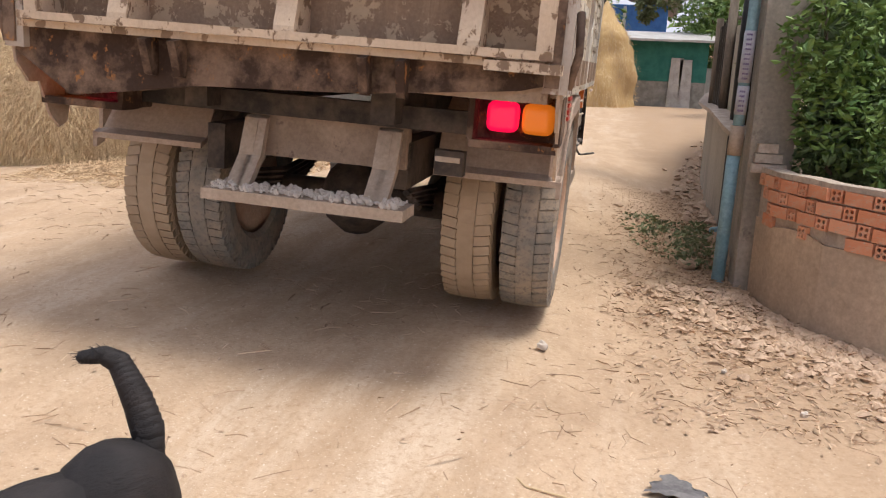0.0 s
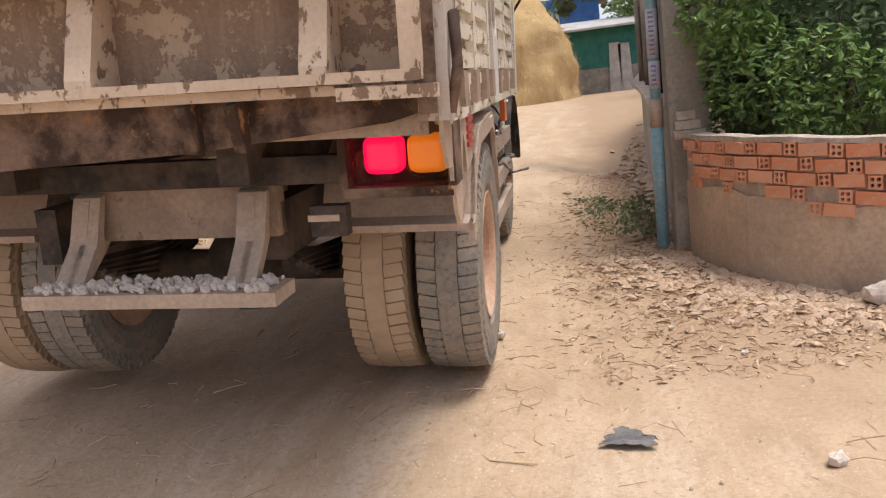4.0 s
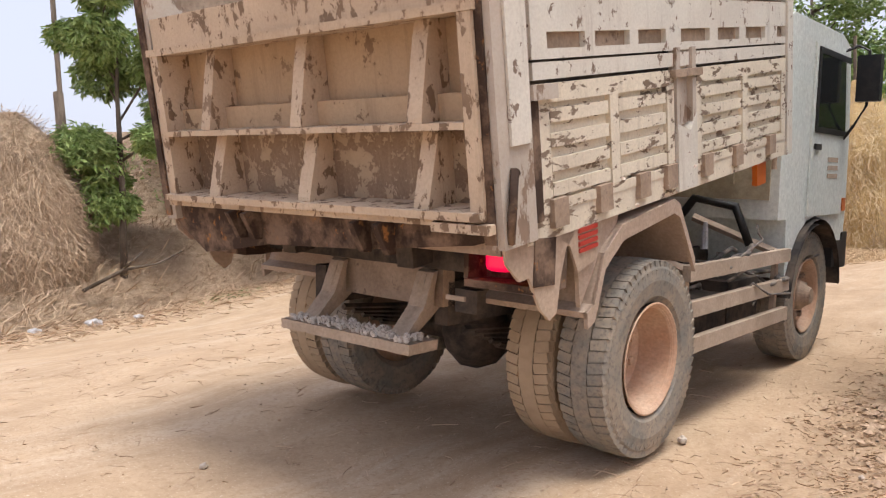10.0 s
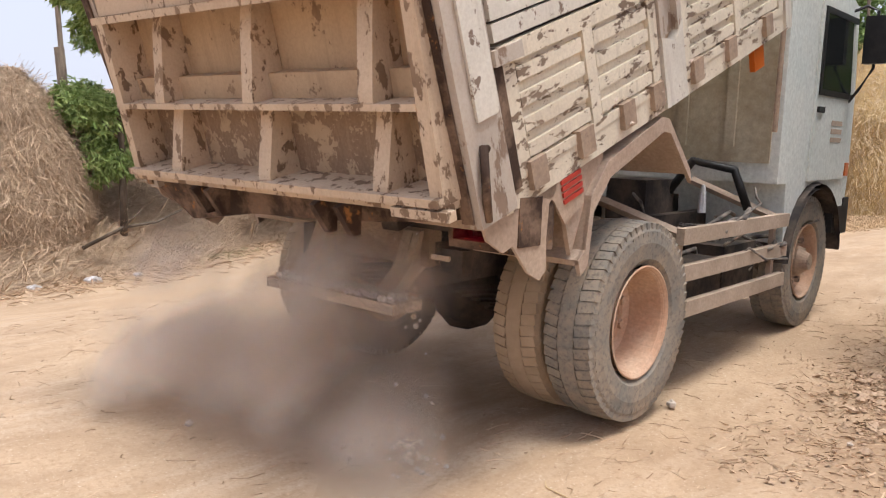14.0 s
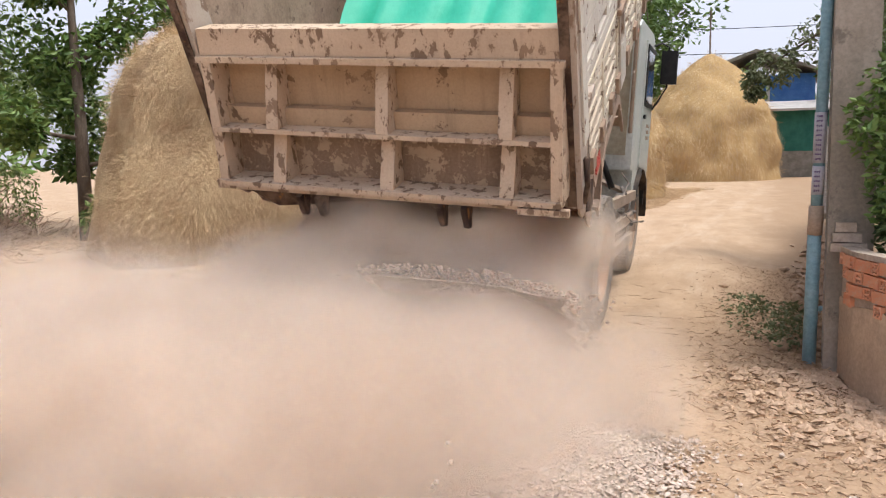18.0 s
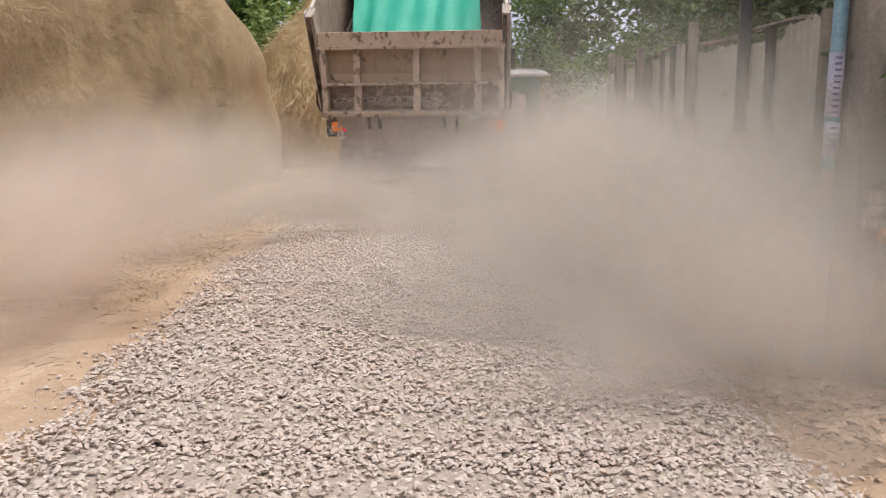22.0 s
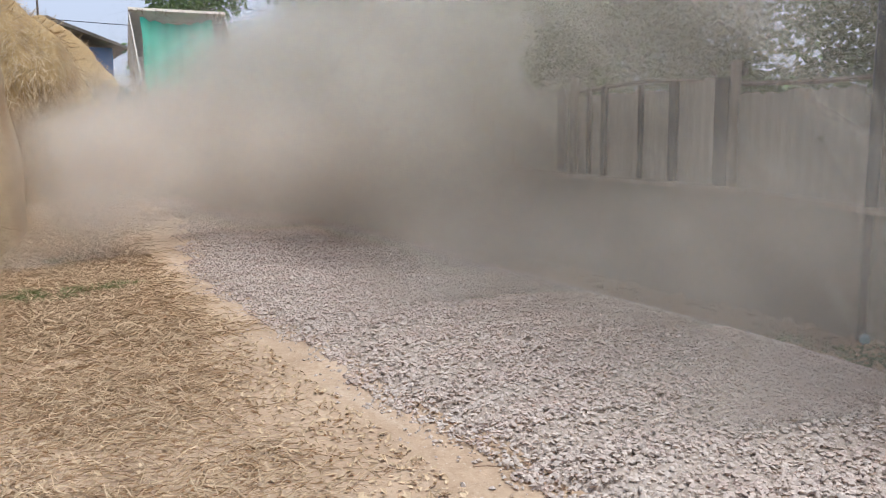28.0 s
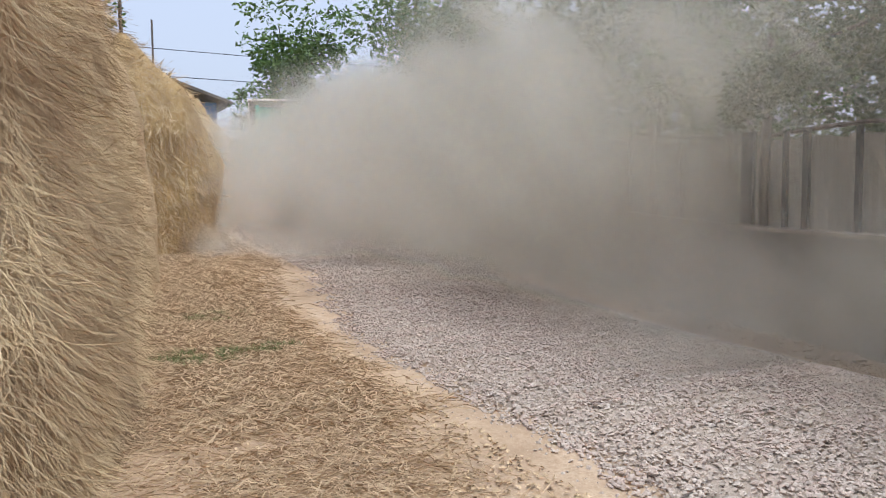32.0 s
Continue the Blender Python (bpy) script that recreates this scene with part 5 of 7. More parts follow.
def build_bed(truck):
    """The tipping body; its parts lie in the body's space, whose origin is the rear hinge."""
    off = -HINGE + Vector((0, 0, 0.03))

    def B(x0, x1, y0, y1, z0, z1):
        return bm_box(x0, x1, y0 + off.y, y1 + off.y, z0 + off.z, z1 + off.z)

    bed = part("tipping_body", B(-1.05, 1.05, -1.16, 1.74, 1.10, 1.16), "frame", truck, "steel tipping body with cream flaking paint", at=Matrix.Translation(HINGE))
    for s in (-1, 1):
        part("sub_beam", B(s * 0.40 - 0.05, s * 0.40 + 0.05, -1.0, 1.74, 0.96, 1.10), "dark_frame", bed, bevel=0.006)
        x = s * 1.07
        inner, outer = (x - 0.02, x + 0.02) if s > 0 else (x - 0.02, x + 0.02)
        part("side_lip", B(x - 0.03, x + 0.03, -1.06, 1.74, 1.12, 1.22), "bed", bed, "cream bottom lip with flaked paint", bevel=0.006)
        part("side_sheet", B(x - 0.012, x + 0.004, -1.06, 1.74, 1.20, 2.36), "frame", bed, "dull brown inner side sheet")
        # two drop panels with pressed bars
        for y0, y1 in ((-0.955, 0.155), (0.385, 1.66)):
            bm = bmesh.new()
            xo = x + s * 0.03

            def P(a, b, c, d, t, lo=0.0):
                box(bm, min(x + s * lo, x + s * t), max(x + s * lo, x + s * t), a + off.y, b + off.y, c + off.z, d + off.z)

            P(y0, y1, 1.22, 1.70, 0.012)
            P(y0, y1, 1.63, 1.70, 0.035)
            P(y0, y1, 1.22, 1.26, 0.035)
            mid = (y0 + y1) / 2
            for yy in (y0 + 0.035, mid, y1 - 0.035):
                P(yy - 0.035, yy + 0.035, 1.26, 1.63, 0.036)
            for a, b in ((y0 + 0.07, mid - 0.035), (mid + 0.035, y1 - 0.07)):
                for zc in (1.302, 1.395, 1.488, 1.581):
                    part("pressed_bar", B(min(x + s * 0.010, x + s * 0.032), max(x + s * 0.010, x + s * 0.032), a + 0.01, b - 0.01, zc - 0.026, zc + 0.026), "bed", bed, bevel=0.009)
            part("drop_panel", bm, "bed", bed, "cream ribbed drop panel with flaking paint", bevel=0.010)
        # upper board with slots
        bm = bmesh.new()
        ys = [-0.95, -0.80, -0.58, -0.48, -0.22, -0.12, 0.12, 0.36, 0.60, 0.74, 0.98, 1.10, 1.36, 1.66]
        xa, xb = (x, x + s * 0.03)
        xa, xb = min(xa, xb), max(xa, xb)
        for z0, z1 in ((1.715, 1.778), (1.788, 1.825), (1.885, 2.02), (2.03, 2.20), (2.21, 2.38)):
            box(bm, xa, xb, -0.97 + off.y, 1.70 + off.y, z0 + off.z, z1 + off.z)
        for k in range(0, len(ys), 2):
            box(bm, xa, xb, ys[k] + off.y - 0.02, ys[k + 1] + off.y - (ys[k + 1] - ys[k]) * 0.45, 1.825 + off.z, 1.885 + off.z)
        part("upper_board", bm, "board", bed, "pale grey upper board with a row of slots", bevel=0.005)
        part("corner_post", B(x - 0.035, x + 0.05, -1.225, -1.02, 1.14, 2.40), "post", bed, "grey corner post, paint worn to rust", bevel=0.012)
        part("post_plate", B(min(x + s * 0.051, x + s * 0.062), max(x + s * 0.051, x + s * 0.062), -1.16, -1.04, 1.50, 2.40), "board", bed, "pale grey-white plate with worn edges", bevel=0.004)
        part("post_strip", B(x - 0.03, x + 0.02, -1.237, -1.226, 1.16, 2.38), "rust", bed, "rusty sealing strip", bevel=0.003)
        part("inner_post", B(x - 0.02, x + 0.045, -1.012, -0.965, 1.20, 1.70), "rust", bed, bevel=0.006)
        bm = bmesh.new()
        for a, b, c, d, t in ((0.165, 0.205, 1.44, 1.80, 0.046), (0.335, 0.375, 1.44, 1.80, 0.046), (0.205, 0.335, 1.44, 1.80, 0.016)):
            box(bm, min(x, x + s * t), max(x, x + s * t), a + off.y, b + off.y, c + off.z, d + off.z)
        part("centre_post", bm, "post", bed, "worn centre channel with flaked paint", bevel=0.006)
        bm = bmesh.new()
        slab(bm, [(p + off.y, q + off.z) for p, q in ((0.165, 1.13), (0.375, 1.13), (0.375, 1.49), (0.30, 1.41), (0.165, 1.45))], "x", min(x, x + s * 0.05), max(x, x + s * 0.05))
        part("post_foot", bm, "board", bed, "pale plate over the foot of the post", bevel=0.008)
        part("latch", B(min(x + s * 0.02, x + s * 0.062), max(x + s * 0.02, x + s * 0.062), 0.12, 0.42, 1.665, 1.70), "frame", bed, "bent steel latch bar", bevel=0.010)
        part("gap_strip", B(min(x, x + s * 0.006), max(x, x + s * 0.006), -0.96, 1.69, 1.70, 1.79), "dark_frame", bed)
        part("front_post", B(x - 0.02, x + 0.045, 1.67, 1.76, 1.12, 2.40), "board", bed, bevel=0.008)
        for y in (-0.86, -0.52, -0.18, 0.09, 0.5, 0.9, 1.4):
            part("panel_hinge", B(x + min(0, s * 0.055), x + max(0, s * 0.055), y - 0.05, y + 0.05, 1.16, 1.27), "frame", bed, "dusty steel panel hinge", bevel=0.01)
        part("latch", B(x + min(0, s * 0.065), x + max(0, s * 0.065), -1.02, -0.86, 1.645, 1.70), "post", bed, bevel=0.012)
        bm = bmesh.new()
        tube(bm, [Vector(p) + off for p in ((x + s * 0.05, -1.19, 1.16), (x + s * 0.075, -1.20, 1.28), (x + s * 0.065, -1.16, 1.42), (x + s * 0.05, -1.13, 1.40))], 0.016, 6)
        part("gate_hook", bm, "rust", bed, "bent rusty gate hook", smooth=True)
        # rubber flaps hanging under the side
        bm = bmesh.new()
        slab(bm, [(p + off.y, q + off.z) for p, q in ((-1.21, 1.22), (-1.19, 1.08), (-1.12, 1.0), (-1.06, 1.0), (-1.00, 0.86), (-0.94, 0.80), (-0.89, 0.82), (-0.85, 0.95), (-0.80, 1.06), (-0.74, 1.10), (-0.74, 1.22))], "x", x - 0.006 + s * 0.02, x + 0.006 + s * 0.02)
        part("side_flap", bm, "flap", bed, "torn dusty rubber flap")
        bm = bmesh.new()
        slab(bm, [(p + off.y, q + off.z) for p, q in ((-0.86, 1.22), (-0.83, 1.10), (-0.77, 1.06), (-0.72, 0.94), (-0.57, 0.97), (-0.50, 1.22))], "x", x - 0.006 + s * 0.02, x + 0.006 + s * 0.02)
        flap = part("reflector_flap", bm, "flap", bed, "torn rubber flap carrying a striped reflector")
        for k in range(4):
            part("reflector_stripe", B(min(x + s * 0.026, x + s * 0.034), max(x + s * 0.026, x + s * 0.034), -0.71, -0.57, 1.02 + 0.027 * k, 1.037 + 0.027 * k), "dull_red" if k % 2 == 0 or s else "white_mark", flap)
        part("front_reflector", B(min(x - s * 0.03, x + s * 0.0), max(x - s * 0.03, x + s * 0.0), 1.30, 1.44, 0.98, 1.12), "dull_amber", bed, "orange striped reflector", bevel=0.01)
        # mudguard band over the twin wheels
        line = [(-0.68, 0.76), (-0.62, 0.78), (-0.52, 0.98), (-0.36, 1.07), (0.14, 1.10), (0.20, 1.07), (0.36, 0.76)]
        bm = bmesh.new()
        outl = [(p + off.y, q + off.z) for p, q in line] + [(p + off.y, q + off.z - 0.025) for p, q in line[::-1]]
        slab(bm, outl, "x", min(s * 0.55, s * 1.10), max(s * 0.55, s * 1.10))
        slab(bm, [(p + off.y, q + off.z) for p, q in line] + [(p + off.y, q + off.z - 0.07) for p, q in line[::-1]], "x", min(s * 1.085, s * 1.105), max(s * 1.085, s * 1.105))
        slab(bm, [(p + off.y, q + off.z) for p, q in ((-0.68, 0.78), (-0.52, 0.96), (-0.36, 1.05), (-0.30, 1.20), (-0.68, 1.20))], "x", min(s * 1.05, s * 1.07), max(s * 1.05, s * 1.07))
        part("mudguard", bm, "guard", bed, "dusty bent steel mudguard", bevel=0.006)
        for y in (-0.15, 0.05):
            part("guard_strap", B(min(s * 0.98, s * 1.03), max(s * 0.98, s * 1.03), y - 0.025, y + 0.025, 1.10, 1.20), "frame", bed)
    part("headboard", B(-1.05, 1.05, 1.70, 1.76, 1.10, 2.42), "board", bed, "grey front board", bevel=0.008)
    part("headboard_rim", B(-1.10, 1.10, 1.68, 1.79, 2.40, 2.46), "bed", bed, "pale rim of the front board", bevel=0.01)
    bm = bmesh.new()
    slab(bm, [(p, q + off.z) for p, q in ((-1.10, 1.24), (-1.09, 1.13), (-0.84, 0.97), (-0.62, 1.0), (-0.3, 1.05), (0.37, 1.08), (0.95, 1.14), (1.06, 1.17), (1.06, 1.24))], "y", -1.19 + off.y, -1.0 + off.y)
    part("rear_sill", bm, "rust", bed, "rust-stained rear sill with flaked paint", bevel=0.012)
    bm = bmesh.new()
    n = 26
    top, bot = [], []
    for i in range(n + 1):
        x = -0.86 + 1.62 * i / n
        sag = 0.30 * (1 - (2 * i / n - 1) ** 2)
        col = []
        for j in range(9):
            v = j / 8
            col.append(bm.verts.new((x + 0.02 * math.sin(7 * v + i), 1.66 - 2.3 * v * 0.8 + off.y - 0.02 * math.cos(i * 1.7), 2.30 - sag * (1 - v) * 0.55 - 0.92 * v + 0.03 * math.sin(i * 1.3 + 3 * v) + off.z)))
        top.append(col)
    for a, b in zip(top, top[1:]):
        for j in range(8):
            bm.faces.new((a[j], b[j], b[j + 1], a[j + 1]))
    part("tarp", bm, "tarp", bed, "bright green plastic tarp lying over the load", smooth=True)
    return bed


def build_gate(truck):
    """The tailgate, in its own space: it hangs from the top edge."""
    gate = part("tailgate", bm_box(-1.02, 1.03, 0.055, 0.07, -0.80, 0.0), "gate", truck, "heavy tailgate with a grid of ribs, paint caked and flaking", at=Matrix.Translation(GATE_TOP))
    part("top_flange", bm_box(-1.04, 1.04, -0.085, 0.07, -0.07, 0.075), "gate_rib", gate, "dented top flange", bevel=0.014)
    part("top_ledge", bm_box(-1.05, 1.04, -0.125, 0.054, -0.105, -0.072), "gate_rib", gate, bevel=0.008)
    part("mid_flange", bm_box(-1.02, 0.97, -0.125, 0.054, -0.50, -0.475), "gate_rib", gate, bevel=0.008)
    part("mid_band", bm_box(-1.01, 0.97, -0.02, 0.054, -0.474, -0.375), "gate", gate, bevel=0.010)
    part("bottom_flange", bm_box(-1.03, 1.03, -0.15, 0.054, -0.82, -0.79), "gate_rib", gate, bevel=0.012)
    part("lower_step", bm_box(-1.05, 1.02, -0.12, 0.02, -0.85, -0.822), "gate_rib", gate, bevel=0.010)
    part("stiffener", bm_box(0.80, 1.07, -0.15, -0.11, -0.865, -0.83), "gate_rib", gate, bevel=0.010)
    for x, w in ((-0.99, 0.03), (1.0, 0.03)):
        part("edge_rib", bm_box(x - w, x + w, -0.12, 0.054, -0.79, -0.106), "gate_rib", gate, bevel=0.012)
    rng = random.Random(14)
    for x in (-0.62, 0.055, 0.735):
        for z0, z1 in ((-0.474, -0.106), (-0.79, -0.501)):
            w0, w1 = 0.040 + rng.uniform(-0.004, 0.006), 0.036 + rng.uniform(-0.006, 0.004)
            bm = bmesh.new()
            # a folded channel: a front face that leans out, and two cheeks
            slab(bm, [(0.054, z1), (-0.03, z1), (-0.05, z1 - 0.06), (-0.118, z0 + 0.02), (-0.12, z0), (0.054, z0)], "x", x - w0, x - w0 + 0.010)
            slab(bm, [(0.054, z1), (-0.03, z1), (-0.05, z1 - 0.06), (-0.118, z0 + 0.02), (-0.12, z0), (0.054, z0)], "x", x + w1 - 0.010, x + w1)
            slab(bm, [(-0.02, z1), (-0.03, z1), (-0.05, z1 - 0.06), (-0.118, z0 + 0.02), (-0.12, z0), (-0.106, z0), (-0.104, z0 + 0.02), (-0.04, z1 - 0.06)], "x", x - w0 + 0.010, x + w1 - 0.010)
            part("rib", bm, "gate_rib", gate, bevel=0.004)
    part("lower_panel", bm_box(-0.955, 0.965, 0.040, 0.0535, -0.79, -0.50), "gate_low", gate, "bare brown panel with remnants of cream paint")
    for x in (-0.50, -0.38, 0.36, 0.50):
        bm = bmesh.new()
        slab(bm, [(-0.10, -0.85), (-0.15, -0.86), (-0.10, -0.99), (-0.06, -0.995), (-0.02, -0.85)], "x", x - 0.016, x + 0.016)
        part("lug", bm, "rust", gate, "rusty hinge lug", bevel=0.004)
    return gate


TRUCK = thing("dump_truck", "dusty tipper truck with flaking cream body, tipping crushed stone", "truck")
build_wheels(TRUCK)
build_chassis(TRUCK)
build_cab(TRUCK)
BED = build_bed(TRUCK)
GATE = build_gate(TRUCK)

# time, x, y of the rear axle
TRUCK_PATH = [(0, -0.02, 0.90), (0.5, -0.01, 0.63), (1, -0.02, 0.48), (1.5, -0.035, 0.37), (2, -0.03, 0.27), (2.5, -0.02, 0.19), (3.4, 0.0, 0.05), (4.3, 0.006, -0.03), (15.6, 0.006, -0.03), (16.3, -0.08, 0.35), (17.0, -0.24, 1.05), (17.5, -0.32, 1.58), (17.8, -0.35, 1.92), (18.5, -0.40, 2.98), (19.4, -0.36, 4.6), (20.2, -0.17, 6.0), (21.6, -0.08, 8.45), (22.2, 0.0, 9.5), (23, 0.17, 10.8), (24.2, 0.62, 12.9), (25.3, 0.95, 14.9), (27.5, 1.1, 19.6), (28.5, 1.2, 21.6), (30.5, 2.0, 26.6), (31.5, 2.7, 29.4), (32, 3.05, 30.8)]
TILT = [(0, -0.2), (7.6, -0.2), (8, 1.8), (8.5, 3.5), (9, 4.6), (9.5, 6.3), (10, 8.7), (10.5, 10.8), (11, 11.7), (12, 13.7), (13, 16.2), (13.5, 17.7), (14, 20.0), (14.5, 23.8), (15, 27.5), (15.5, 29.8), (17.5, 31), (19, 32), (23, 35), (28, 40), (32, 43)]
OPEN = [(0, 0), (12.4, 0), (13, 2), (14, 5), (15.5, 9), (17.5, 12), (19, 18), (21, 26), (32, 30)]
LIFT = [(0, 0), (15.6, 0), (17.5, 0.02), (18.3, 0.03), (20, 0.24), (32, 0.26)]


def table(rows, t):
    for (a, *u), (b, *v) in zip(rows, rows[1:]):
        if t <= b:
            k = (t - a) / (b - a)
            k = max(0.0, min(1.0, k))
            return [p + (q - p) * k for p, q in zip(u, v)]
    return list(rows[-1][1:])


def truck_pose(t):
    x, y = table(TRUCK_PATH, t)
    x0, y0 = table(TRUCK_PATH, max(0, t - 1.2))
    x1, y1 = table(TRUCK_PATH, min(32, t + 1.2))
    yaw = -math.degrees(math.atan2(x1 - x0, y1 - y0)) if t > 15.8 and y1 - y0 > 0.3 else 0.0
    zr, zf = ground_z(x, y), ground_z(x, y + 2.67)
    k = smooth_step(4.5, 1.0, y)
    lean = (2.3 + 1.5 * smooth_step(0.8, 2.6, t)) * max(k, smooth_step(6.5, 3.0, y))
    return pose(x, y, zr + 0.056 * k, math.degrees(math.atan2(zf - zr, 2.67)) * 0.5, lean, yaw)


def bed_matrix(t):
    return Matrix.Translation(HINGE) @ pose(0, 0, table(LIFT, t)[0], table(TILT, t)[0])


def gate_matrix(t):
    return bed_matrix(t) @ Matrix.Translation(GATE_TOP - HINGE) @ pose(0, 0, 0, -table(OPEN, t)[0])


# ---- crushed stone: patches that ride in the body, slide out and lie on the road ----
def stone_patch_mesh(seed, w, l, count, big, cx, cy):
    """A spread of stones that lies on the ground round (cx, cy)."""
    rng = random.Random(seed)
    base = ground_z(cx, cy)

    def lie(p):
        p = Vector(p)
        return p + Vector((0, 0, ground_z(cx + p.x, cy + p.y) - base))

    verts, faces = [], []
    n = 7
    for j in range(n + 1):
        for i in range(n + 1):
            u, v = i / n, j / n
            edge = min(u, v, 1 - u, 1 - v)
            ragged = rng.uniform(-0.07, 0.04) if u in (0, 1) else 0.0
            verts.append(lie(((u - 0.5) * (w + 2 * ragged), (v - 0.5) * l, -0.05 if edge == 0 else (0.008 + 0.010 * rng.random()) - 0.014 * (edge < 0.2))))
    for j in range(n):
        for i in range(n):
            faces.append((j * (n + 1) + i, j * (n + 1) + i + 1, (j + 1) * (n + 1) + i + 1, (j + 1) * (n + 1) + i))
    base_faces = len(faces)
    for _ in range(count):
        ex = rng.uniform(-0.53, 0.53)
        p = lie((ex * w, rng.uniform(-0.53, 0.53) * l, rng.uniform(0.008, 0.030) - 0.024 * smooth_step(0.30, 0.53, abs(ex))))
        s = big * rng.choice((0.55, 0.7, 0.85, 1.0, 1.15))
        e = Euler((rng.uniform(-0.45, 0.45), rng.uniform(-0.45, 0.45), rng.uniform(0, 6.3))).to_matrix()
        k = len(verts)
        for q in ((1, 0.1, 0), (-0.1, 0.75, 0.1), (-0.9, 0.05, -0.1), (0.1, -0.75, 0)):
            verts.append(p + e @ Vector((q[0] * s * rng.uniform(0.7, 1.2), q[1] * s * rng.uniform(0.7, 1.2), q[2] * s)))
        verts.append(p + e @ Vector((rng.uniform(-0.4, 0.4) * s, rng.uniform(-0.4, 0.4) * s, 0.42 * s)))
        verts.append(p + e @ Vector((0, 0, -0.5 * s)))
        for a in range(4):
            faces.append((k + a, k + (a + 1) % 4, k + 4))
            faces.append((k + (a + 1) % 4, k + a, k + 5))
    # strays beside the patch
    for _ in range(110):
        sx = rng.choice((-1, 1))
        p = lie((sx * (0.47 * w + abs(rng.gauss(0, 0.11))), rng.uniform(-0.5, 0.5) * l, rng.uniform(-0.014, -0.004)))
        s = big * rng.choice((0.4, 0.6, 0.8, 1.0))
        e = Euler((rng.uniform(-0.4, 0.4), rng.uniform(-0.4, 0.4), rng.uniform(0, 6.3))).to_matrix()
        k = len(verts)
        for q in ((1, 0.1, 0), (-0.1, 0.75, 0.1), (-0.9, 0.05, -0.1), (0.1, -0.75, 0), (0, 0, 0.55), (0, 0, -0.5)):
            verts.append(p + e @ (Vector(q) * s * rng.uniform(0.8, 1.2)))
        for a in range(4):
            faces.append((k + a, k + (a + 1) % 4, k + 4))
            faces.append((k + (a + 1) % 4, k + a, k + 5))
    me = raw_mesh("stone_patch", [tuple(v) for v in verts], faces, "stone")
    me.materials.append(MAT["stone_bed"])
    me.polygons.foreach_set("material_index", [1] * base_faces + [0] * (len(faces) - base_faces))
    return me


PATCHES = []


def build_stone():
    rng = random.Random(51)
    w, l = 1.14, 0.66
    y, k = -1.1, 0
    while y < 25:
        is_far = y > 9
        step = 1.12 if is_far else 0.52
        # the time at which the tail passes this place
        t = 15.7
        while t < 31.5 and table(TRUCK_PATH, t)[1] - 1.35 < y + step / 2:
            t += 0.05
        x0 = max(0.0, table(TRUCK_PATH, t)[0])
        for c, cx in enumerate((-0.87, 0.02, 0.90)):
            x = x0 + cx + rng.uniform(-0.07, 0.07)
            yy = y + step / 2 + rng.uniform(-0.04, 0.04) * (c != 1)
            me = stone_patch_mesh(60 + k, w, 1.3, 1250, 0.0245, x, yy) if is_far else stone_patch_mesh(60 + k, w, l, 1550, 0.0188, x, yy)
            ob = tagged(new("stone_patch", me), "patch of grey-pink crushed stone spread over the dirt road", "gravel", "crushed stone on the road", "stuff")
            t0 = max(15.7, t - 0.3 + rng.uniform(-0.15, 0.1))
            PATCHES.append((ob, x, yy, t0, (cx * 0.26, rng.uniform(0.8, 1.95), 0.22 + rng.random() * (0.2 + 0.22 * max(0, 1 - k / 75)))))
            k += 1
        y += step


build_stone()


# ---- loose stones that trickle from the tail before the truck pulls away ----
SPILLS = []


def build_spills():
    rng = random.Random(57)
    meshes = []
    for k in range(5):
        bm = bmesh.new()
        for _ in range(9):
            s = rng.choice((0.006, 0.009, 0.012, 0.015))
            bmesh.ops.create_icosphere(bm, subdivisions=1, radius=s, matrix=pose(rng.gauss(0, 0.05), rng.gauss(0, 0.03), rng.uniform(-0.28, 0.28), rng.uniform(0, 90), rng.uniform(0, 90)))
        meshes.append(mesh_of("stone_trickle", bm, "pebble"))
    for k in range(56):
        t0 = 11.3 + 0.19 * k if k < 34 else 14.2 + 0.07 * (k - 34)
        right = t0 > 14.2
        x, y = (0.84 + rng.uniform(-0.07, 0.05), -0.93) if right and k % 4 else (0.38 + rng.uniform(-0.05, 0.05), -0.83)
        ob = tagged(new("stone_trickle", rng.choice(meshes)), "pale chips of crushed stone trickling from the tailgate", "gravel", "trickling stones", "stuff")
        SPILLS.append((ob, x, y, t0, rng.uniform(-60, 60)))


build_spills()


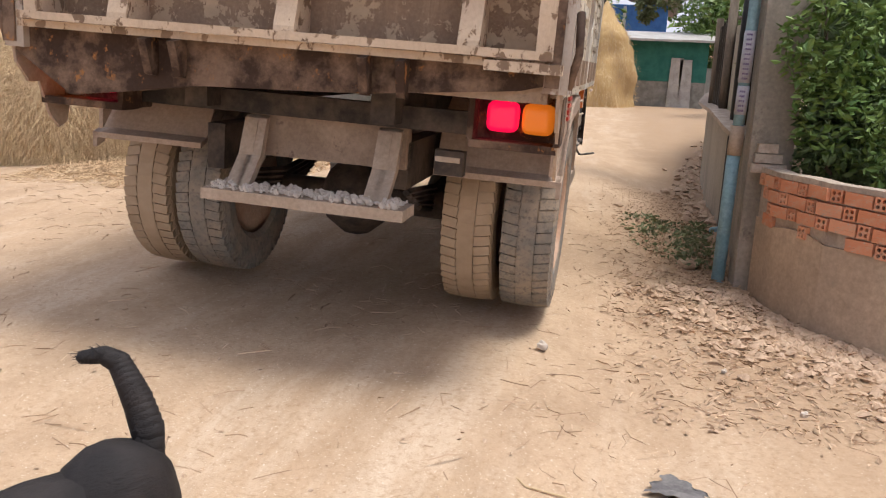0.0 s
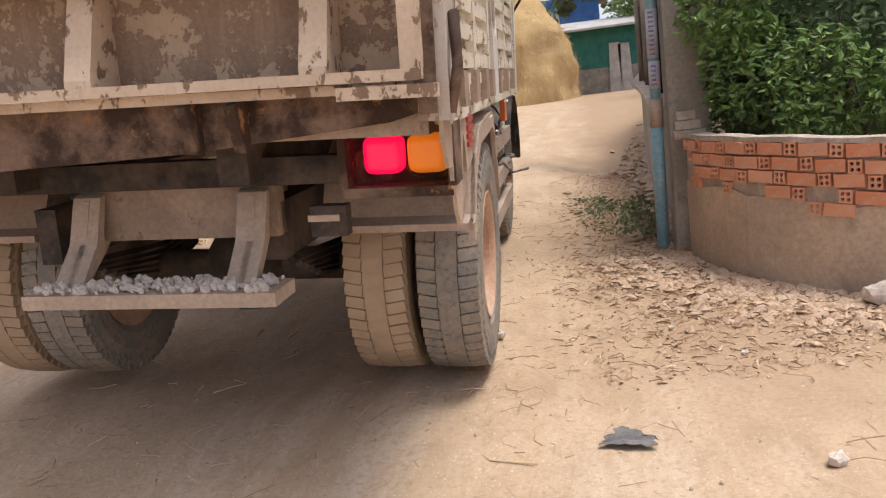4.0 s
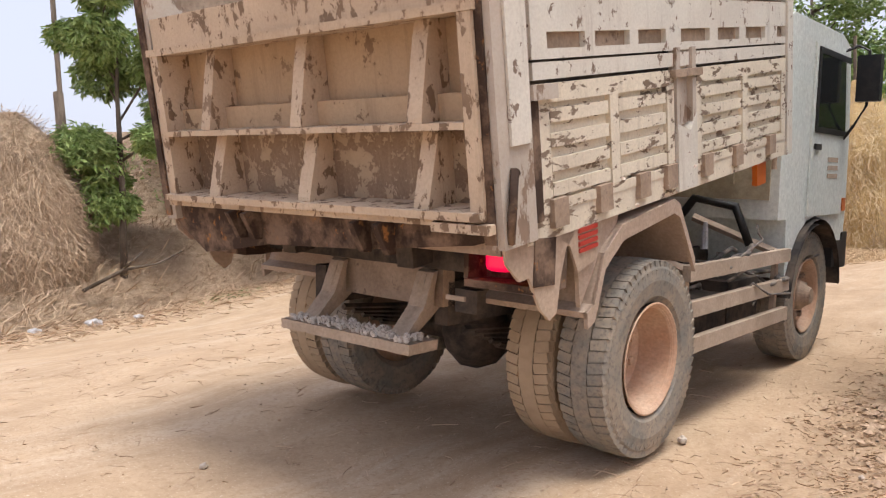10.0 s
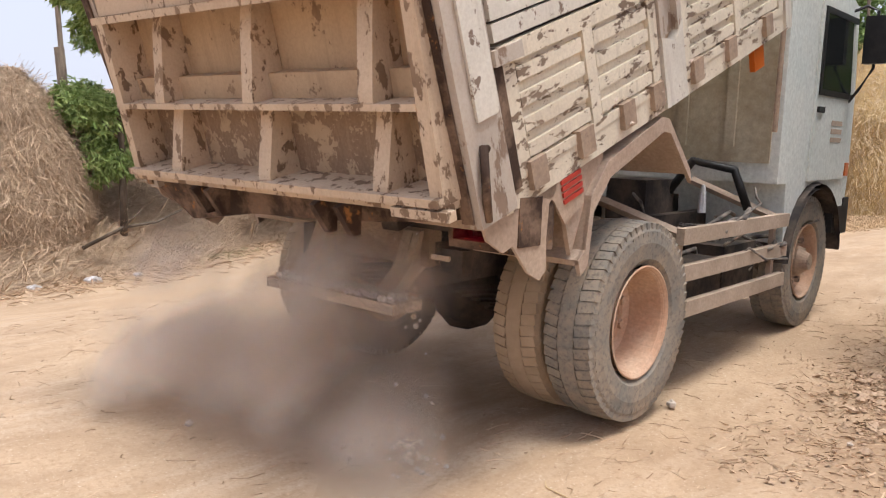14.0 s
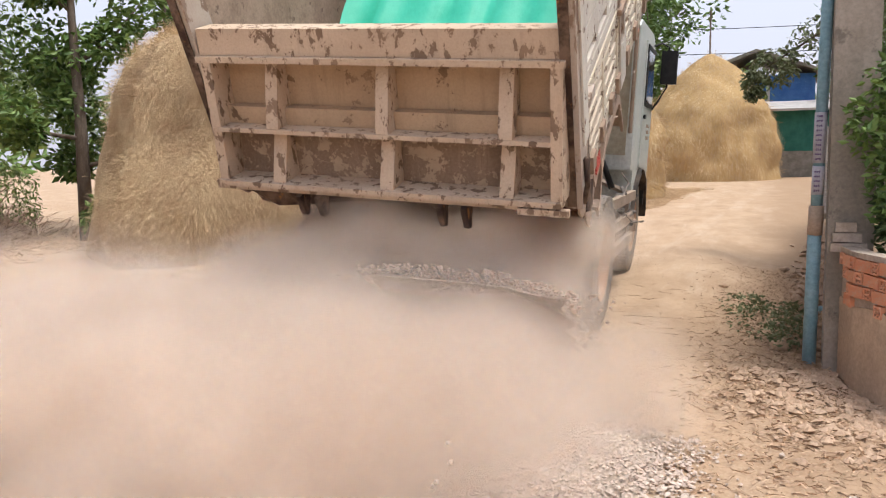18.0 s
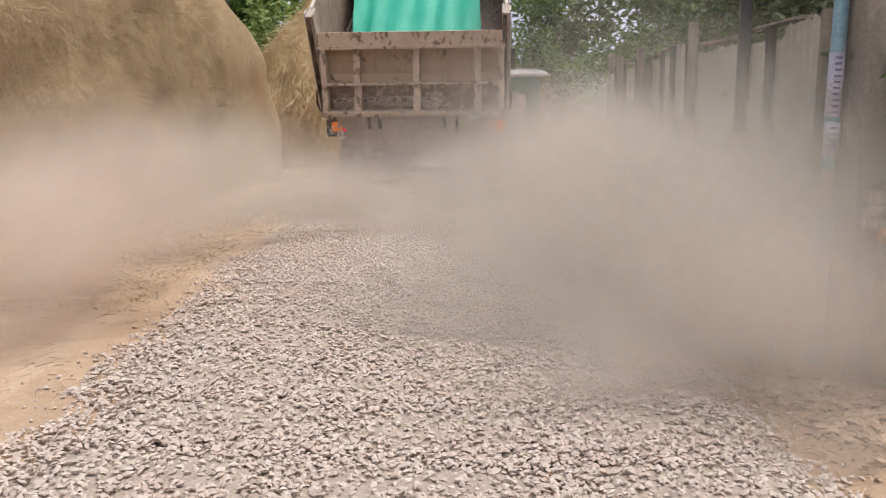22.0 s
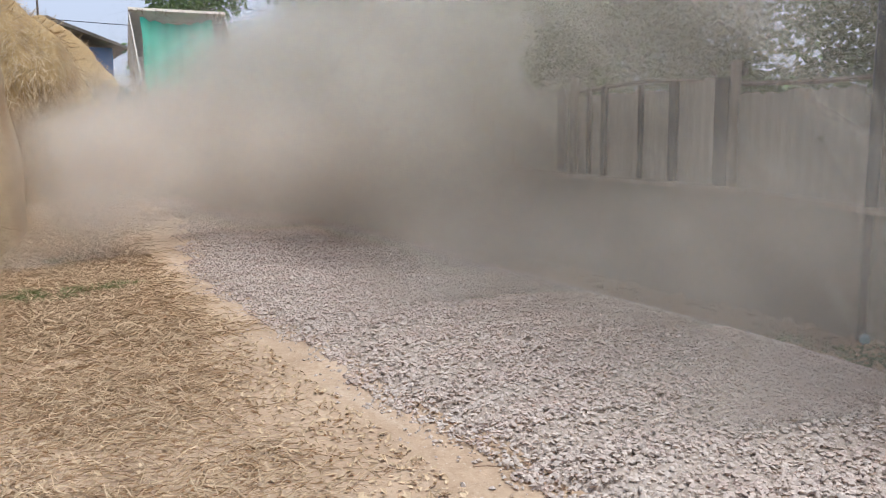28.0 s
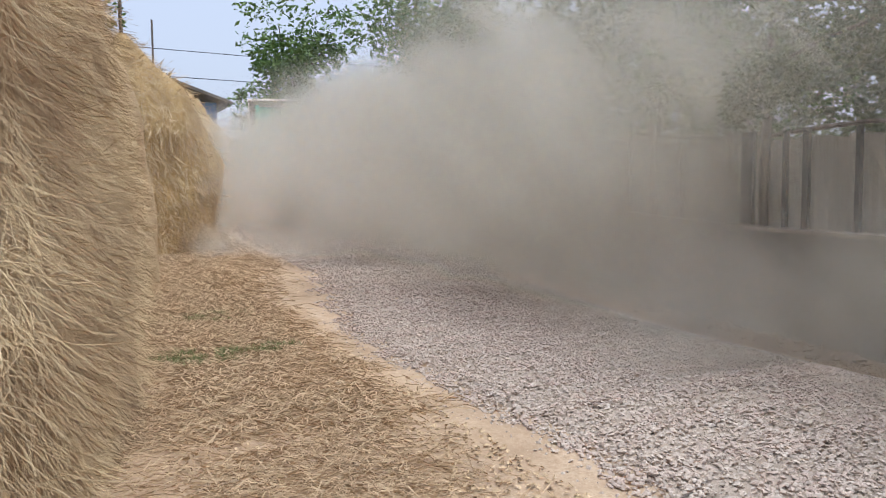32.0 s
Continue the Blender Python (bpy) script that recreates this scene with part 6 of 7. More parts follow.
# ---- dog ----
def build_dog():
    dog = thing("dog", "black dog seen from behind with its tail raised and curled", "dog")
    bm = bmesh.new()
    blob(bm, (-0.045, 0.14, 0.33), (0.105, 0.28, 0.115), 12, 0.1)
    part("body", bm, "fur", dog, smooth=True)
    bm = bmesh.new()
    blob(bm, (-0.045, -0.03, 0.34), (0.118, 0.14, 0.142), 12, 0.1)
    part("haunch", bm, "fur", dog, smooth=True)
    bm = bmesh.new()
    line = [Vector(p) for p in ((-0.055, -0.10, 0.38), (-0.038, -0.114, 0.48), (-0.007, -0.108, 0.54), (0.01, -0.098, 0.58), (0.041, -0.092, 0.62), (0.062, -0.068, 0.638), (0.092, -0.039, 0.632))]
    for i in range(25):
        j, u = divmod(i * 6 / 24, 1.0)
        p = line[int(j)].lerp(line[min(6, int(j) + 1)], u)
        r = 0.038 - 0.022 * (i / 24) ** 1.3
        blob(bm, p, (r, r, r), 8, 0.25)
    tail = part("tail", bm, "fur", dog, "bushy black tail", smooth=True)
    rng = random.Random(3)
    v, f = [], []
    path = [Vector(p) for p in ((-0.055, -0.10, 0.38), (-0.038, -0.114, 0.48), (-0.007, -0.108, 0.54), (0.01, -0.098, 0.58), (0.041, -0.092, 0.62), (0.062, -0.068, 0.638), (0.092, -0.039, 0.632))]
    for _ in range(900):
        i = rng.randrange(6)
        u = rng.random()
        p = path[i].lerp(path[i + 1], u)
        d = (path[i + 1] - path[i]).normalized()
        o = Vector((rng.gauss(0, 1), rng.gauss(0, 1), rng.gauss(0, 1))).normalized()
        q = p + o * (0.034 - 0.0034 * (i + u))
        e = q + (d * 0.9 + o * 0.35) * rng.uniform(0.012, 0.026)
        s = o.cross(d).normalized() * 0.0016
        k = len(v)
        v += [q - s, q + s, e]
        f += [(k, k + 1, k + 2)]
    tagged(part("tail_hair", raw_mesh("tail_hair", v, f, "fur"), "fur", tail), kind="stuff")
    bm = bmesh.new()
    blob(bm, (0.094, -0.036, 0.632), (0.011, 0.011, 0.011), 8)
    part("tail_tip", bm, "fur", tail)
    bm = bmesh.new()
    blob(bm, (0, 0.50, 0.36), (0.07, 0.11, 0.075), 8)
    blob(bm, (0, 0.61, 0.33), (0.035, 0.06, 0.035), 8)
    head = part("head", bm, "fur", dog, smooth=True)
    for s in (-1, 1):
        bm = bmesh.new()
        tube(bm, [(s * 0.05, 0.47, 0.41), (s * 0.07, 0.47, 0.47)], 0.028, 6, 0.004)
        part("ear", bm, "fur", head, smooth=True)
        for y, bend in ((-0.02, -0.03), (0.34, 0.0)):
            bm = bmesh.new()
            tube(bm, [(s * 0.06, y, 0.28), (s * 0.07, y + bend, 0.20), (s * 0.085, y - bend * 0.3, 0.10), (s * 0.085, y, 0.015)], 0.05, 8, 0.022)
            part("leg", bm, "fur", dog, smooth=True)
    return dog


DOG = build_dog()


# ---- small things on the ground ----
def build_clutter():
    rng = random.Random(90)
    rag = bmesh.new()
    vs = []
    n = 12
    for j in range(n + 1):
        for i in range(n + 1):
            u, v = i / n - 0.5, j / n - 0.5
            vs.append(rag.verts.new((0.17 * u + 0.03 * noise.noise(Vector((u * 5, v * 5, 1))), 0.10 * v * (1.2 - u) + 0.02 * noise.noise(Vector((u * 6, v * 4, 5))), 0.008 + 0.016 * abs(noise.noise(Vector((u * 5, v * 9, 0)))))))
    for j in range(n):
        for i in range(n):
            rag.faces.new((vs[j * (n + 1) + i], vs[j * (n + 1) + i + 1], vs[(j + 1) * (n + 1) + i + 1], vs[(j + 1) * (n + 1) + i]))
    solid("rag", rag, "rag", "crumpled dark grey cloth rag lying on the dirt", "rag", smooth=True, at=pose(1.62, -0.74, 0.002, 0, 0, -25))
    for x, y, s in ((2.22, -0.97, 0.032), (2.16, 0.07, 0.018), (1.075, 0.38, 0.03), (-0.6, -1.4, 0.022), (0.15, -2.2, 0.015), (1.9, 0.5, 0.015)):
        bm = bmesh.new()
        blob(bm, (0, 0, s * 0.6), (s, s * 0.8, s * 0.7), 8, 0.5)
        solid("stone", bm, "pebble", "small pale stone lying loose on the dirt", "stone", at=pose(x, y, ground_z(x, y), 0, 0, rng.uniform(0, 180)))
    bm = bmesh.new()
    tube(bm, [(1.02, -0.58, 0.012), (1.05, -0.74, 0.012), (1.14, -0.86, 0.012), (1.30, -0.90, 0.012)], 0.0035, 5)
    solid("twig", bm, "straw", "thin curved straw stalk on the ground", "twig")
    bm = bmesh.new()
    blob(bm, (0, 0, 0.04), (0.075, 0.055, 0.055), 8, 0.6)
    solid("stone", bm, "pebble", "pale lump of rubble by the brick wall", "stone", at=pose(2.90, 0.64, 0.03))
    for x, y, s in ((-8.35, 1.75, 0.13), (-8.5, 1.0, 0.1), (-8.3, 2.4, 0.08)):
        bm = bmesh.new()
        blob(bm, (0, 0, s * 0.4), (s, s * 0.8, s * 0.45), 8, 0.7)
        solid("plastic_bag", bm, "bag", "crumpled white plastic litter at the verge", "bag", at=pose(x, y, ground_z(x, y)))

    bottle = thing("plastic_bottle", "pale blue plastic bottle lying at the fence pole", "bottle", at=pose(2.2, 4.02, ground_z(2.2, 4.02) + 0.03, 25, 0, 30))
    bm = bmesh.new()
    lathe(bm, [(0.0, 0.0), (0.0, 0.03), (0.02, 0.034), (0.17, 0.034), (0.21, 0.016), (0.235, 0.014)], 12)
    part("body", bm, "pipe", bottle, smooth=True)
    bm = bmesh.new()
    lathe(bm, [(0.236, 0.0), (0.236, 0.016), (0.255, 0.016), (0.255, 0.0)], 12)
    part("cap", bm, "paper", bottle, "pale screw cap")

    def by_wall(r):
        s = r.uniform(0.0, 3.6)
        p, d = along(WALL, s)
        o = abs(r.gauss(0, 0.30)) + 0.02
        return p.x + d.y * o, p.y - d.x * o

    scatter("rubble", 4200, by_wall, lambda r: r.choice((0.010, 0.014, 0.018, 0.022, 0.03, 0.04)), "clod", "broken brown clods and rubble along the wall's foot", "rubble", 91)
    scatter("rubble", 900, lambda r: (1.3 + 0.8 * r.random() ** 0.5, r.uniform(-0.2, 5)), lambda r: r.choice((0.005, 0.008, 0.014)), "clod", "loose crumbs of earth at the road's edge", "rubble", 92, flat=0.4)

    def verge(r):
        if r.random() < 0.55:
            s = r.uniform(0.0, 3.6)
            p, d = along(WALL, s)
            o = abs(r.gauss(0, 0.42)) + 0.02
            return p.x + d.y * o, p.y - d.x * o
        return 2.2 - abs(r.gauss(0, 0.38)), r.uniform(1.2, 6.5)

    flakes("leaf_litter", 20000, verge, "litter", "dry leaf scraps and chaff trodden into the verge", "litter", 105, (0.004, 0.015))
    flakes("leaf_litter", 12000, lambda r: (-1.7 - 1.6 * r.random() ** 1.1, 2.8 + 9 * r.random()), "ground_straw", "trodden chaff between the haystack and the road", "litter", 107, (0.006, 0.022))
    flakes("leaf_litter", 2600, lambda r: (r.uniform(-3.5, 2.2), r.uniform(-3, 7)), "litter", "dry scraps scattered over the dirt road", "litter", 106, (0.003, 0.009))

    def by_fence(r):
        p, d = along(FENCE, r.uniform(0, 12))
        return p.x - abs(r.gauss(0, 0.2)) - 0.02, p.y

    scatter("rubble", 420, by_fence, lambda r: r.choice((0.015, 0.03, 0.05, 0.07)), "clod", "clods and stones along the foot of the fence", "rubble", 93)
    for x, y, s in ((2.05, 4.8, 0.10), (1.95, 6.6, 0.09), (1.4, 4.65, 0.07), (1.9, 2.6, 0.11), (2.15, 5.6, 0.08)):
        bm = bmesh.new()
        s *= 0.6
        blob(bm, (0, 0, s * 0.5), (s * 1.2, s, s * 0.6), 8, 0.5)
        solid("stone", bm, "clod", "pale stone block at the road's edge", "stone", at=pose(x, y, ground_z(x, y), 0, 0, 40 * x))
    scatter("pebbles", 700, lambda r: (r.uniform(-3, 2.2), r.uniform(-3, 6)), lambda r: r.choice((0.004, 0.006, 0.009, 0.012)), "clod", "tiny pebbles strewn over the dirt road", "pebbles", 94)

    def lying(x0, x1, y0, y1, dens=None):
        def f(r):
            while True:
                x, y = r.uniform(x0, x1), r.uniform(y0, y1)
                if dens is None or r.random() < dens(x, y):
                    break
            a = r.uniform(0, 6.28)
            return (x, y, ground_z(x, y) + 0.012), (math.cos(a), math.sin(a), r.uniform(-0.03, 0.06))
        return f

    def road_x(y):
        for (_, x0, y0), (_, x1, y1) in zip(TRUCK_PATH[8:], TRUCK_PATH[9:]):
            if y <= y1:
                return x0 + (x1 - x0) * max(0.0, (y - y0) / (y1 - y0))
        return TRUCK_PATH[-1][1]

    strands("straw_litter", 44000, lying(-3.0, 2.2, 6, 26, lambda x, y: smooth_step(max(0.0, road_x(y)) - 1.5, max(0.0, road_x(y)) - 2.2, x) * smooth_step(26, 18, y) * (0.4 + 0.6 * (noise.noise(Vector((x * 1.1, y * 1.1, 2))) > -0.1))), "ground_straw", "dry straw strewn along the road past the haystack", "straw", 108, (0.08, 0.26), 0.0026, up=0.04)
    strands("straw_litter", 64000, lying(-4.2, -1.1, 2.6, 14, lambda x, y: smooth_step(-1.75 + 0.25 * noise.noise(Vector((x, y * 1.5, 6))), -2.5, x) * smooth_step(2.6, 4.4, y) * (0.3 + 0.7 * (noise.noise(Vector((x * 1.3, y * 1.3, 0))) > -0.1))), "ground_straw", "dry straw strewn thickly beside the haystack", "straw", 96, (0.05, 0.18), 0.0017, up=0.05)
    strands("straw_litter", 2000, lying(-4.5, 2.6, -3.2, 4, lambda x, y: 0.3 + 0.7 * (noise.noise(Vector((x, y, 4))) > 0.15)), "litter", "thin dry stalks scattered on the road", "straw", 97, (0.03, 0.15), 0.0018, up=0.02)
    strands("straw_litter", 3600, lying(1.2, 3.0, -0.2, 4.5, lambda x, y: smooth_step(1.2, 1.7, x)), "litter", "dry twigs and leaves along the verge", "straw", 98, (0.02, 0.08), 0.0028, up=0.08)
    strands("straw_litter", 2200, lying(-9.0, -6.8, -3, 6, lambda x, y: smooth_step(-6.8, -8.4, x)), "brush", "dry stalks at the foot of the brush heap", "straw", 99, (0.1, 0.3), 0.005, up=0.1)
    for cx, cy, rx, ry, n, seed in ((-2.8, 8.15, 0.46, 0.34, 2600, 101), (-2.45, 10.0, 0.45, 0.35, 1100, 102), (-8.3, 4.0, 0.5, 0.7, 900, 103), (-2.2, 8.3, 0.3, 0.2, 500, 104)):
        r2 = random.Random(seed)
        v, f = [], []
        for _ in range(n):
            a, q = r2.uniform(0, 6.28), math.sqrt(r2.random()) * r2.uniform(0.5, 1)
            x, y = cx + math.cos(a) * q * rx, cy + math.sin(a) * q * ry
            if noise.noise(Vector((x * 6, y * 6, seed))) < -0.05:
                continue
            z = ground_z(x, y)
            h = r2.uniform(0.02, 0.07)
            dx, dy, w = r2.uniform(-0.06, 0.06), r2.uniform(-0.06, 0.06), r2.uniform(0.003, 0.006)
            k = len(v)
            v += [(x - w, y, z), (x + w, y, z), (x + dx, y + dy, z + h)]
            f.append((k, k + 1, k + 2))
        solid("grass_tuft", raw_mesh("grass_tuft", v, f, "grass"), "grass", "small patch of short green grass beside the straw", "grass", kind="stuff")


build_clutter()


# ---- dust: puffs of thin curved veils that rise, drift and settle ----
scene.cycles.transparent_max_bounces = 160
scene.cycles.max_bounces, scene.cycles.diffuse_bounces, scene.cycles.transmission_bounces = 14, 10, 10


def dust_material(name, peak, colour):
    m = bpy.data.materials.new(name)
    m.use_nodes = True
    t = m.node_tree
    t.nodes.clear()
    out = t.nodes.new("ShaderNodeOutputMaterial")
    mix = t.nodes.new("ShaderNodeMixShader")
    clear = t.nodes.new("ShaderNodeBsdfTransparent")
    body = t.nodes.new("ShaderNodeMixShader")
    body.inputs[0].default_value = 0.5
    a, b = t.nodes.new("ShaderNodeBsdfDiffuse"), t.nodes.new("ShaderNodeBsdfTranslucent")
    a.inputs[0].default_value = b.inputs[0].default_value = (*colour, 1)
    t.links.new(a.outputs[0], body.inputs[1])
    t.links.new(b.outputs[0], body.inputs[2])
    tc = t.nodes.new("ShaderNodeTexCoord")
    # soft round fading from the middle of each veil
    off = t.nodes.new("ShaderNodeVectorMath")
    off.operation = "SUBTRACT"
    off.inputs[1].default_value = (0.5, 0.5, 0)
    t.links.new(tc.outputs["UV"], off.inputs[0])
    ln = t.nodes.new("ShaderNodeVectorMath")
    ln.operation = "LENGTH"
    t.links.new(off.outputs[0], ln.inputs[0])
    fade = t.nodes.new("ShaderNodeMapRange")
    fade.interpolation_type = "SMOOTHERSTEP"
    fade.inputs[1].default_value, fade.inputs[2].default_value = 0.5, 0.0
    fade.inputs[3].default_value, fade.inputs[4].default_value = 0.0, 1.0
    t.links.new(ln.outputs["Value"], fade.inputs[0])
    ns = t.nodes.new("ShaderNodeTexNoise")
    ns.noise_dimensions = "4D"
    ns.inputs["Scale"].default_value, ns.inputs["Detail"].default_value, ns.inputs["Roughness"].default_value = 1.1, 2, 0.45
    t.links.new(tc.outputs["Object"], ns.inputs["Vector"])
    info = t.nodes.new("ShaderNodeObjectInfo")
    mul = t.nodes.new("ShaderNodeMath")
    mul.operation = "MULTIPLY"
    mul.inputs[1].default_value = 40
    t.links.new(info.outputs["Random"], mul.inputs[0])
    t.links.new(mul.outputs[0], ns.inputs["W"])
    curl = t.nodes.new("ShaderNodeMapRange")
    curl.inputs[1].default_value, curl.inputs[2].default_value = 0.30, 0.70
    curl.inputs[3].default_value, curl.inputs[4].default_value = 0.35, 1.0
    t.links.new(ns.outputs[0], curl.inputs[0])
    alpha = t.nodes.new("ShaderNodeMath")
    alpha.operation = "MULTIPLY"
    t.links.new(fade.outputs[0], alpha.inputs[0])
    t.links.new(curl.outputs[0], alpha.inputs[1])
    dens = t.nodes.new("ShaderNodeMath")
    dens.operation = "MULTIPLY"
    dens.inputs[1].default_value = peak
    t.links.new(alpha.outputs[0], dens.inputs[0])
    t.links.new(dens.outputs[0], mix.inputs[0])
    t.links.new(clear.outputs[0], mix.inputs[1])
    t.links.new(body.outputs[0], mix.inputs[2])
    t.links.new(mix.outputs[0], out.inputs[0])
    MAT[name] = m


dust_material("dense_dust", 0.27, (0.77, 0.66, 0.555))
dust_material("grey_dust", 0.26, (0.78, 0.70, 0.60))
dust_material("thin_dust", 0.26, (0.68, 0.635, 0.55))
dust_material("wide_dust", 0.22, (0.72, 0.67, 0.585))


def puff_mesh(seed, mat, veils=5):
    """A puff of unit size: bulged round veils, turned every way."""
    rng = random.Random(seed)
    verts, faces, uvs = [], [], []
    n = 6
    for _ in range(veils):
        c = Vector((rng.gauss(0, 0.3), rng.gauss(0, 0.3), rng.gauss(0, 0.2)))
        r = rng.uniform(0.65, 1.0)
        e = Euler((math.radians(rng.uniform(48, 68)), rng.uniform(-0.35, 0.35), rng.uniform(-0.5, 0.5))).to_matrix()
        bulge = rng.uniform(-0.12, 0.12)
        base = len(verts)
        for j in range(n + 1):
            for i in range(n + 1):
                u, v = i / n, j / n
                x, y = 2 * u - 1, 2 * v - 1
                z = bulge * (1 - x * x - y * y) + 0.05 * noise.noise(Vector((x * 2, y * 2, seed * 1.7 + base)))
                verts.append(tuple(c + e @ Vector((x * r, y * r, z * r))))
                uvs.append((u, v))
        for j in range(n):
            for i in range(n):
                faces.append((base + j * (n + 1) + i, base + j * (n + 1) + i + 1, base + (j + 1) * (n + 1) + i + 1, base + (j + 1) * (n + 1) + i))
    me = raw_mesh("dust_puff", verts, faces, mat, True)
    layer = me.uv_layers.new(name="UVMap")
    for loop in me.loops:
        layer.data[loop.index].uv = uvs[loop.vertex_index]
    return me


PUFFS = []


def build_dust():
    rng = random.Random(303)
    dense = [puff_mesh(400 + k, "dense_dust", 8) for k in range(5)]
    grey = [puff_mesh(450 + k, "grey_dust") for k in range(5)]
    thin = [puff_mesh(500 + k, "thin_dust", 5) for k in range(5)]
    wide = [puff_mesh(550 + k, "wide_dust", 3) for k in range(4)]

    def puff(size, kind, rows):
        """rows: time, place; before the first the dust still lies in the ground."""
        ob = tagged(new("dust_puff", rng.choice((thin, dense, grey, wide)[kind])), "drifting puff of pale tan dust behind the truck", "dust", "dust cloud", "stuff")
        ob.scale = (size, size, size * rng.uniform(0.7, 0.95))
        PUFFS.append((ob, rows, rng.uniform(-15, 15)))

    U = rng.uniform
    # dust that pours out under the tailgate
    for k in range(34):
        t = 12.5 + 0.095 * k
        broad = smooth_step(12.8, 14.6, t)
        x, y = -0.55 + U(-0.5, 0.5) + broad * U(-0.45, 0.85), -1.2 + U(-0.2, 0.2)
        dx = U(-0.9, 0.1)
        z = 0.25 + 0.35 * broad * rng.random()
        puff(U(0.26, 0.38) + 0.14 * broad, 1, [(t, (x, y, -1.2)), (t + 0.45, (x, y, z + 0.1)), (t + 1.5, (x + dx * 0.4, y - 0.2, z + 0.05)), (t + 3.2, (x + dx, y + U(-0.5, 0.4), z + 0.1)), (19.0, (x + dx * 2, y + U(0.2, 1), 0.2)), (20.2, (x + dx * 2.5, y + 0.8, -1.2))])
    # the curtain of dust and fines that falls from the whole tailgate
    for k in range(48):
        t = 13.35 + 0.04 * k
        x, y = -1.05 + 1.8 * ((k * 0.618) % 1.0), -1.15 + U(-0.12, 0.12)
        z = (0.82, 0.52, 0.22)[k % 3] + U(-0.08, 0.08)
        puff(U(0.34, 0.46), 1, [(t - 0.3, (x, y, -1.0)), (t + 0.4, (x, y, z)), (15.8, (x - 0.05, y, z + 0.05)), (17.3, (x, y + 1.5, z + 0.1)), (18.2, (x + 0.1, y + 2.5 + U(-0.3, 0.3), z + 0.1)), (19.2, (x, y + 3.6 + U(-0.6, 0.3), z + 0.1)), (20.4, (x + U(-0.5, 0.3), y + 4.4 + U(-0.8, 0.5), z)), (22, (x, y + 5, -1.6))])
    # the thick cloud in front of the eye as the truck pulls away
    for k in range(56):
        t = 14.2 + 0.068 * k
        far = max(0, t - 15.9)
        x, y = U(-2.7, 0.7 + 0.3 * min(far, 1.5)), U(-1.5, 0.0) + far * 0.8
        z = U(0.1, 0.5)
        puff(U(0.5, 0.8), 1, [(t, (x, y, -1.5)), (t + 0.7, (x, y, z)), (18.0 + U(0, 0.4), (x + U(-0.4, 0.2), y + U(0, 0.6), z + 0.1)), (19.2, (x + U(-0.7, 0.2), y + U(0.6, 1.8), z)), (20.6 + U(0, 0.6), (x + U(-1.5, 0.2), y + U(1.2, 2.6), -1.6))])
    # what rolls over the near edge of the new stone
    for k in range(18):
        t = 16.3 + 0.08 * k
        x, y, z = U(0.0, 1.2), U(-1.5, 0.8), U(0.05, 0.35)
        puff(U(0.45, 0.65), 1, [(t, (x, y, -1.5)), (t + 0.8, (x, y, z)), (18.6 + U(0, 0.4), (x + U(-0.1, 0.3), y + U(0.2, 0.7), z)), (20.2, (x + U(0, 0.4), y + U(1, 2), -1.6))])
    # clouds that boil up behind the tail and roll to both sides of the road
    for k in range(104):
        t = 17.2 + 0.13 * k
        tx, ty = table(TRUCK_PATH, min(t, 31.5))
        late = smooth_step(18.8, 22, t)
        side = (-1, 1, 0, -1, 1)[k % 5]
        x, y = tx + U(-0.8, 0.8), ty - 1.9 + U(-0.6, 0.1)
        z = ground_z(x, y) + U(0.1, 0.3)
        size = U(0.5, 0.75) + 0.3 * late
        rows = [(t - 0.4, (x, y, -2.4)), (t + 0.4, (x, y, z))]
        if side == 0:
            size *= 0.8
            rows += [(t + 1.2, (x, y + 0.5, z)), (t + 2.2, (x + U(-0.3, 0.3), y + U(0.9, 1.6), z + 0.05)), (t + 3.4 + late, (x, y + 2.2, -2.4))]
        elif side < 0:
            o, z2 = U(1.1, 2.0) + 0.3 * late, z + U(0.1, 0.4) + late * U(0.1, 0.8)
            rows += [(t + 1.5, (tx - o, y + U(0.0, 0.6), z2)), (t + 2.8, (tx - o * 1.15, y + U(0.5, 1.4), z2 + 0.2)), (t + 3.8 + 1.5 * late, (tx - o * 1.2, y + U(1.2, 2.2), z2)), (t + 5.2 + 2 * late, (tx - o * 1.2, y + 2.6, -2.8))]
        else:
            o, z2 = U(1.2, 2.0), z + U(0.1, 0.4) + late * U(0.2, 0.7)
            rows += [(t + 1.5, (tx + o * 0.9, y + U(-0.2, 0.5), z2)), (t + 2.8, (tx + o, y + U(0.2, 1.0), z2 + 0.1)), (t + 4.2, (tx + o * 1.05, y + 1.4, z2 - 0.4)), (t + 5.4, (tx + o * 1.1, y + 1.6, -2.8))]
        puff(size * 1.2, 1 if t < 20.0 and (side <= 0 or k % 2) else 2, rows)
    # dust and fines that keep falling from the moving tail
    for k in range(22):
        ox, oz, oy = -0.95 + 1.9 * ((k * 0.618) % 1.0), U(0.2, 0.78), U(-0.15, 0.1)
        marks = []
        for i in range(13):
            t = 16.9 + 0.75 * i
            tx, ty = table(TRUCK_PATH, t)
            marks.append((t, (tx + ox + U(-0.08, 0.08), ty - 1.25 + oy, ground_z(tx, ty) + oz + U(-0.08, 0.08))))
        t, p = marks[-1]
        puff(U(0.36, 0.5), 1, [(16.0, (ox, -1.0, -1.4))] + marks + [(t + 1.5, (p[0], p[1] + 1, -2.5))])
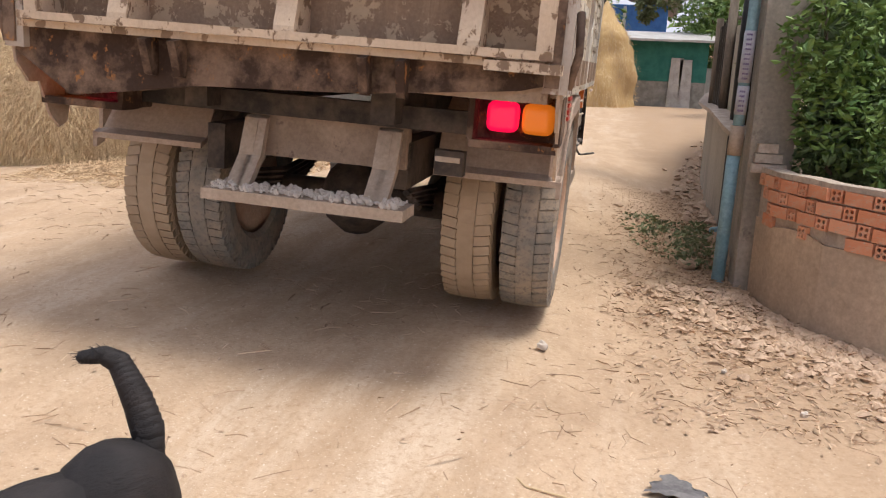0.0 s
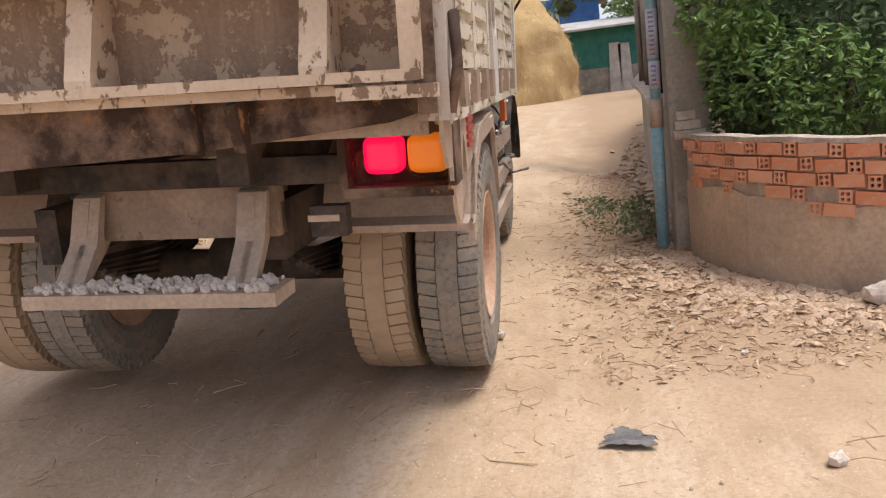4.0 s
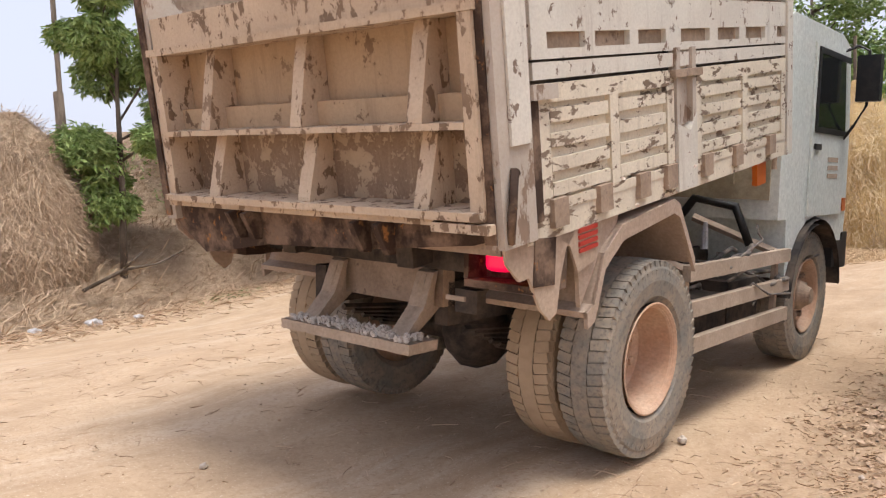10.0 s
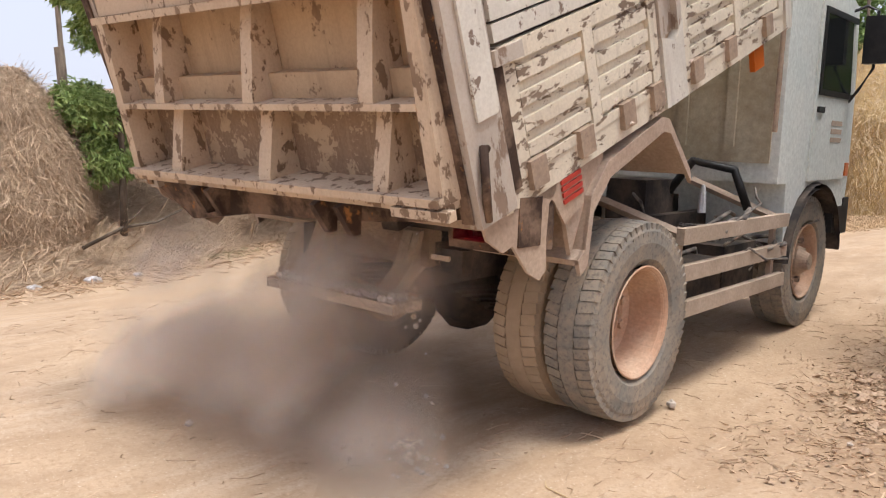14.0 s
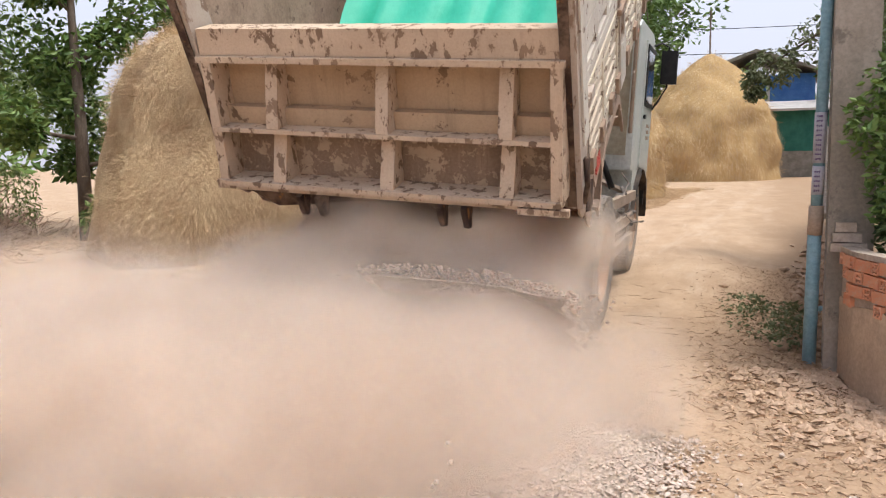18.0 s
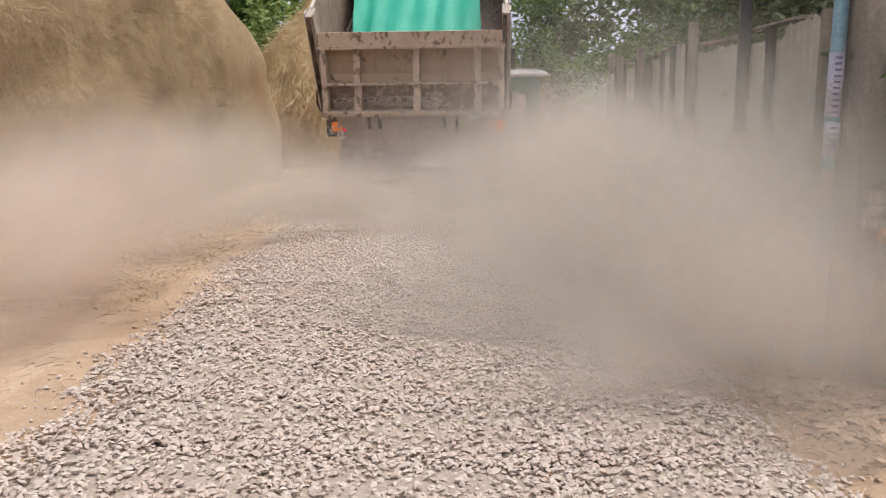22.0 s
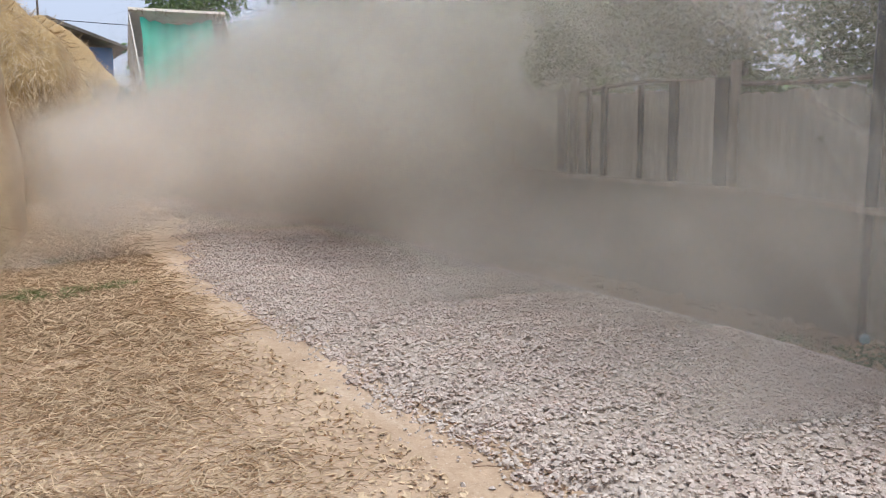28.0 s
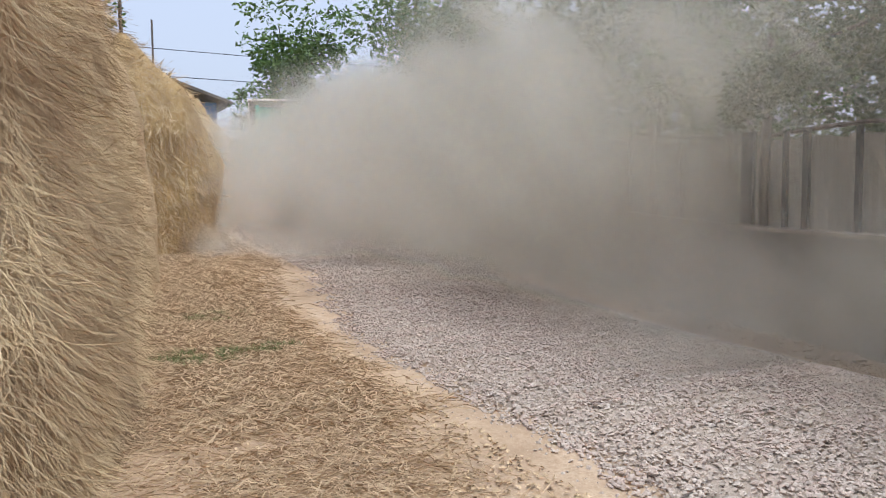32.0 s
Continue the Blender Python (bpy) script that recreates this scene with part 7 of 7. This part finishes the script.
    # a soft billow that follows the tail down the road
    for k in range(60):
        t = 23.4 + 0.14 * k
        tx, ty = table(TRUCK_PATH, min(t, 31.8))
        x, y = tx + U(-1.5, 1.5), ty - 2.6 + U(-1.0, 0.3)
        z = ground_z(x, y) + U(0.2, 1.2)
        puff(U(1.0, 1.5), 2, [(t - 0.9, (x, y, -3.5)), (t + 0.5, (x, y, z)), (t + 2.5, (x + U(-0.4, 0.7), y + U(-0.3, 0.6), z + U(0.0, 0.6))), (t + 5.0, (x + U(-0.2, 1.4), y + U(0.3, 1.6), z + U(0.2, 0.8))), (t + 8, (x + U(0, 1.5), y + 2.5, -3.8))])
    # the haze that hangs along the fence
    for k in range(84):
        t = 21.0 + 0.075 * k
        y = 1.6 + 0.3 * k + U(-0.4, 0.4)
        x = U(1.2, 1.9) + 0.055 * max(0, y - 8)
        z = ground_z(x, y) + (0.3, 1.1, 2.0, 2.9)[k % 4] + U(-0.2, 0.3)
        puff(U(1.3, 1.9), 0, [(t - 0.9, (x + 0.1, y, -3.4)), (t + 1.0, (x + 0.1, y, z * 0.6)), (t + 3.0, (x, y + 0.4, z)), (32.5, (x + U(-0.1, 0.4), y + U(0.3, 1.6), z + U(-0.1, 0.4)))])
    # wide thin haze that spreads over the whole road's end
    for k in range(34):
        t = 21.5 + 0.2 * k
        y = 9 + 0.55 * k + U(-1, 1)
        x = 0.055 * (y - 8) + U(-0.8, 2.6)
        z = ground_z(x, y) + U(0.6, 2.4)
        puff(U(2.0, 2.8), 3, [(t - 1.2, (x, y, -5.0)), (t + 2.0, (x, y, z * 0.7)), (t + 4.5, (x, y + 0.4, z)), (32.5, (x + U(-0.2, 0.5), y + U(0.3, 1.5), z + U(-0.1, 0.4)))])
    # thin high haze among the trees behind the fence
    for k in range(20):
        t, y = 21.0 + 0.2 * k, 4.0 + 0.9 * k
        x = 2.4 + 0.07 * y + U(-0.5, 0.8)
        z = 2.4 + U(0, 1.8)
        puff(U(1.9, 2.5), 3, [(t - 1, (x - 1, y, -5.0)), (t + 2.0, (x, y, z * 0.7)), (t + 4, (x, y + 0.4, z)), (32.5, (x + U(-0.2, 0.5), y + U(0.3, 1.5), z + U(-0.1, 0.5)))])


build_dust()


# ---- everything that moves ----
def motions():
    times = sorted(set([t for t, *_ in TRUCK_PATH] + [15.9, 16.0, 28.5, 31]))
    walk(TRUCK, [(t, truck_pose(t)) for t in times])
    tilts = sorted(set([t for t, *_ in TILT] + [t for t, *_ in OPEN] + [16.2, 16.8, 18.2]))
    walk(BED, [(t, bed_matrix(t)) for t in tilts])
    walk(GATE, [(t, gate_matrix(t)) for t in tilts])
    # the wheels roll with the way driven
    marks, rolled, last, t = [(0.0, 0.0)], 0.0, table(TRUCK_PATH, 0)[1], 0.0
    while t < 32:
        step = 0.25 if t < 4.5 or t >= 15.5 else 1.0
        t = min(32.0, t + step)
        y = table(TRUCK_PATH, t)[1]
        rolled, last = rolled + (y - last), y
        marks.append((t, rolled / 0.479))
    for wheel, x, y in WHEELS:
        base = pose(x, y, hub_z(x, y)) if x > 0 else pose(x, y, hub_z(x, y), 0, 0, 180)
        s = -1 if x > 0 else 1
        walk(wheel, [(t, base @ Matrix.Rotation(s * a, 4, "X")) for t, a in marks])
    # stone patches ride in the body, drop from the open tailgate and stay
    for ob, x, y, t0, seat in PATCHES:
        rows = []
        for t in [q for q in times if q < t0 - 0.05] + [t0]:
            rows.append((t, truck_pose(t) @ bed_matrix(t) @ Matrix.Translation(seat)))
        out = truck_pose(t0 + 0.25) @ gate_matrix(t0 + 0.25) @ pose(seat[0] * 1.4, 0.15, -0.95, -60)
        rows.append((t0 + 0.25, out))
        z = ground_z(x, y) + 0.014
        rows.append((t0 + 0.7, pose(x, y, z)))
        rows.append((32, pose(x, y, z)))
        walk(ob, rows)
    # stones that trickle: they ride in the body, fall and lie on the road
    for ob, x, y, t0, turn in SPILLS:
        rows = [(t, truck_pose(t) @ bed_matrix(t) @ pose(x * 0.4, 0.9, 0.35, 90)) for t in times if t < t0 - 0.3] + [(t0 - 0.25, truck_pose(t0) @ bed_matrix(t0) @ pose(x * 0.6, 0.55, 0.30, 60))]
        for k in range(5):
            dt = 0.11 * k
            rows.append((t0 + dt, pose(x, y - 0.1 * dt, max(0.16, 0.98 - 4.9 * dt * dt), 4 * k, 0, turn + 20 * k)))
        rows += [(t0 + 0.52, pose(x, y - 0.1, ground_z(x, y) + 0.02, 88, 0, turn + 100)), (32, pose(x, y - 0.1, ground_z(x, y) + 0.02, 88, 0, turn + 100))]
        walk(ob, rows)
    # dust: still in the ground at first, then rising, drifting and settling
    for ob, rows, turn in PUFFS:
        keyed = [(0, Matrix.Translation(rows[0][1]))]
        keyed += [(t, Matrix.Translation(p) @ pose(0, 0, 0, 0, 0, turn * i / len(rows))) for i, (t, p) in enumerate(rows) if t <= 32]
        after = [r for r in rows if r[0] > 32]
        if after:
            (t1, p1), (t2, p2) = [r for r in rows if r[0] <= 32][-1], after[0]
            k = (32 - t1) / (t2 - t1)
            keyed.append((32, Matrix.Translation(Vector(p1).lerp(Vector(p2), k)) @ pose(0, 0, 0, 0, 0, turn)))
        elif keyed[-1][0] < 32:
            keyed.append((32, keyed[-1][1]))
        walk(ob, keyed)
    walk(DOG, [(0, pose(0.30, -1.83, 0, 0, 0, 150)), (0.5, pose(0.16, -1.95, 0, 0, 0, 142)), (1.2, pose(-1.0, -2.9, 0, 0, 0, 125)), (2.5, pose(-4.2, -4.9, 0, 0, 0, 125)), (3.5, pose(-6.0, -6.0, 0, 0, 0, 125)), (32, pose(-6.1, -6.1, 0, 0, 0, 125))])


motions()
